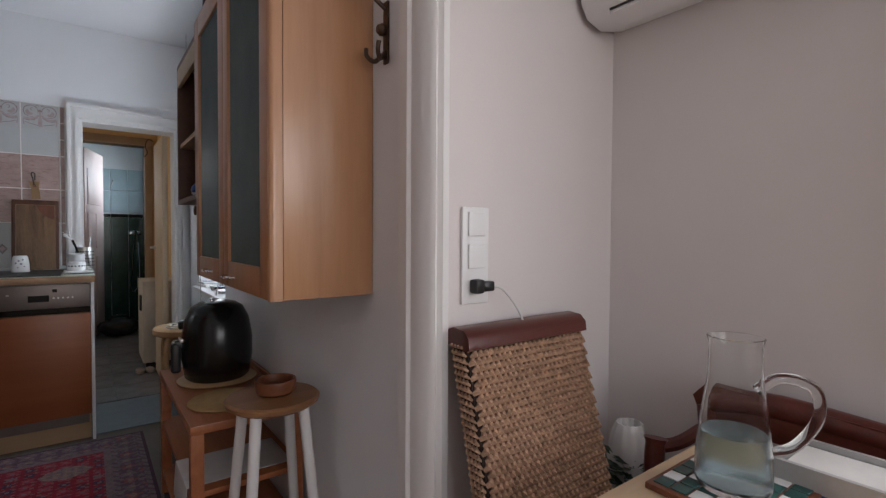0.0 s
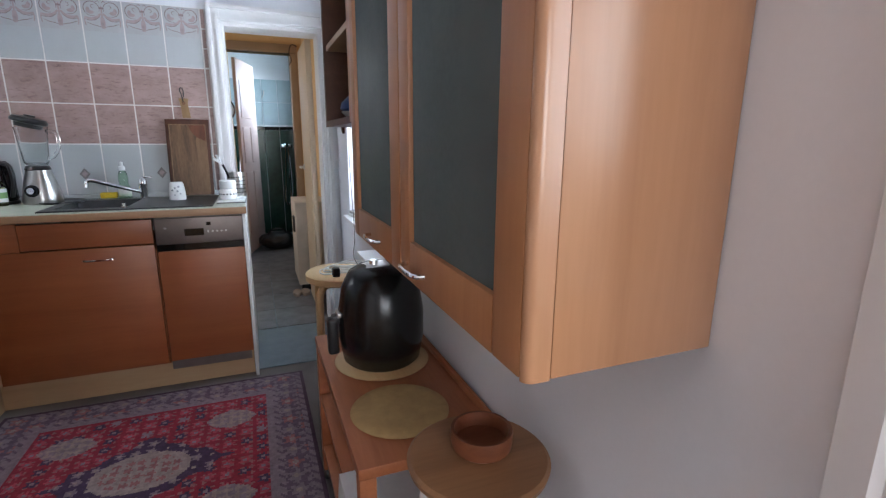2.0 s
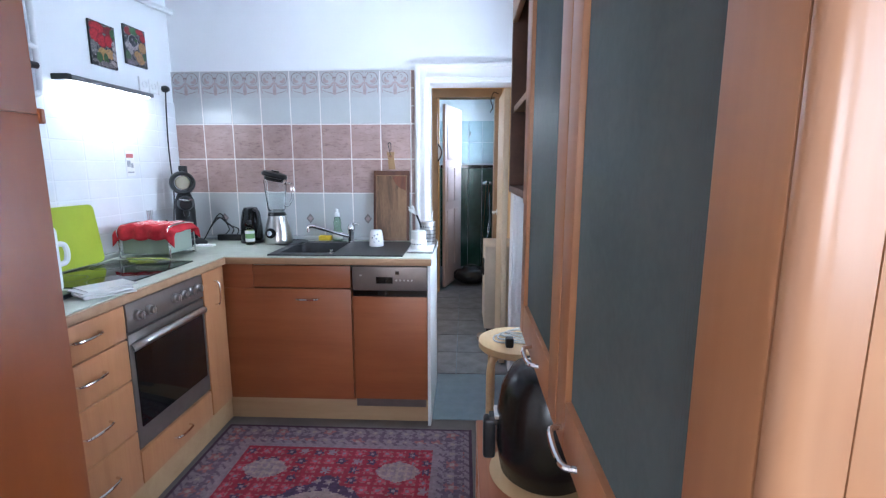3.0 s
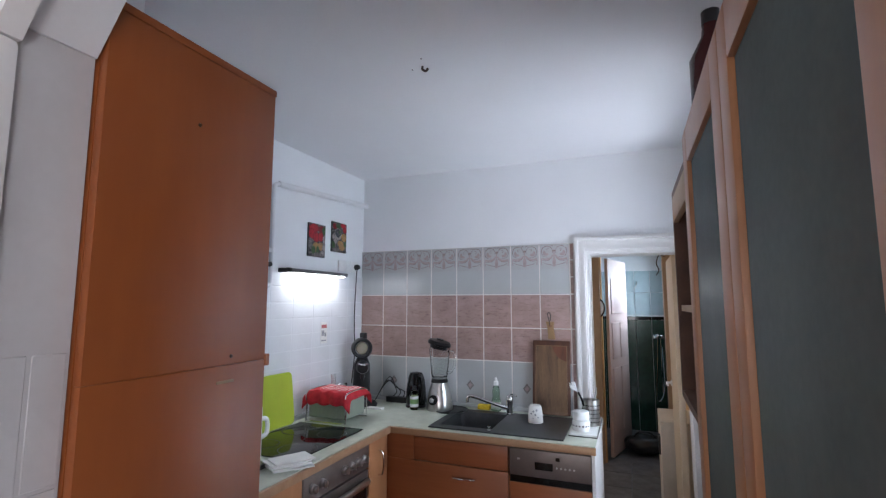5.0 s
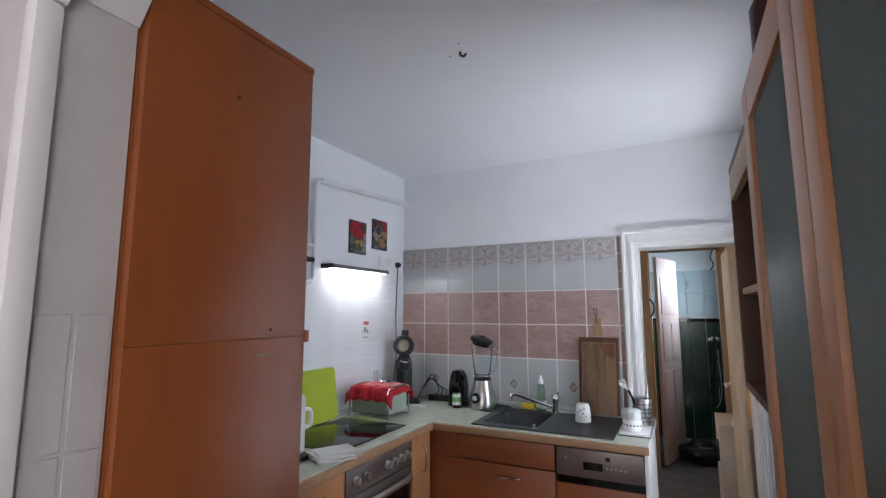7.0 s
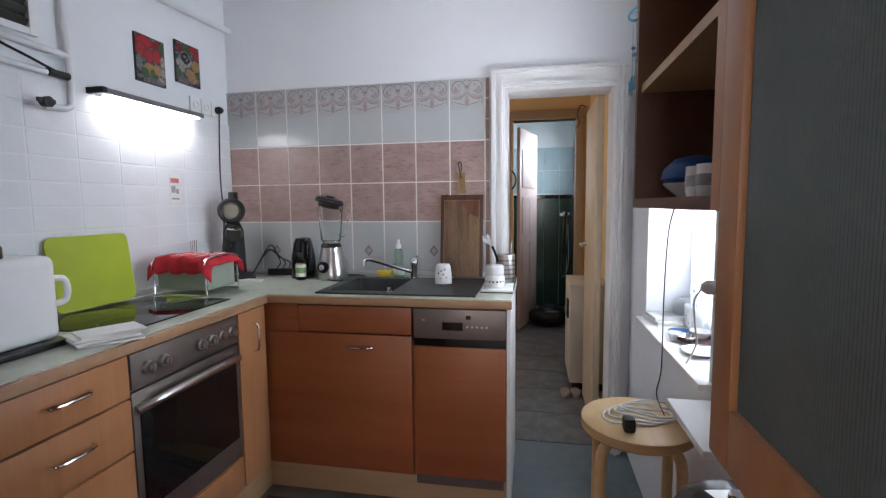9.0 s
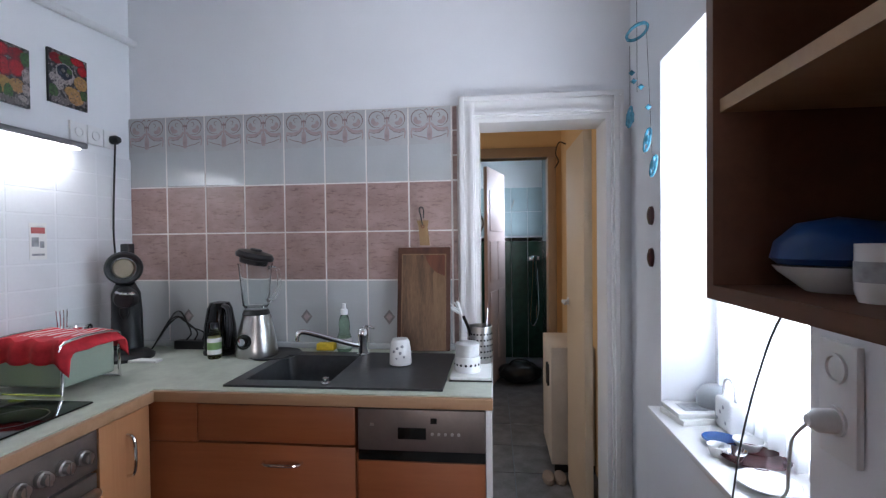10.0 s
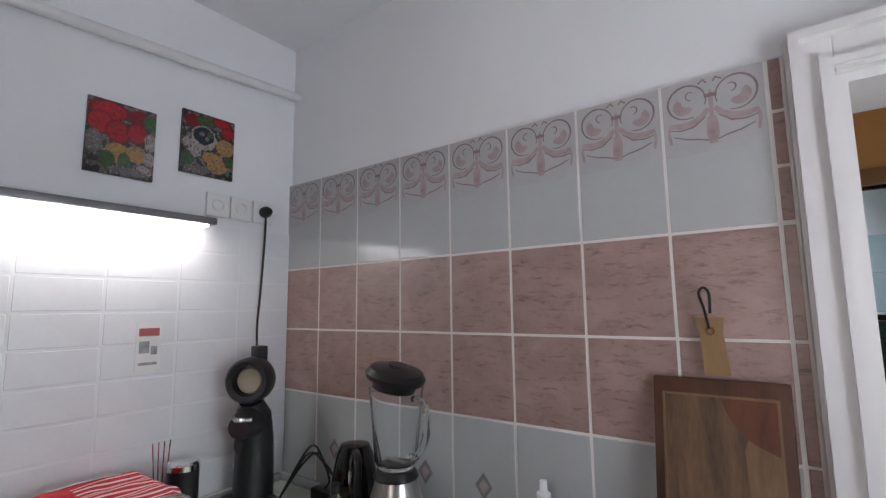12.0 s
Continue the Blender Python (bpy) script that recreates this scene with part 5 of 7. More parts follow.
pp = thing("pipes", (XL, 3.2, 1.8), "white painted heating pipes along the wall", "pipe")
part("upper_pipe", tube(bmesh.new(), [(XL + 0.03, 3.2, 2.365), (XL + 0.03, YS - 0.002, 2.42)], 0.018, 10), PIPE, pp)
part("down_pipe", tube(bmesh.new(), bend((XL + 0.03, 3.22, 2.366), (XL + 0.03, 3.17, 2.352), (XL + 0.03, 3.16, 2.3), (XL + 0.03, 3.16, 2.0), (XL + 0.03, 3.16, 1.82), (XL + 0.03, 3.14, 1.77), (XL + 0.03, 3.05, 1.76)), 0.013, 10), PIPE, pp)
part("cross_pipe", tube(bmesh.new(), [(XL + 0.03, 1.99, 2.0), (XL + 0.03, 3.16, 1.97)], 0.013, 10), PIPE, pp)
part("cross_pipe", tube(bmesh.new(), [(XL + 0.03, 1.99, 1.92), (XL + 0.03, 3.16, 1.885)], 0.011, 10), PIPE, pp)
bm = lathe(bmesh.new(), [(0, 0), (0.018, 0), (0.02, 0.03), (0, 0.035)], m=Matrix.Translation((XL + 0.05, 3.03, 1.77)) @ Matrix.Rotation(radians(90), 4, "Y"), seg=14)
box(bm, XL + 0.06, XL + 0.075, 2.995, 3.06, 1.765, 1.782, r=0.004)
part("valve", bm, BLACK, pp, "black valve")
part("valve", lathe(bmesh.new(), [(0, 0), (0.015, 0), (0.015, 0.08), (0, 0.08)], m=Matrix.Translation((XL + 0.035, 3.07, 1.89)) @ Matrix.Rotation(radians(-90), 4, "X"), seg=12), BLACK, pp, "black coupling")
part("cord", tube(bmesh.new(), bend((XL + 0.05, 2.6, 1.925), (XL + 0.052, 2.8, 1.955), (XL + 0.05, 2.95, 1.93), (XL + 0.045, 3.06, 1.905), (XL + 0.04, 3.15, 1.885)), 0.005, 6), CORD, pp, "black cord lying on the pipe")
vt = thing("air_vent", (XL, 2.95, 2.02), "dark slatted air vent in a white frame on the wall", "vent")
bm = B(XL + 0.001, XL + 0.022, 2.80, 2.83, 2.01, 2.30, r=0.003)
box(bm, XL + 0.001, XL + 0.022, 3.03, 3.06, 2.01, 2.30, r=0.003)
box(bm, XL + 0.001, XL + 0.022, 2.83, 3.03, 2.01, 2.035, r=0.003)
box(bm, XL + 0.001, XL + 0.022, 2.83, 3.03, 2.275, 2.30, r=0.003)
part("frame", bm, GLOSS, vt)
part("backing", B(XL + 0.001, XL + 0.005, 2.83, 3.03, 2.035, 2.275), CHAR, vt)
for k in range(6):
    bm = box(bmesh.new(), -0.006, 0.006, 2.832, 3.028, -0.012, 0.012, r=0.001, seg=1)
    bm.transform(Matrix.Translation((XL + 0.013, 0, 2.055 + k * 0.04)) @ Matrix.Rotation(radians(35), 4, "Y"))
    part("slat", bm, mat("vent_olive", (0.05, 0.048, 0.035), 0.5) if k == 0 else bpy.data.materials["vent_olive"], vt)
hk = thing("ceiling_hook", (-0.385, 2.70, ZC), "small dark hook with screw holes in the ceiling", "hook")
part("hook", tube(bmesh.new(), bend((-0.385, 2.70, ZC), (-0.385, 2.70, ZC - 0.012), (-0.37, 2.70, ZC - 0.022), (-0.36, 2.70, ZC - 0.012), n=5), 0.005), BRASS, hk)
for dx, dy in ((-0.05, 0.01), (0.02, -0.06)):
    part("screw", lathe(bmesh.new(), [(0, 0), (0.004, -0.001), (0, -0.003)], at=(-0.385 + dx, 2.70 + dy, ZC)), BRASS, hk)

# ---------------------------------------------------------------- rug
def rug():
    x0, x1, y0, y1 = -0.97, 0.40, 2.17, 3.50
    cs = [(0.23, 0.013, 0.03), (0.055, 0.028, 0.065), (0.27, 0.205, 0.185), (0.115, 0.075, 0.105), (0.20, 0.15, 0.17), (0.25, 0.10, 0.10), (0.06, 0.03, 0.05), (0.33, 0.05, 0.07)]
    ms = [mat("rug_wool_%d" % i, c, 0.95, vary=0.28, scale=60, fine=500, bump=0.35) for i, c in enumerate(cs)]
    nx, ny = 170, 165
    bm = bmesh.new()
    v = [[bm.verts.new((x0 + (x1 - x0) * i / nx, y0 + (y1 - y0) * j / ny, 0.009 + 0.0012 * noise.noise((i * 0.5, j * 0.5, 0)))) for j in range(ny + 1)] for i in range(nx + 1)]
    cx, cy = (x0 + x1) / 2, (y0 + y1) / 2

    def flower(u, w, cell, r, seed):
        i, j = math.floor(u / cell), math.floor(w / cell)
        ox, oy = noise.noise((i * 3.7, j * 5.1, seed)) * 0.18, noise.noise((i * 4.3, j * 2.9, seed + 5)) * 0.18
        d = math.hypot(u / cell - i - 0.5 + ox, w / cell - j - 0.5 + oy)
        a = math.atan2(w / cell - j - 0.5 + oy, u / cell - i - 0.5 + ox)
        return d < r * (1 + 0.3 * math.cos(5 * a)), d < r * 0.45, noise.noise((i * 7.1, j * 3.3, seed + 9))

    def colour(x, y):
        px, py = abs(x - cx), abs(y - cy)
        e = min((x1 - x0) / 2 - px, (y1 - y0) / 2 - py)
        if e < 0.018:
            return 6
        if e < 0.17:
            if e < 0.04 or 0.145 < e:
                return 4 if (int((x + y) * 55) % 3) else 3
            f, c, k = flower(x, y, 0.085, 0.34, 1)
            if f:
                return 2 if c else (5 if k > 0 else 4)
            f, c, k = flower(x + 0.04, y + 0.03, 0.045, 0.3, 4)
            return 4 if f else 3
        if e < 0.205:
            return 4
        # corner cartouches
        qx, qy = px - 0.325, py - 0.28
        if max(abs(qx) / 0.105, abs(qy) / 0.075) ** 3 + (abs(qx) / 0.12 + abs(qy) / 0.09) ** 3 < 1.9:
            f, c, k = flower(x, y, 0.04, 0.36, 7)
            return 4 if f else 2
        d = math.hypot(px / 0.18, py / 0.125)
        if d < 1:
            f, c, k = flower(x, y, 0.045, 0.34, 8)
            return (5 if f and d < 0.8 else 2)
        s = px / 0.33 + py / 0.235
        if s < 1.0 + 0.05 * math.sin(px * 60):
            f, c, k = flower(x, y, 0.06, 0.3, 3)
            return 2 if f and c else (4 if f and k > 0 else 1)
        f, c, k = flower(x, y, 0.07, 0.3, 2)
        if f:
            return 4 if c or k > 0.35 else (1 if k < -0.1 else 7)
        f, c, k = flower(x + 0.03, y + 0.035, 0.035, 0.24, 6)
        return 5 if f else 0
    for i in range(nx):
        for j in range(ny):
            f = bm.faces.new((v[i][j], v[i + 1][j], v[i + 1][j + 1], v[i][j + 1]))
            f.material_index = colour(x0 + (x1 - x0) * (i + 0.5) / nx, y0 + (y1 - y0) * (j + 0.5) / ny)
    rim = [bm.verts.new((x, y, 0.0005)) for x, y in ((x0, y0), (x1, y0), (x1, y1), (x0, y1))]
    bm.faces.new(rim)
    ob = solid("rug", bm, ms, "red and navy oriental rug with a cream medallion", "rug")


rug()


# ---------------------------------------------------------------- trolley, stools, fryer
def trolley():
    x0, x1, y0, y1, zt = 0.395, 0.765, 1.765, 2.565, 0.60
    t = thing("trolley", ((x0 + x1) / 2, (y0 + y1) / 2, 0), "reddish-brown wooden kitchen trolley with two shelves", "trolley")
    part("top", B(x0, x1, y0, y1, zt - 0.03, zt, r=0.006), TROLW, t)
    part("top_rim", B(x1 - 0.014, x1, y0, y1, zt, zt + 0.022, r=0.004), TROLW, t)
    for x in (x0 + 0.022, x1 - 0.022):
        for y in (y0 + 0.022, y1 - 0.022):
            part("leg", B(x - 0.02, x + 0.02, y - 0.02, y + 0.02, 0.05, zt - 0.03, r=0.004), TROLW, t)
            part("castor", lathe(bmesh.new(), [(0, -0.012), (0.024, -0.012), (0.025, 0), (0.024, 0.012), (0, 0.012)], m=Matrix.Translation((x, y, 0.026)) @ Matrix.Rotation(radians(90), 4, "Y"), seg=18), BLACK, t)
    part("shelf", B(x0 + 0.005, x1 - 0.005, y0 + 0.005, y1 - 0.005, 0.36, 0.38, r=0.003), TROLW, t)
    part("shelf", B(x0 + 0.005, x1 - 0.005, y0 + 0.005, y1 - 0.005, 0.14, 0.16, r=0.003), TROLW, t)
    # scalloped white paper hanging over the middle shelf
    bm = bmesh.new()
    pts = [(0.36 + 0.012, y0 + 0.045 + 0.24 * i / 60) for i in range(61)]
    a = [bm.verts.new((x0 - 0.004, y, 0.385)) for _, y in pts]
    b = [bm.verts.new((x0 - 0.012, y, 0.385 - 0.11 - 0.01 * abs(math.sin(i * math.pi / 6)))) for i, (_, y) in enumerate(pts)]
    c = [bm.verts.new((x1 - 0.03, y, 0.385)) for _, y in pts]
    for i in range(60):
        bm.faces.new((a[i], a[i + 1], b[i + 1], b[i]))
        bm.faces.new((c[i], c[i + 1], a[i + 1], a[i]))
    ob = solid("shelf_paper", bm, PAPER, "white scalloped cloth lying over the trolley shelf", "cloth")
    ob.modifiers.new("thick", "SOLIDIFY").thickness = 0.0015
    ob = solid("placemat", lathe(bmesh.new(), [(0, 0.001), (0.128, 0.001), (0.133, 0.005), (0.128, 0.009), (0.09, 0.0105), (0.05, 0.0105), (0, 0.0105)], at=(0.55, 1.965, zt), seg=48), STRAW, "round straw place mat on the trolley", "place mat")
    solid("placemat", lathe(bmesh.new(), [(0, 0.001), (0.15, 0.001), (0.155, 0.005), (0.15, 0.008), (0, 0.009)], at=(0.582, 2.285, zt), seg=48), BIRCH, "round pale wooden mat under the fryer", "place mat")
    jar = thing("spice_jar", (0.43, 1.95, 0.16), "small white jars on the trolley's lower shelf", "jar")
    part("pot", lathe(bmesh.new(), [(0, 0), (0.035, 0), (0.037, 0.06), (0.03, 0.07), (0, 0.07)], at=(0.43, 1.95, 0.16)), CERAM, jar)


trolley()


def fryer():
    x, y, z = 0.582, 2.285, 0.61
    t = thing("air_fryer", (x, y, z), "glossy black air fryer with a pull-out basket", "air fryer")
    prof = [(0, 0), (0.112, 0), (0.125, 0.012), (0.138, 0.09), (0.138, 0.17), (0.125, 0.25), (0.1, 0.3), (0.07, 0.318), (0, 0.322)]
    part("body", lathe(bmesh.new(), prof, at=(x, y, z), seg=44), FRYBK, t)
    bm = B(x - 0.175, x - 0.14, y - 0.02, y + 0.02, z + 0.04, z + 0.16, r=0.012, seg=3)
    box(bm, x - 0.16, x - 0.12, y - 0.018, y + 0.018, z + 0.14, z + 0.168, r=0.008)
    part("basket_handle", bm, CHAR, t, "dark basket handle")
    part("trim", B(x - 0.145, x - 0.128, y - 0.03, y + 0.03, z + 0.165, z + 0.178, r=0.004), STEEL, t, "steel trim")
    bm = box(bmesh.new(), -0.045, 0.045, -0.035, 0.035, 0, 0.006, r=0.003)
    bm.transform(Matrix.Translation((x - 0.02, y, z + 0.316)) @ Matrix.Rotation(radians(-6), 4, "Y"))
    part("top_panel", bm, STEEL, t, "grey control panel on top")
    part("dial", lathe(bmesh.new(), [(0, 0), (0.014, 0), (0.012, 0.012), (0, 0.013)], at=(x - 0.02, y, z + 0.323)), CHROME, t)


fryer()


def bar_stool():
    x, y, z = 0.60, 1.585, 0.715
    t = thing("bar_stool", (x, y, 0), "round oak-topped stool with white painted legs", "stool")
    part("seat", lathe(bmesh.new(), [(0, -0.03), (0.12, -0.03), (0.138, -0.018), (0.141, -0.006), (0.134, 0), (0, 0)], at=(x, y, z), seg=48), STOOLW, t)
    feet = []
    for a in (45, 135, 225, 315):
        d = Vector((math.cos(radians(a)), math.sin(radians(a)), 0))
        p, q = Vector((x, y, z - 0.03)) + d * 0.10, Vector((x, y, 0)) + d * 0.175
        feet.append((p, q))
        part("leg", tube(bmesh.new(), [p, q], [0.017, 0.015], 10), GLOSS, t, "white painted leg")
    for i in range(4):
        k = 0.66 if i % 2 else 0.72
        a, b = feet[i][0].lerp(feet[i][1], k), feet[(i + 1) % 4][0].lerp(feet[(i + 1) % 4][1], k)
        part("stretcher", tube(bmesh.new(), [a, b], 0.009, 8), GLOSS, t)
    solid("wooden_bowl", lathe(bmesh.new(), [(0, 0), (0.048, 0), (0.06, 0.01), (0.063, 0.036), (0.061, 0.046), (0.055, 0.046), (0.052, 0.018), (0, 0.012)], at=(x + 0.012, y + 0.012, z)), BOWLW, "dark turned wooden bowl on the stool", "bowl")


bar_stool()


def birch_stool():
    x, y, z = 0.588, 3.08, 0.70
    t = thing("birch_stool", (x, y, 0), "round birch stool with bent legs by the window", "stool")
    part("seat", lathe(bmesh.new(), [(0, -0.035), (0.165, -0.035), (0.17, -0.03), (0.17, -0.004), (0.165, 0), (0, 0)], at=(x, y, z), seg=48), BIRCH, t)
    for a in (40, 130, 220, 310):
        ca, sa = math.cos(radians(a)), math.sin(radians(a))
        pts = bend((x + ca * 0.07, y + sa * 0.07, z - 0.045), (x + ca * 0.13, y + sa * 0.13, z - 0.05), (x + ca * 0.158, y + sa * 0.158, z - 0.10), (x + ca * 0.16, y + sa * 0.16, z - 0.3), (x + ca * 0.165, y + sa * 0.165, 0.0), n=5)
        part("leg", tube(bmesh.new(), pts, 0.017, 10), BIRCH, t)
    cbl = thing("cable_coil", (x, y, z), "coiled white cable with a black plug on the stool", "cable")
    for k in range(4):
        c = Vector((x - 0.02 + 0.028 * k, y - 0.01 + 0.014 * k, z + 0.006 + 0.005 * k))
        pts = [c + Vector((0.085 * math.cos(u) * (1 + 0.1 * k), 0.055 * math.sin(u), 0.004 * math.sin(3 * u + k))) for u in (2 * math.pi * i / 36 for i in range(36))]
        part("loop", tube(bmesh.new(), pts, 0.0038, 6, closed=True), CORDW, cbl)
    part("plug", box(bmesh.new(), x - 0.06, x - 0.025, y - 0.115, y - 0.075, z + 0.001, z + 0.045, r=0.01), BLACK, cbl, "black plug")
    part("cord", tube(bmesh.new(), bend((x + 0.08, y + 0.0, z + 0.015), (x + 0.07, y + 0.06, z + 0.06), (0.66, 3.10, 0.86), (0.63, 2.98, 1.1), (0.60, 2.84, 1.3), (0.60, 2.77, 1.386)), 0.0018, 6), CORD, cbl, "dark hanging cord")


birch_stool()

# ledge below the shelf and sockets beside the window
solid("ledge", B(0.64, XR - 0.002, 2.66, 2.96, 0.80, 0.82, r=0.004), GLOSS, "narrow white painted ledge on the wall", "shelf")
so = thing("wall_sockets", (XR, 2.94, 1.2), "white double wall socket with a plug beside the window", "socket")
part("plate", B(XR - 0.014, XR - 0.001, 2.895, 2.985, 1.08, 1.28, r=0.004), WHITEP, so)
for z in (1.235, 1.145):
    part("well", lathe(bmesh.new(), [(0.026, 0), (0.026, 0.005), (0.021, 0.005), (0.02, 0.001), (0, 0.001)], m=Matrix.Translation((XR - 0.014, 2.94, z)) @ Matrix.Rotation(radians(-90), 4, "Y"), seg=20), WHITEP, so)
part("plug", lathe(bmesh.new(), [(0.02, 0), (0.02, 0.03), (0.01, 0.045), (0, 0.046)], m=Matrix.Translation((XR - 0.016, 2.94, 1.145)) @ Matrix.Rotation(radians(-90), 4, "Y"), seg=18), WHITEP, so, "white plug")
part("cord", tube(bmesh.new(), bend((XR - 0.06, 2.94, 1.14), (XR - 0.07, 2.965, 1.10), (XR - 0.05, 3.01, 1.02), (XR - 0.03, 3.06, 0.95), (0.76, 3.2, 0.842)), 0.003, 6), CORDW, so)

# on the window board
Z = WZ0 + 0.0185
bk = thing("books", (0.87, 3.77, Z), "two books lying on the window board", "book")
bm = box(bmesh.new(), -0.10, 0.10, -0.07, 0.07, 0, 0.018, r=0.002)
bm.transform(Matrix.Translation((0.87, 3.755, Z)) @ Matrix.Rotation(radians(12), 4, "Z"))
part("book", bm, PAPER, bk)
bm = box(bmesh.new(), -0.095, 0.095, -0.065, 0.065, 0, 0.016, r=0.002)
bm.transform(Matrix.Translation((0.868, 3.757, Z + 0.0185)) @ Matrix.Rotation(radians(5), 4, "Z"))
part("book", bm, CERAM, bk)
bm = box(bmesh.new(), -0.06, 0.05, -0.035, 0.035, 0, 0.001)
bm.transform(Matrix.Translation((0.868, 3.757, Z + 0.0347)) @ Matrix.Rotation(radians(5), 4, "Z"))
part("cover_picture", bm, GREYMK, bk)
wc = thing("watering_can", (0.93, 3.66, Z), "white enamel can with painted flowers and a handle", "can")
part("can", B(0.895, 0.945, 3.60, 3.70, Z, Z + 0.10, r=0.012, seg=3), CERAM, wc)
part("handle", tube(bmesh.new(), bend((0.92, 3.61, Z + 0.095), (0.92, 3.62, Z + 0.145), (0.92, 3.65, Z + 0.16), (0.92, 3.68, Z + 0.145), (0.92, 3.69, Z + 0.095), n=5), 0.005), CERAM, wc)
for y, z in ((3.625, 0.03), (3.66, 0.055), (3.68, 0.03), (3.64, 0.075)):
    part("painted_dot", lathe(bmesh.new(), [(0, 0), (0.007, 0), (0.005, 0.0015), (0, 0.0016)], m=Matrix.Translation((0.8955, y, Z + z)) @ Matrix.Rotation(radians(-90), 4, "Y"), seg=8), GREYMK, wc)
solid("stone_jar", lathe(bmesh.new(), [(0, 0), (0.035, 0), (0.055, 0.03), (0.058, 0.07), (0.04, 0.1), (0.03, 0.105), (0, 0.105)], at=(0.93, 3.775, Z)), mat("grey_glaze", (0.36, 0.38, 0.4), 0.3), "grey glazed jar in the window corner", "jar")


def dish(x, y, r, m, label, h=0.015):
    solid("dish", lathe(bmesh.new(), [(0, 0), (r * 0.55, 0), (r * 0.65, 0.003), (r, h), (r * 0.97, h + 0.002), (r * 0.62, 0.006), (0, 0.005)], at=(x, y, Z), seg=30), m, label, "dish")


dish(0.845, 3.545, 0.05, BLUEB, "small blue saucer on the window board")
dish(0.90, 3.50, 0.04, CERAM, "small white bowl on the window board", 0.03)
dish(0.88, 3.43, 0.085, MAROON, "dark maroon oval dish on the window board")
dish(0.84, 3.29, 0.07, CERAM, "white plate with dark spots on the window board")
dish(0.83, 3.44, 0.035, CHROME, "small metal bowl on the window board", 0.025)
dish(0.80, 3.46, 0.028, CERAM, "small white cup dish on the window board", 0.03)


# hanging glass mobile
mo = thing("mobile", (0.7, 4.0, 1.7), "hanging mobile of blue glass discs by the door", "mobile")
part("line", tube(bmesh.new(), [(0.715, 3.90, ZC), (0.715, 3.90, 2.0)], 0.001, 5), CORD, mo)
part("line", tube(bmesh.new(), [(0.725, 4.03, 2.22), (0.725, 4.03, 1.91)], 0.0008, 5), CORD, mo)
part("line", tube(bmesh.new(), [(0.72, 3.81, 2.22), (0.72, 3.745, 1.69)], 0.0008, 5), CORD, mo)
part("top_ring", tube(bmesh.new(), [(0.715 + 0.03 * math.cos(u), 3.90 + 0.075 * math.sin(u), 2.22) for u in (2 * math.pi * i / 30 for i in range(30))], 0.006, 6, closed=True), BLUEGL, mo, "blue glass ring")
for y, z, r in ((4.03, 1.945, 0.036), (4.01, 1.925, 0.028), (3.81, 1.805, 0.04), (3.745, 1.705, 0.034)):
    part("disc", tube(bmesh.new(), [(0.722 + 0.006 * math.sin(u), y + 0.8 * r * math.cos(u), z + r * math.sin(u)) for u in (2 * math.pi * i / 26 for i in range(26))], 0.0045, 6, closed=True), BLUEGL, mo, "blue glass disc")
    part("bead", lathe(bmesh.new(), [(0, -0.016), (0.012, -0.008), (0.013, 0.004), (0.006, 0.016), (0, 0.018)], at=(0.722, y, z), seg=12), BLUEGL, mo)
for y, z in ((3.985, 2.10), (3.96, 2.06), (3.87, 2.01), (3.79, 1.915)):
    part("bead", lathe(bmesh.new(), [(0, -0.012), (0.012, 0), (0, 0.012)], at=(0.72, y, z), seg=10), BLUEGL, mo)
wl = thing("wall_ornaments", (XR, 3.92, 1.48), "two dark maroon ceramic ornaments on the wall", "ornament")
for z in (1.545, 1.388):
    part("ornament", lathe(bmesh.new(), [(0, 0), (0.026, 0), (0.024, 0.01), (0.012, 0.016), (0, 0.017)], m=Matrix.Translation((XR - 0.001, 3.925, z)) @ Matrix.Rotation(radians(-90), 4, "Y") @ Matrix.Diagonal((1.4, 1, 1, 1)), seg=20), MAROON, wl)

# ---------------------------------------------------------------- hall and bathroom
lc = thing("low_cupboard", (0.64, 5.4, 0), "white low cupboard with black handles in the hall", "cupboard")
part("body", B(0.53, 0.795, 5.06, 5.55, 0.06, 0.79, r=0.004), mat("hall_cupboard_white", (0.62, 0.55, 0.46), 0.45), lc)
for y in (5.16, 5.22):
    part("handle", B(0.515, 0.53, y, y + 0.012, 0.52, 0.66, r=0.003), BLACK, lc, "black bar handle")
part("plinth", B(0.55, 0.795, 5.08, 5.53, 0.0, 0.06), BLACK, lc)
sd = thing("slippers", (0.55, 5.0, 0), "pair of pale slippers on the hall floor", "slippers")
for x in (0.50, 0.57):
    part("slipper", lathe(bmesh.new(), [(0, 0), (0.045, 0), (0.05, 0.012), (0.045, 0.03), (0, 0.04)], m=Matrix.Translation((x, 4.98, 0)) @ Matrix.Diagonal((0.75, 1.6, 1, 1)), seg=20), mat("slipper_felt", (0.3, 0.24, 0.2), 0.9), sd)
mi = thing("round_mirror", (-0.02, 6.45, 1.6), "small round mirror on the hall wall", "mirror")
m_ = Matrix.Translation((-0.035, 6.497, 1.62)) @ Matrix.Rotation(radians(90), 4, "X")
part("rim", lathe(bmesh.new(), [(0.115, 0), (0.13, 0.004), (0.13, 0.014), (0.115, 0.016), (0.112, 0.006)], m=m_, seg=36), BRASS, mi)
part("glass", lathe(bmesh.new(), [(0, 0.006), (0.112, 0.006)], m=m_, seg=36), CHROME, mi, "mirror glass")
bg = thing("dark_bag", (0.42, 7.0, 0), "black bag lying on the bathroom floor", "bag")
bm = bmesh.new()
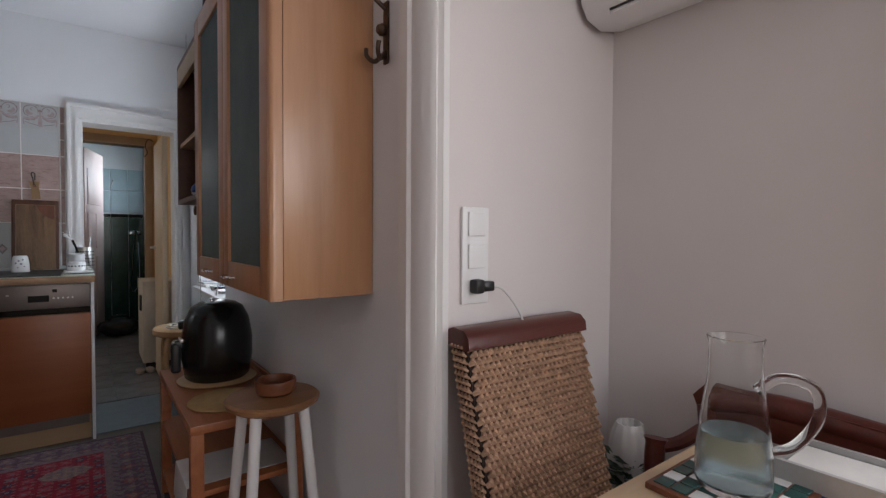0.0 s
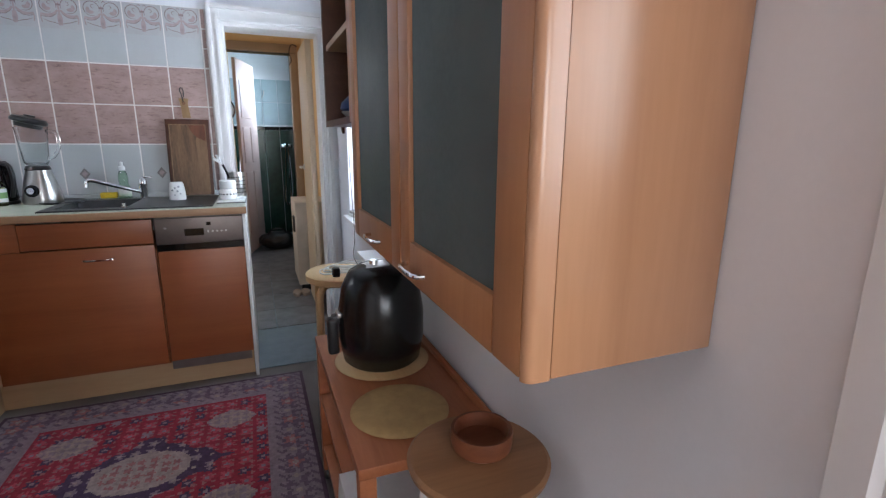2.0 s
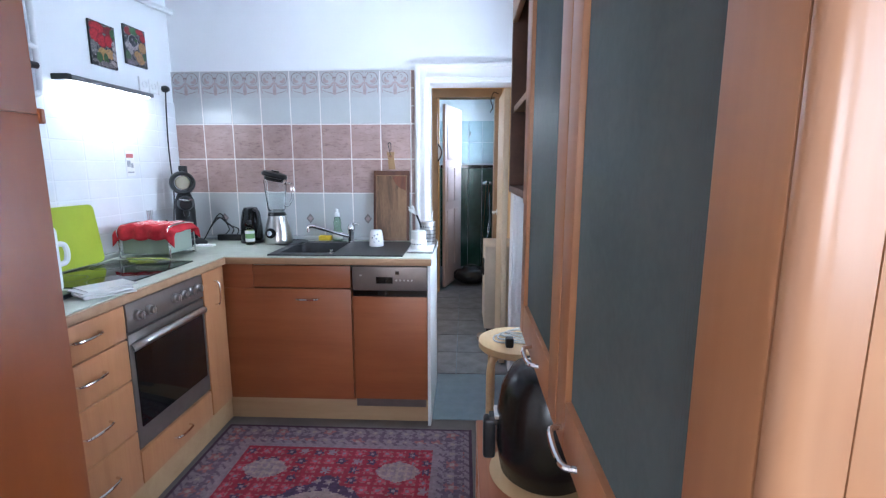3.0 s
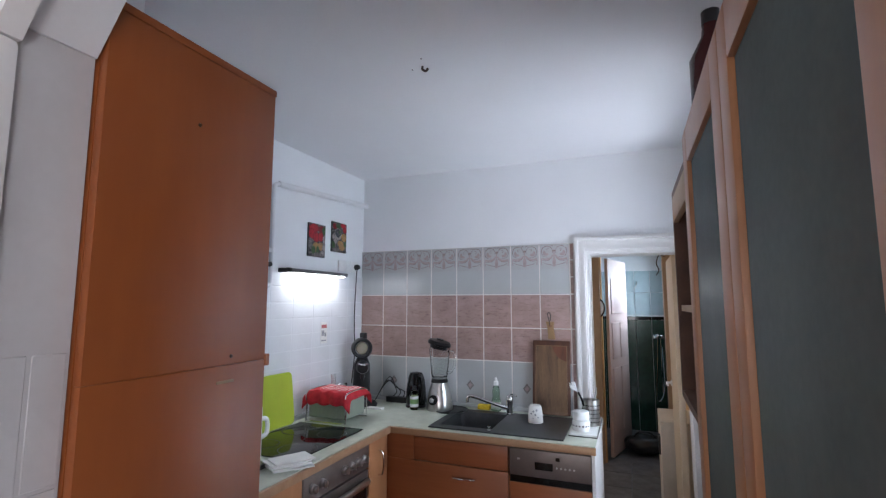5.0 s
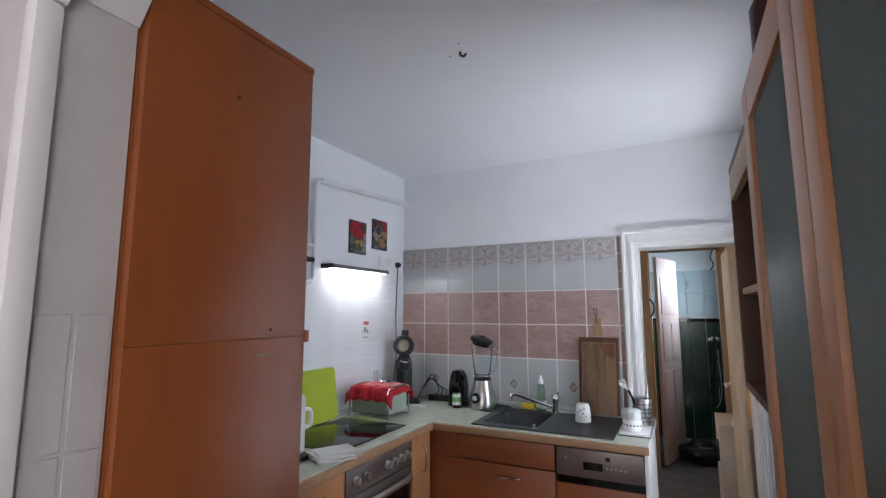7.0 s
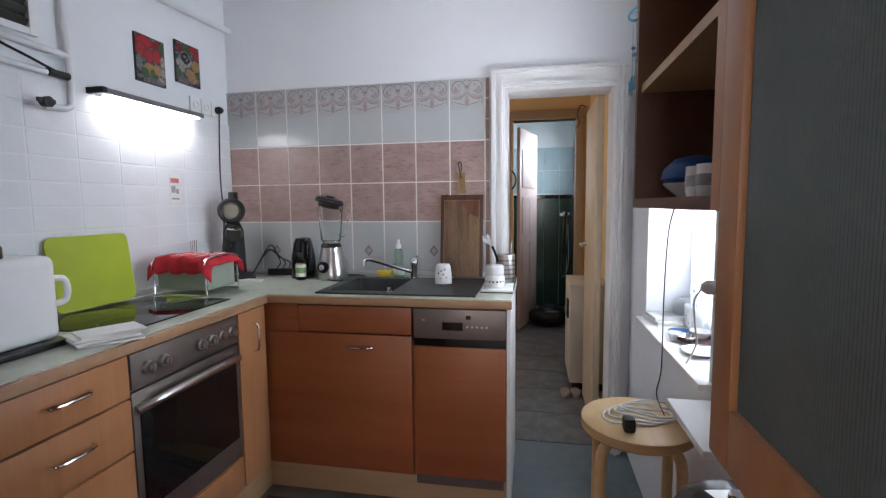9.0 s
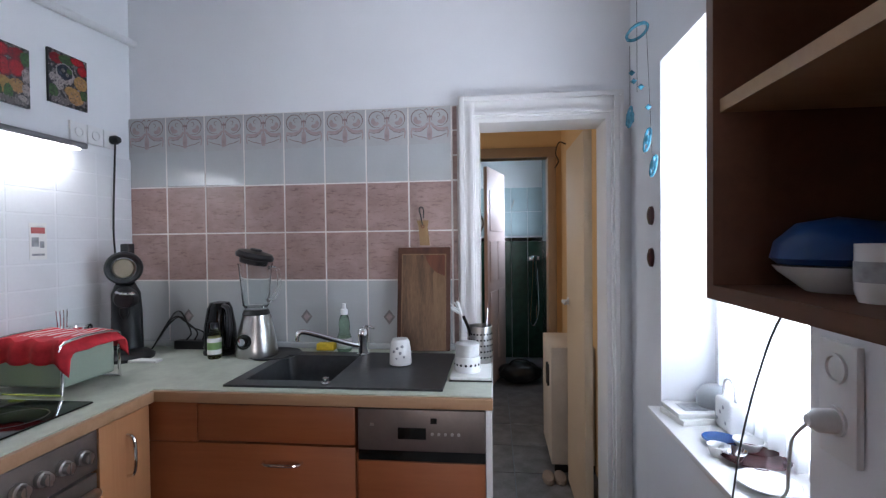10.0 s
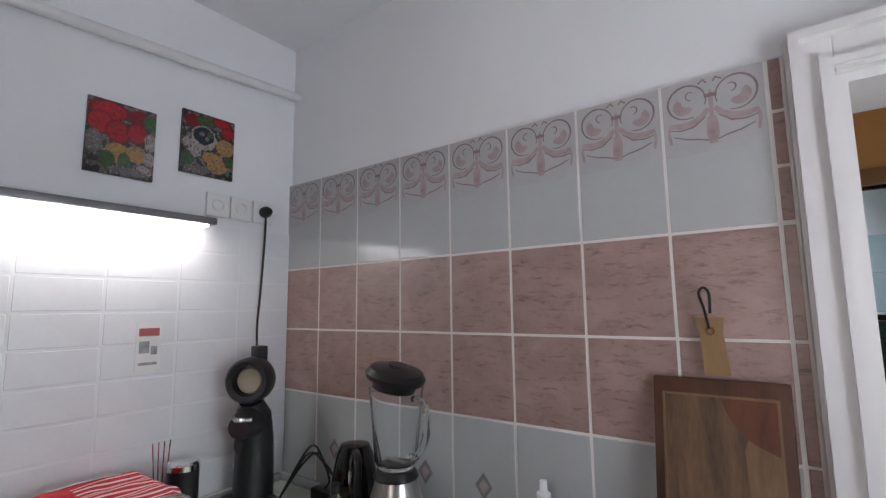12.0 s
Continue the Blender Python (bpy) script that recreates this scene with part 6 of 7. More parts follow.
bmesh.ops.create_icosphere(bm, subdivisions=4, radius=1)
for v_ in bm.verts:
    s_ = 1 + 0.12 * noise.noise(v_.co * 2.2)
    v_.co = Vector((v_.co.x * 0.22 * s_ + 0.44, v_.co.y * 0.16 * s_ + 7.0, max(0.002, v_.co.z * 0.11 * s_ + 0.1)))
part("body", bm, BLACK, bg)
part("strap", tube(bmesh.new(), bend((0.32, 6.97, 0.17), (0.38, 6.93, 0.24), (0.5, 6.93, 0.24), (0.56, 6.97, 0.16)), 0.01, 8), BLACK, bg)
sw = thing("shower_set", (0.86, 7.6, 1.0), "chrome shower hose and mixer on dark green tiles", "shower")
part("mixer", box(bmesh.new(), 0.60, 0.75, 7.92, 7.98, 1.2, 1.26, r=0.02, seg=3), CHROME, sw)
part("rail", tube(bmesh.new(), [(0.70, 8.0, 0.5), (0.70, 8.0, 1.25)], 0.01, 8), CHROME, sw)
part("hose", tube(bmesh.new(), bend((0.66, 7.93, 1.2), (0.64, 7.92, 0.8), (0.62, 7.92, 0.5), (0.66, 7.92, 0.42), (0.72, 7.92, 0.6), (0.71, 7.93, 1.1)), 0.009, 8), CHROME, sw)
part("shower_head", lathe(bmesh.new(), [(0, 0), (0.035, 0.0), (0.04, 0.01), (0.012, 0.04), (0, 0.045)], m=Matrix.Translation((0.66, 7.9, 1.24)) @ Matrix.Rotation(radians(60), 4, "X"), seg=18), CHROME, sw)
rh = thing("wall_hook", (0.43, 8.04, 1.9), "small metal hook on the pale bathroom wall", "hook")
part("hook", tube(bmesh.new(), bend((0.43, 8.03, 1.96), (0.43, 8.0, 1.93), (0.41, 7.99, 1.88), (0.40, 7.99, 1.86), n=5), 0.007), STEEL, rh)
w3 = tagged(thing("window_3", (0.86, 7.3, 1.69), "small bright bathroom window", "window"), kind="structure")
bm = B(0.84, 0.88, 7.05, 7.1, 1.69, 2.3)
box(bm, 0.84, 0.88, 7.55, 7.6, 1.69, 2.3)
box(bm, 0.84, 0.88, 7.1, 7.55, 1.69, 1.74)
box(bm, 0.84, 0.88, 7.1, 7.55, 2.25, 2.3)
part("window_frame", bm, GLOSS, w3)
p = part("pane", B(0.858, 0.862, 7.1, 7.55, 1.74, 2.25), PANE, w3)
p.visible_shadow = False

# ---------------------------------------------------------------- dining corner
ac = thing("air_conditioner", (1.4, 0.5, 1.83), "white wall-mounted air conditioner with a louvre slot", "air conditioner")
bm = bmesh.new()
prof = [(DX1 - 0.002, 1.86), (DX1 - 0.10, 1.835), (DX1 - 0.165, 1.85), (DX1 - 0.195, 1.89), (DX1 - 0.21, 1.97), (DX1 - 0.20, 2.10), (DX1 - 0.17, 2.125), (DX1 - 0.002, 2.13)]
prism(bm, prof, "y", 0.12, 0.985)
bmesh.ops.bevel(bm, geom=[e for e in bm.edges if abs(e.verts[0].co.y - e.verts[1].co.y) < 0.001], offset=0.015, segments=3, profile=0.5, affect="EDGES")
part("case", bm, WHITEP, ac)
bm = box(bmesh.new(), -0.035, 0.035, -0.36, 0.36, -0.004, 0.004, r=0.003)
bm.transform(Matrix.Translation((DX1 - 0.135, 0.54, 1.838)) @ Matrix.Rotation(radians(14), 4, "Y"))
part("louvre", bm, WHITEP, ac)
part("slot", B(DX1 - 0.1715, DX1 - 0.166, 0.2, 0.9, 1.853, 1.861), BLACK, ac, "dark air slot")
part("slot", B(DX1 - 0.102, DX1 - 0.095, 0.2, 0.9, 1.832, 1.838), BLACK, ac)
part("sensor", B(DX1 - 0.192, DX1 - 0.186, 0.66, 0.70, 1.872, 1.878, r=0.002), CHAR, ac)

ls = thing("light_switches", (0.9, YD, 1.15), "column of two white switches and a socket", "switch")
part("frame_plate", B(0.872, 0.958, YD - 0.012, YD - 0.0025, 1.045, 1.285, r=0.004), WHITEP, ls)
for z in (1.245, 1.165):
    part("rocker", B(0.888, 0.942, YD - 0.018, YD - 0.012, z - 0.032, z + 0.028, r=0.003), WHITEP, ls)
part("plug", B(0.893, 0.921, YD - 0.042, YD - 0.012, 1.072, 1.108, r=0.008), BLACK, ls, "black plug adaptor")
part("plug_body", B(0.919, 0.955, YD - 0.04, YD - 0.018, 1.076, 1.102, r=0.006), BLACK, ls)
part("cord", tube(bmesh.new(), bend((0.95, YD - 0.03, 1.088), (0.985, YD - 0.038, 1.078), (1.03, YD - 0.05, 1.02), (1.05, YD - 0.06, 0.96), (1.055, YD - 0.085, 0.9)), 0.003, 6), CORDW, ls, "grey hanging cord")
ck = thing("coat_hook", (XR, 1.18, 1.7), "dark bronze double coat hook on the wall end", "hook")
bm = B(XR - 0.008, XR - 0.001, 1.172, 1.195, 1.66, 1.82, r=0.003)
tube(bm, bend((XR - 0.006, 1.184, 1.80), (XR - 0.05, 1.184, 1.83), (XR - 0.075, 1.184, 1.88), (XR - 0.08, 1.184, 1.92), n=5), 0.006)
tube(bm, bend((XR - 0.006, 1.184, 1.69), (XR - 0.03, 1.17, 1.665), (XR - 0.045, 1.155, 1.68), (XR - 0.045, 1.15, 1.70), n=5), 0.006)
tube(bm, bend((XR - 0.006, 1.184, 1.69), (XR - 0.03, 1.198, 1.665), (XR - 0.045, 1.213, 1.68), (XR - 0.045, 1.218, 1.70), n=5), 0.006)
lathe(bm, [(0, 0), (0.014, 0.004), (0.016, 0.012), (0.01, 0.022), (0, 0.024)], m=Matrix.Translation((XR - 0.008, 1.184, 1.745)) @ Matrix.Rotation(radians(-90), 4, "Y"), seg=14)
part("hook", bm, BRASS, ck)


def rattan_chair():
    t = thing("rattan_chair", (1.0, 0.8, 0), "high-backed woven chair with a mahogany top rail", "chair")
    top, bot = Vector((0, 0.925, 0.965)), Vector((0, 0.79, 0.45))
    xa, xb = 0.832, 1.246

    def at(u, s, out=0.0):
        """A place on the back: u across, s down from the rail, out towards the room."""
        p = top.lerp(bot, s)
        w = 1.0 - 0.03 * s
        return Vector((xa - 0.005 * s + (xb - xa) * u, p.y - out * 0.926, p.z - out * 0.378 * -1 * 0))
    # added block behind the strands, coloured as the shade between them
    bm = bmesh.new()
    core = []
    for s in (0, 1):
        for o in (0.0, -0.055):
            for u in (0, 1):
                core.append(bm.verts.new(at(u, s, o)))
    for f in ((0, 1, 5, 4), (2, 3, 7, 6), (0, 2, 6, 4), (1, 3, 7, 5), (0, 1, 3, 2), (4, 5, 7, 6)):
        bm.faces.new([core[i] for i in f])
    part("gap_shade_core", bm, WICKD, t, "added core, darkened as the shade between the strands")
    # twisted strands, one row after another
    bm = bmesh.new()
    rows, per = 33, 25
    for r in range(rows):
        s0 = (r + 0.5) / rows
        for i in range(per):
            u0 = (i + (0.5 if r % 2 else 0.0)) / per
            if u0 + 0.8 / per > 1.0:
                continue
            a, b = at(u0, s0 + 0.42 / rows, 0.0), at(u0 + 0.45 / per, s0, 0.009)
            c = at(u0 + 0.95 / per, s0 - 0.42 / rows, 0.0)
            tube(bm, [a, b, c], [0.0050, 0.0084, 0.0050], 6)
        for o in range(4):
            a, b, c = at(0, s0 + 0.3 / rows, -0.004 - o * 0.013), at(-0.014, s0, -0.010 - o * 0.013), at(0, s0 - 0.3 / rows, -0.016 - o * 0.013)
            tube(bm, [a, b, c], [0.003, 0.005, 0.003], 5)
    tagged(part("weave", bm, WICK, t, "thick woven water hyacinth strands"), kind="stuff")
    bm = bmesh.new()
    prism(bm, [(0.905, 0.955), (0.915, 0.95), (0.985, 0.957), (0.99, 0.97), (0.985, 0.992), (0.965, 1.0), (0.925, 0.996), (0.908, 0.98)], "x", xa - 0.006, xb + 0.004)
    part("top_rail", bm, MAHOG, t, "polished mahogany top rail")
    part("seat", B(xa, xb, 0.34, 0.74, 0.38, 0.45, r=0.02, seg=3), WICK, t, "woven seat")
    for x in (xa + 0.03, xb - 0.03):
        for y in (0.37, 0.71):
            part("leg", B(x - 0.018, x + 0.018, y - 0.018, y + 0.018, 0, 0.38, r=0.004), MAHOG, t)


rattan_chair()


def bench():
    t = thing("corner_bench", (1.4, 0.3, 0), "dark mahogany bench with a curved back rail", "bench")
    bm = bmesh.new()
    pts = bend((1.43, 0.66, 0.79), (1.435, 0.5, 0.815), (1.44, 0.2, 0.80), (1.44, -0.4, 0.80), (1.44, -0.9, 0.80), n=6)
    tube(bm, pts, 0.03, 10)
    prism(bm, [(0.665, 0.74), (0.69, 0.80), (0.66, 0.835), (0.5, 0.835), (0.2, 0.82), (-0.9, 0.82), (-0.9, 0.70), (0.15, 0.70), (0.45, 0.735)], "x", 1.415, 1.45)
    part("back_rail", bm, MAHOG, t)
    part("post", tube(bmesh.new(), bend((1.43, 0.62, 0.02), (1.43, 0.63, 0.45), (1.43, 0.66, 0.78)), 0.025, 10), MAHOG, t)
    bm = bmesh.new()
    tube(bm, bend((1.30, 0.70, 0.0), (1.30, 0.72, 0.4), (1.31, 0.735, 0.6), (1.325, 0.74, 0.69), n=6), [0.025] * 18 + [0.03], 10)
    part("arm_post", bm, MAHOG, t)
    part("arm", tube(bmesh.new(), bend((1.325, 0.74, 0.665), (1.37, 0.70, 0.68), (1.42, 0.66, 0.72), n=5), 0.018, 8), MAHOG, t)
    part("seat", B(1.12, 1.44, -0.9, 0.70, 0.40, 0.44, r=0.008), MAHOG, t)
    part("cushion", B(1.12, 1.42, -0.88, 0.62, 0.441, 0.50, r=0.025, seg=3), mat("patterned_cushion", (0.42, 0.38, 0.34), 0.9, vary=0.5, scale=25), t, "grey patterned seat cushion")
    for y in (-0.85, 0.55):
        part("leg", B(1.13, 1.17, y, y + 0.04, 0, 0.40, r=0.004), MAHOG, t)


bench()


def table():
    t = thing("dining_table", (1.0, 0.1, 0), "pale wooden dining table", "table")
    part("tabletop", B(0.72, 1.30, -0.75, 0.535, 0.722, 0.75, r=0.005), TABLEW, t)
    part("apron", B(0.76, 1.26, -0.70, 0.49, 0.65, 0.721), TABLEW, t)
    for x in (0.78, 1.24):
        for y in (-0.68, 0.47):
            part("leg", B(x - 0.025, x + 0.025, y - 0.025, y + 0.025, 0, 0.65, r=0.005), TABLEW, t)
    z = 0.7505
    tr_ = thing("tile_trivet", (1.03, 0.395, z), "dark tile trivet with green and white pattern", "trivet")
    part("frame", B(0.92, 1.15, 0.29, 0.50, z, z + 0.012, r=0.003), BOWLW, tr_)
    cg, cw = mat("trivet_green", (0.03, 0.09, 0.08), 0.2), CERAM
    for i in range(6):
        for j in range(6):
            part("inlay", B(0.932 + i * 0.035, 0.964 + i * 0.035, 0.302 + j * 0.032, 0.331 + j * 0.032, z + 0.012, z + 0.0145, r=0.001, seg=1), cg if (i + j) % 3 else cw, tr_)
    zj = z + 0.015
    j = thing("glass_jug", (1.03, 0.395, zj), "clear glass jug with a little bluish water", "jug")
    prof = [(0, 0), (0.066, 0), (0.072, 0.012), (0.070, 0.06), (0.060, 0.14), (0.050, 0.2), (0.049, 0.255), (0.053, 0.27), (0.050, 0.271), (0.046, 0.255), (0.047, 0.2), (0.057, 0.14), (0.067, 0.06), (0.068, 0.014), (0.06, 0.008), (0, 0.008)]
    prof = [(r * 0.87, h) for r, h in prof]
    part("body", lathe(bmesh.new(), prof, at=(1.03, 0.395, zj), seg=40), CLEAR, j)
    part("water", lathe(bmesh.new(), [(r * 0.865, h) for r, h in ((0, 0.0085), (0.059, 0.0085), (0.0668, 0.015), (0.0658, 0.06), (0.0610, 0.1), (0, 0.1))], at=(1.03, 0.395, zj), seg=40), WATER, j, "bluish water")
    part("handle", tube(bmesh.new(), bend((1.062, 0.37, zj + 0.175), (1.10, 0.345, zj + 0.195), (1.15, 0.31, zj + 0.175), (1.155, 0.305, zj + 0.12), (1.12, 0.33, zj + 0.07), (1.085, 0.357, zj + 0.06), n=6), 0.010, 10), CLEAR, j, "clear glass handle")
    n_ = thing("napkin_box", (1.2, 0.28, z), "small box of white napkins with a blue edge", "napkin box")
    bm = B(1.13, 1.29, 0.19, 0.20, z, z + 0.05)
    box(bm, 1.13, 1.29, 0.36, 0.37, z, z + 0.05)
    box(bm, 1.13, 1.14, 0.20, 0.36, z, z + 0.05)
    box(bm, 1.28, 1.29, 0.20, 0.36, z, z + 0.05)
    box(bm, 1.14, 1.28, 0.20, 0.36, z, z + 0.006)
    part("box", bm, mat("silver_card", (0.5, 0.5, 0.5), 0.35, 0.3), n_)
    part("napkins", B(1.145, 1.275, 0.205, 0.355, z + 0.007, z + 0.04, r=0.004), PAPER, n_)
    part("blue_edge", B(1.127, 1.131, 0.188, 0.372, z + 0.002, z + 0.01), BLUEB, n_)


table()
for ob in [o for o in bpy.data.objects if o.parent is None and o.name in ("dining_table", "tile_trivet", "glass_jug", "napkin_box")]:
    ob.location += Vector((0.04, 0.06, 0))


def plant_corner():
    s = thing("side_table", (1.40, 0.84, 0), "small round dark side table in the corner", "side table")
    part("top", lathe(bmesh.new(), [(0, -0.02), (0.085, -0.02), (0.09, -0.01), (0.085, 0), (0, 0)], at=(1.395, 0.86, 0.44)), MAHOG, s)
    part("stem", tube(bmesh.new(), [(1.395, 0.86, 0.42), (1.395, 0.86, 0.02)], 0.02), MAHOG, s)
    part("foot", lathe(bmesh.new(), [(0, 0), (0.08, 0), (0.07, 0.02), (0, 0.03)], at=(1.395, 0.86, 0)), MAHOG, s)
    va = thing("ribbed_vase", (1.395, 0.86, 0.44), "white ribbed porcelain vase among dark green leaves", "vase")
    bm = bmesh.new()
    seg = 48
    rings = []
    for r, z in ((0.05, 0.0), (0.06, 0.06), (0.062, 0.13), (0.05, 0.2), (0.036, 0.235), (0.032, 0.235), (0.03, 0.2)):
        rings.append([bm.verts.new((1.395 + r * (1 + 0.05 * math.cos(12 * a + z * 20)) * math.cos(a), 0.86 + r * (1 + 0.05 * math.cos(12 * a + z * 20)) * math.sin(a), 0.4405 + z)) for a in (2 * math.pi * i / seg for i in range(seg))])
    for a, b in zip(rings, rings[1:]):
        for i in range(seg):
            bm.faces.new((a[i], a[(i + 1) % seg], b[(i + 1) % seg], b[i]))
    part("body", bm, CERAM, va)
    pl = thing("green_plant", (1.33, 0.80, 0.44), "dark green bushy plant around the vase", "plant")
    part("pot", lathe(bmesh.new(), [(0, 0), (0.03, 0), (0.036, 0.03), (0.03, 0.03), (0, 0.028)], at=(1.345, 0.81, 0.441)), BLACK, pl)
    random.seed(9)
    bm = bmesh.new()
    for k in range(230):
        a, h = random.uniform(0, 6.28), random.uniform(0.03, 0.15)
        rr = random.uniform(0.01, 0.085)
        p = Vector((1.335 + rr * math.cos(a), 0.805 + rr * math.sin(a), 0.45 + h))
        d = Vector((math.cos(a) + random.uniform(-0.5, 0.5), math.sin(a) + random.uniform(-0.5, 0.5), random.uniform(-0.2, 1.0))).normalized() * random.uniform(0.03, 0.055)
        sd_ = d.cross(Vector((0, 0, 1))).normalized() * 0.009
        v1, v2, v3, v4 = (bm.verts.new(q) for q in (p, p + d * 0.5 + sd_ + Vector((0, 0, 0.004)), p + d, p + d * 0.5 - sd_))
        bm.faces.new((v1, v2, v3))
        bm.faces.new((v1, v3, v4))
    tagged(part("leaves", bm, LEAF, pl), kind="stuff")


plant_corner()

# ---------------------------------------------------------------- tiles, last
def shared(name, bm, material):
    ob = finish(name, bm, material)
    me = ob.data
    bpy.data.objects.remove(ob)
    return me


def lay(me, name, at, parent):
    ob = new(name, me)
    ob.location = at
    ob.parent = parent
    ob.matrix_parent_inverse = parent.matrix_world.inverted()
    return ob


TW, GAP = 0.195, 0.0028
ZT, ZB, ZM, ZD = 2.062, 1.729, 1.507, 1.285


def plate(w, h, t=0.008, r=0.0016, axis="y"):
    bm = bmesh.new()
    if axis == "y":
        return box(bm, -w / 2 + GAP, w / 2 - GAP, -t, 0, -h / 2 + GAP, h / 2 - GAP, r=r, seg=1)
    return box(bm, 0, t, -w / 2 + GAP, w / 2 - GAP, -h / 2 + GAP, h / 2 - GAP, r=r, seg=1)


part("grout_bed", B(XL + 0.002, 0.03, YS - 0.0098, YS + 0.001, HC - 0.03, ZT), GROUT, WSINK, "pale grout between the tiles")
hi = ZT - ZB
me_top, me_pink, me_low = shared("tile", plate(TW, hi), GTILE), shared("tile", plate(TW, ZB - ZM), PTILE), shared("tile", plate(TW, ZD - (HC - 0.02)), GTILE)
me_st1, me_st2 = shared("tile", plate(0.026, 0.11), PTILE), shared("tile", plate(0.026, ZB - ZM), PTILE)


def scroll():
    """A plum scroll ornament: two spirals, leaves and a hanging garland."""
    bm = bmesh.new()

    def ribbon(pts, w, mi, lift=0.0):
        ps = [Vector((p[0], 0, p[1])) for p in pts]
        prev = None
        for i, p in enumerate(ps):
            d = (ps[min(i + 1, len(ps) - 1)] - ps[max(i - 1, 0)]).normalized()
            s = Vector((-d.z, 0, d.x)) * w * (0.45 + 0.55 * math.sin(math.pi * (i + 0.5) / len(ps)))
            a, b = bm.verts.new(p + s + Vector((0, -0.0088 - lift, 0))), bm.verts.new(p - s + Vector((0, -0.0088 - lift, 0)))
            if prev:
                f = bm.faces.new((prev[0], a, b, prev[1]))
                f.material_index = mi
            prev = (a, b)
    for sg in (-1, 1):
        def arc(cx, cz, r, a0, a1, k=14):
            return [(sg * (cx + r * math.cos(a0 + (a1 - a0) * i / k)), cz + r * math.sin(a0 + (a1 - a0) * i / k)) for i in range(k + 1)]
        ribbon(arc(0.046, 0.108, 0.037, 3.5, -1.9, 20), 0.0022, 0, 0.0004)
        ribbon(arc(0.05, 0.103, 0.014, -2.5, 0.8), 0.0105, 1, 0.0002)
        ribbon(arc(0.038, 0.12, 0.009, -1.6, 2.2), 0.0016, 0, 0.0005)
        ribbon([(sg * 0.006, 0.085), (sg * 0.02, 0.068), (sg * 0.04, 0.058), (sg * 0.06, 0.057), (sg * 0.082, 0.062)], 0.0075, 1, 0.0001)
        ribbon([(sg * 0.012, 0.068), (sg * 0.035, 0.05), (sg * 0.06, 0.047), (sg * 0.08, 0.052)], 0.0017, 0, 0.0004)
        ribbon([(sg * 0.08, 0.066), (sg * 0.084, 0.045), (sg * 0.08, 0.02)], 0.0035, 1, 0.0003)
        ribbon([(sg * 0.075, 0.036), (sg * 0.05, 0.026), (sg * 0.025, 0.021), (sg * 0.004, 0.014)], 0.0018, 0, 0.0004)
        ribbon([(sg * 0.022, 0.143), (sg * 0.012, 0.15), (sg * 0.006, 0.142)], 0.0024, 0)
    ribbon([(-0.012, 0.112), (0, 0.114), (0.012, 0.112)], 0.005, 0, 0.0006)
    ribbon([(0, 0.125), (0, 0.1), (0, 0.08), (0, 0.06)], 0.0045, 1, 0.0004)
    ribbon([(0, 0.066), (0, 0.045), (0, 0.028), (0, 0.008)], 0.012, 1, 0.0005)
    g = [bm.verts.new((x, -0.0084, z)) for x, z in ((-0.095, -0.0), (0.095, -0.0), (0.095, 0.164), (-0.095, 0.164))]
    return bm


me_scroll = shared("scroll", scroll(), [DECO1, DECO2])
me_band = shared("band", box(bmesh.new(), -TW / 2 + 0.003, TW / 2 - 0.003, -0.0084, -0.0075, 0.0, hi / 2 - 0.003), DECO3)
bm = bmesh.new()
prism(bm, [(0, -0.034), (0.027, 0), (0, 0.034), (-0.027, 0)], "y", -0.0086, -0.006)
me_dia = shared("diamond", bm, DIAM)
bm = bmesh.new()
prism(bm, [(0, -0.02), (0.015, 0), (0, 0.02), (-0.015, 0)], "y", -0.0092, -0.006)
me_dia2 = shared("diamond_core", bm, DECO2)
for i in range(8):
    xc = -TW * (i + 0.5)
    if xc - TW / 2 < XL - 0.02:
        xc += 0.0
    t = lay(me_top, "tile", (xc, YS - 0.003, (ZT + ZB) / 2), WSINK)
    for me, nm in ((me_band, "decor_ground"), (me_scroll, "scroll")):
        o = new(nm, me)
        o.parent = t
        if me is me_scroll:
            o.location = (0, 0, 0.008)
    lay(me_pink, "tile", (xc, YS - 0.003, (ZB + ZM) / 2), WSINK)
    lay(me_pink, "tile", (xc, YS - 0.003, (ZM + ZD) / 2), WSINK)
    t = lay(me_low, "tile", (xc, YS - 0.003, (ZD + HC - 0.02) / 2), WSINK)
    if i in (1, 3, 4, 6):
        for me, nm in ((me_dia, "diamond_inlay"), (me_dia2, "diamond_core")):
            o = new(nm, me)
            o.parent = t
            o.location = (0.0, 0, -0.003)
for z0 in (ZT - 0.055, ZT - 0.165, ZT - 0.275):
    lay(me_st1, "tile", (0.0145, YS - 0.003, z0), WSINK)
for z0 in ((ZB + ZM) / 2, (ZM + ZD) / 2, ZD - 0.11, ZD - 0.332 + 0.05):
    lay(me_st2, "tile", (0.0145, YS - 0.003, z0), WSINK)

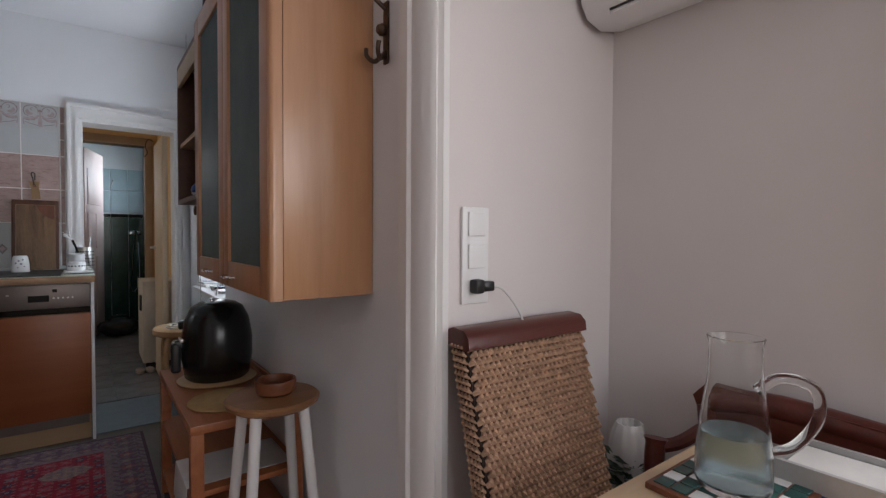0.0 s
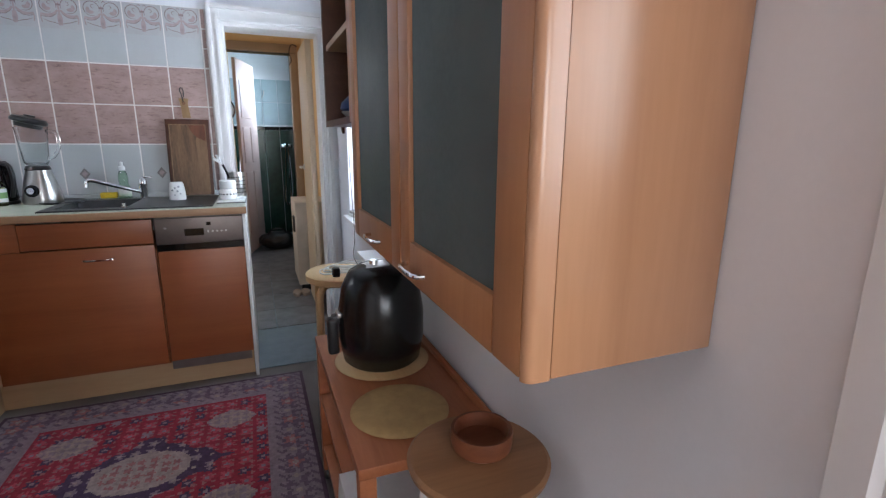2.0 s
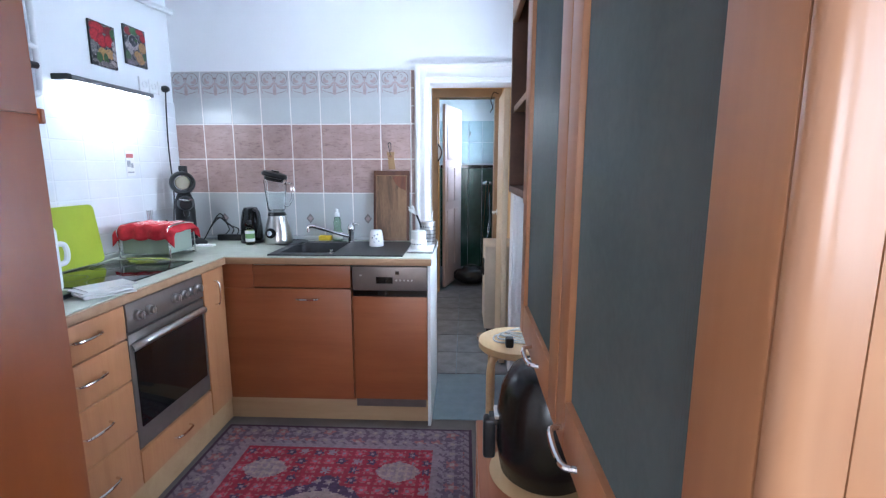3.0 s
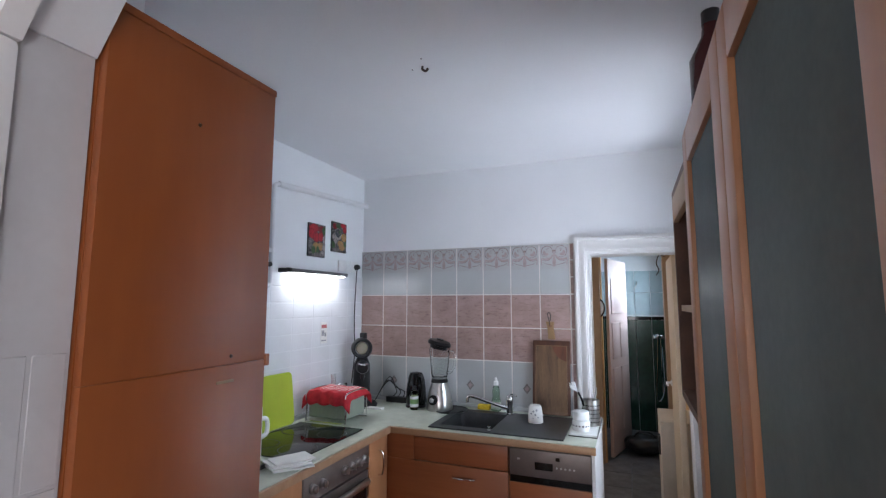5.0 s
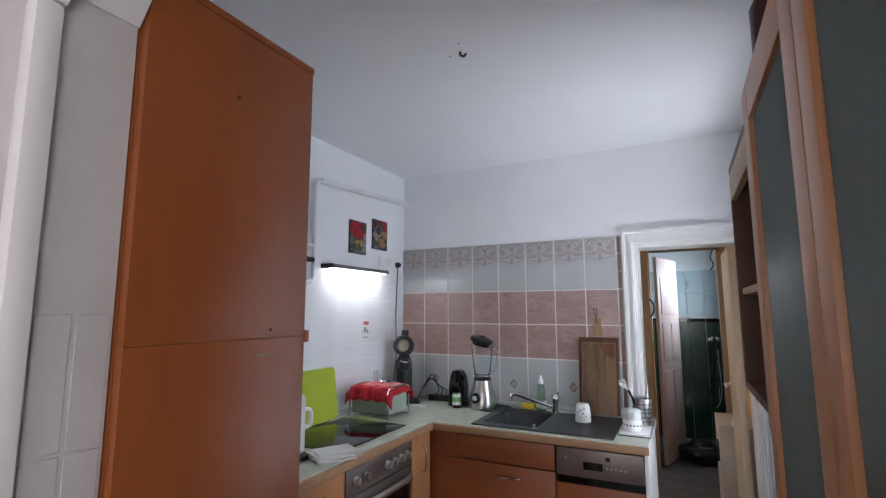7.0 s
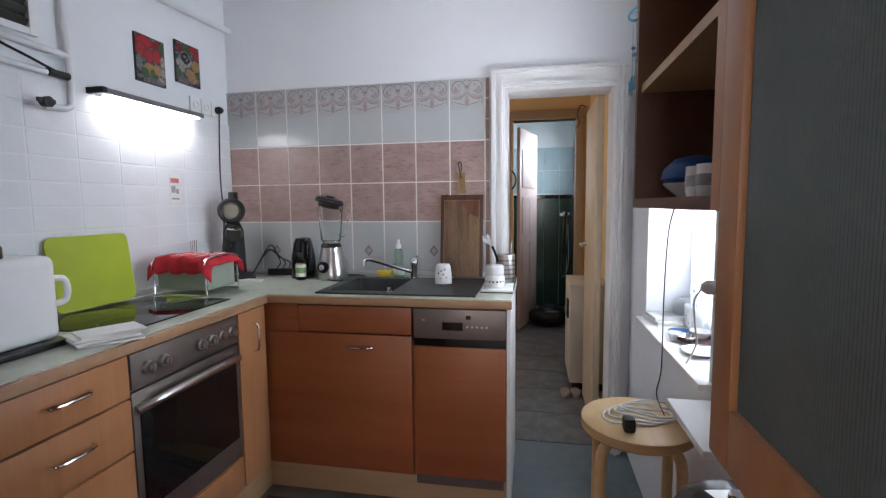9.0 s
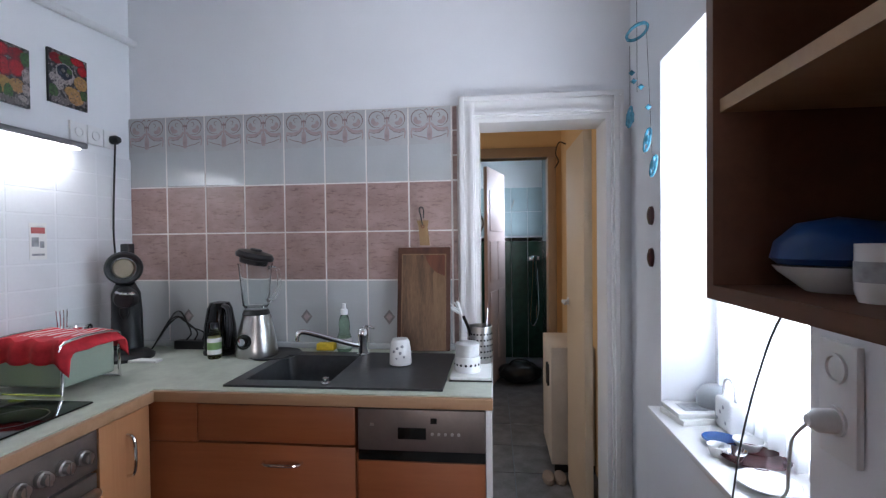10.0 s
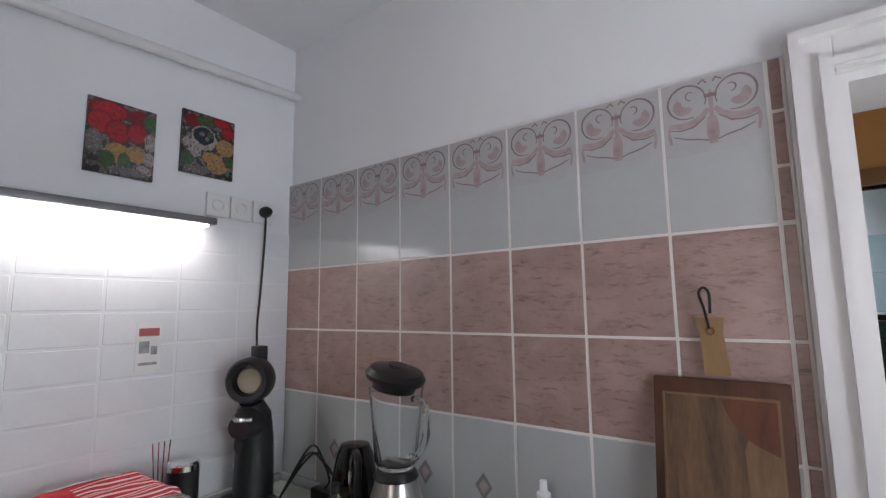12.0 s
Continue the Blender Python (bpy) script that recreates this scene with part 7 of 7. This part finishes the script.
# painted white tiles on the left wall
WL = bpy.data.objects["wall_left"]
part("grout_bed", B(XL - 0.001, XL + 0.0068, 2.0, YS - 0.012, HC - 0.03, 1.865), WALL, WL, "white painted joints")
me_w = shared("tile", plate(0.2, 0.0957, 0.007, 0.002, "x"), WTILE)
for r in range(9):
    for c in range(11):
        yy = YS - 0.012 - 0.1 - c * 0.2
        if yy > 2.0:
            lay(me_w, "tile", (XL + 0.0005, yy, 1.865 - 0.0479 - r * 0.0957), WL)
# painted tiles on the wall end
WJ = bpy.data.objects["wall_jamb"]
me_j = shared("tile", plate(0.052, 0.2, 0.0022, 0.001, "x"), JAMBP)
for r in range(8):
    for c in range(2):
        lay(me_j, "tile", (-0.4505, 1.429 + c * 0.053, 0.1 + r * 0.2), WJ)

# hall floor tiles and bathroom tiles
FH = bpy.data.objects["floor_hall"]
me_f = shared("tile", box(bmesh.new(), -0.197, 0.197, -0.197, 0.197, -0.008, 0.0, r=0.001, seg=1), MARBLE)
for i in range(6):
    for j in range(6):
        ob = lay(me_f, "tile", (-1.1 + i * 0.4, 4.45 + j * 0.4, 0.004), FH)
        ob.rotation_euler = (0, 0, radians(90 * ((i * 3 + j * 5) % 4)))
me_g, me_b = shared("tile", plate(0.2, 0.3), GREEN), shared("tile", plate(0.2, 0.3), BLUET)
me_k = shared("tile", plate(0.2, 0.05), BLACKG)
for i in range(8):
    for j in range(8):
        z = 0.15 + j * 0.3
        if j < 5:
            lay(me_g, "tile", (-0.5 + i * 0.2, 8.047, z * 0.96), WB)
        elif j < 7:
            lay(me_b, "tile", (-0.5 + i * 0.2, 8.047, z + 0.01), WB)
    lay(me_k, "tile", (-0.5 + i * 0.2, 8.046, 1.468), WB)
# green tiles on the bathroom's right wall
me_gx = shared("tile", box(bmesh.new(), -0.008, 0, -0.098, 0.098, -0.148, 0.148, r=0.0016, seg=1), GREEN)
for i in range(6):
    for j in range(5):
        lay(me_gx, "tile", (0.779, 6.9 + i * 0.2, 0.144 + j * 0.288), WBR)
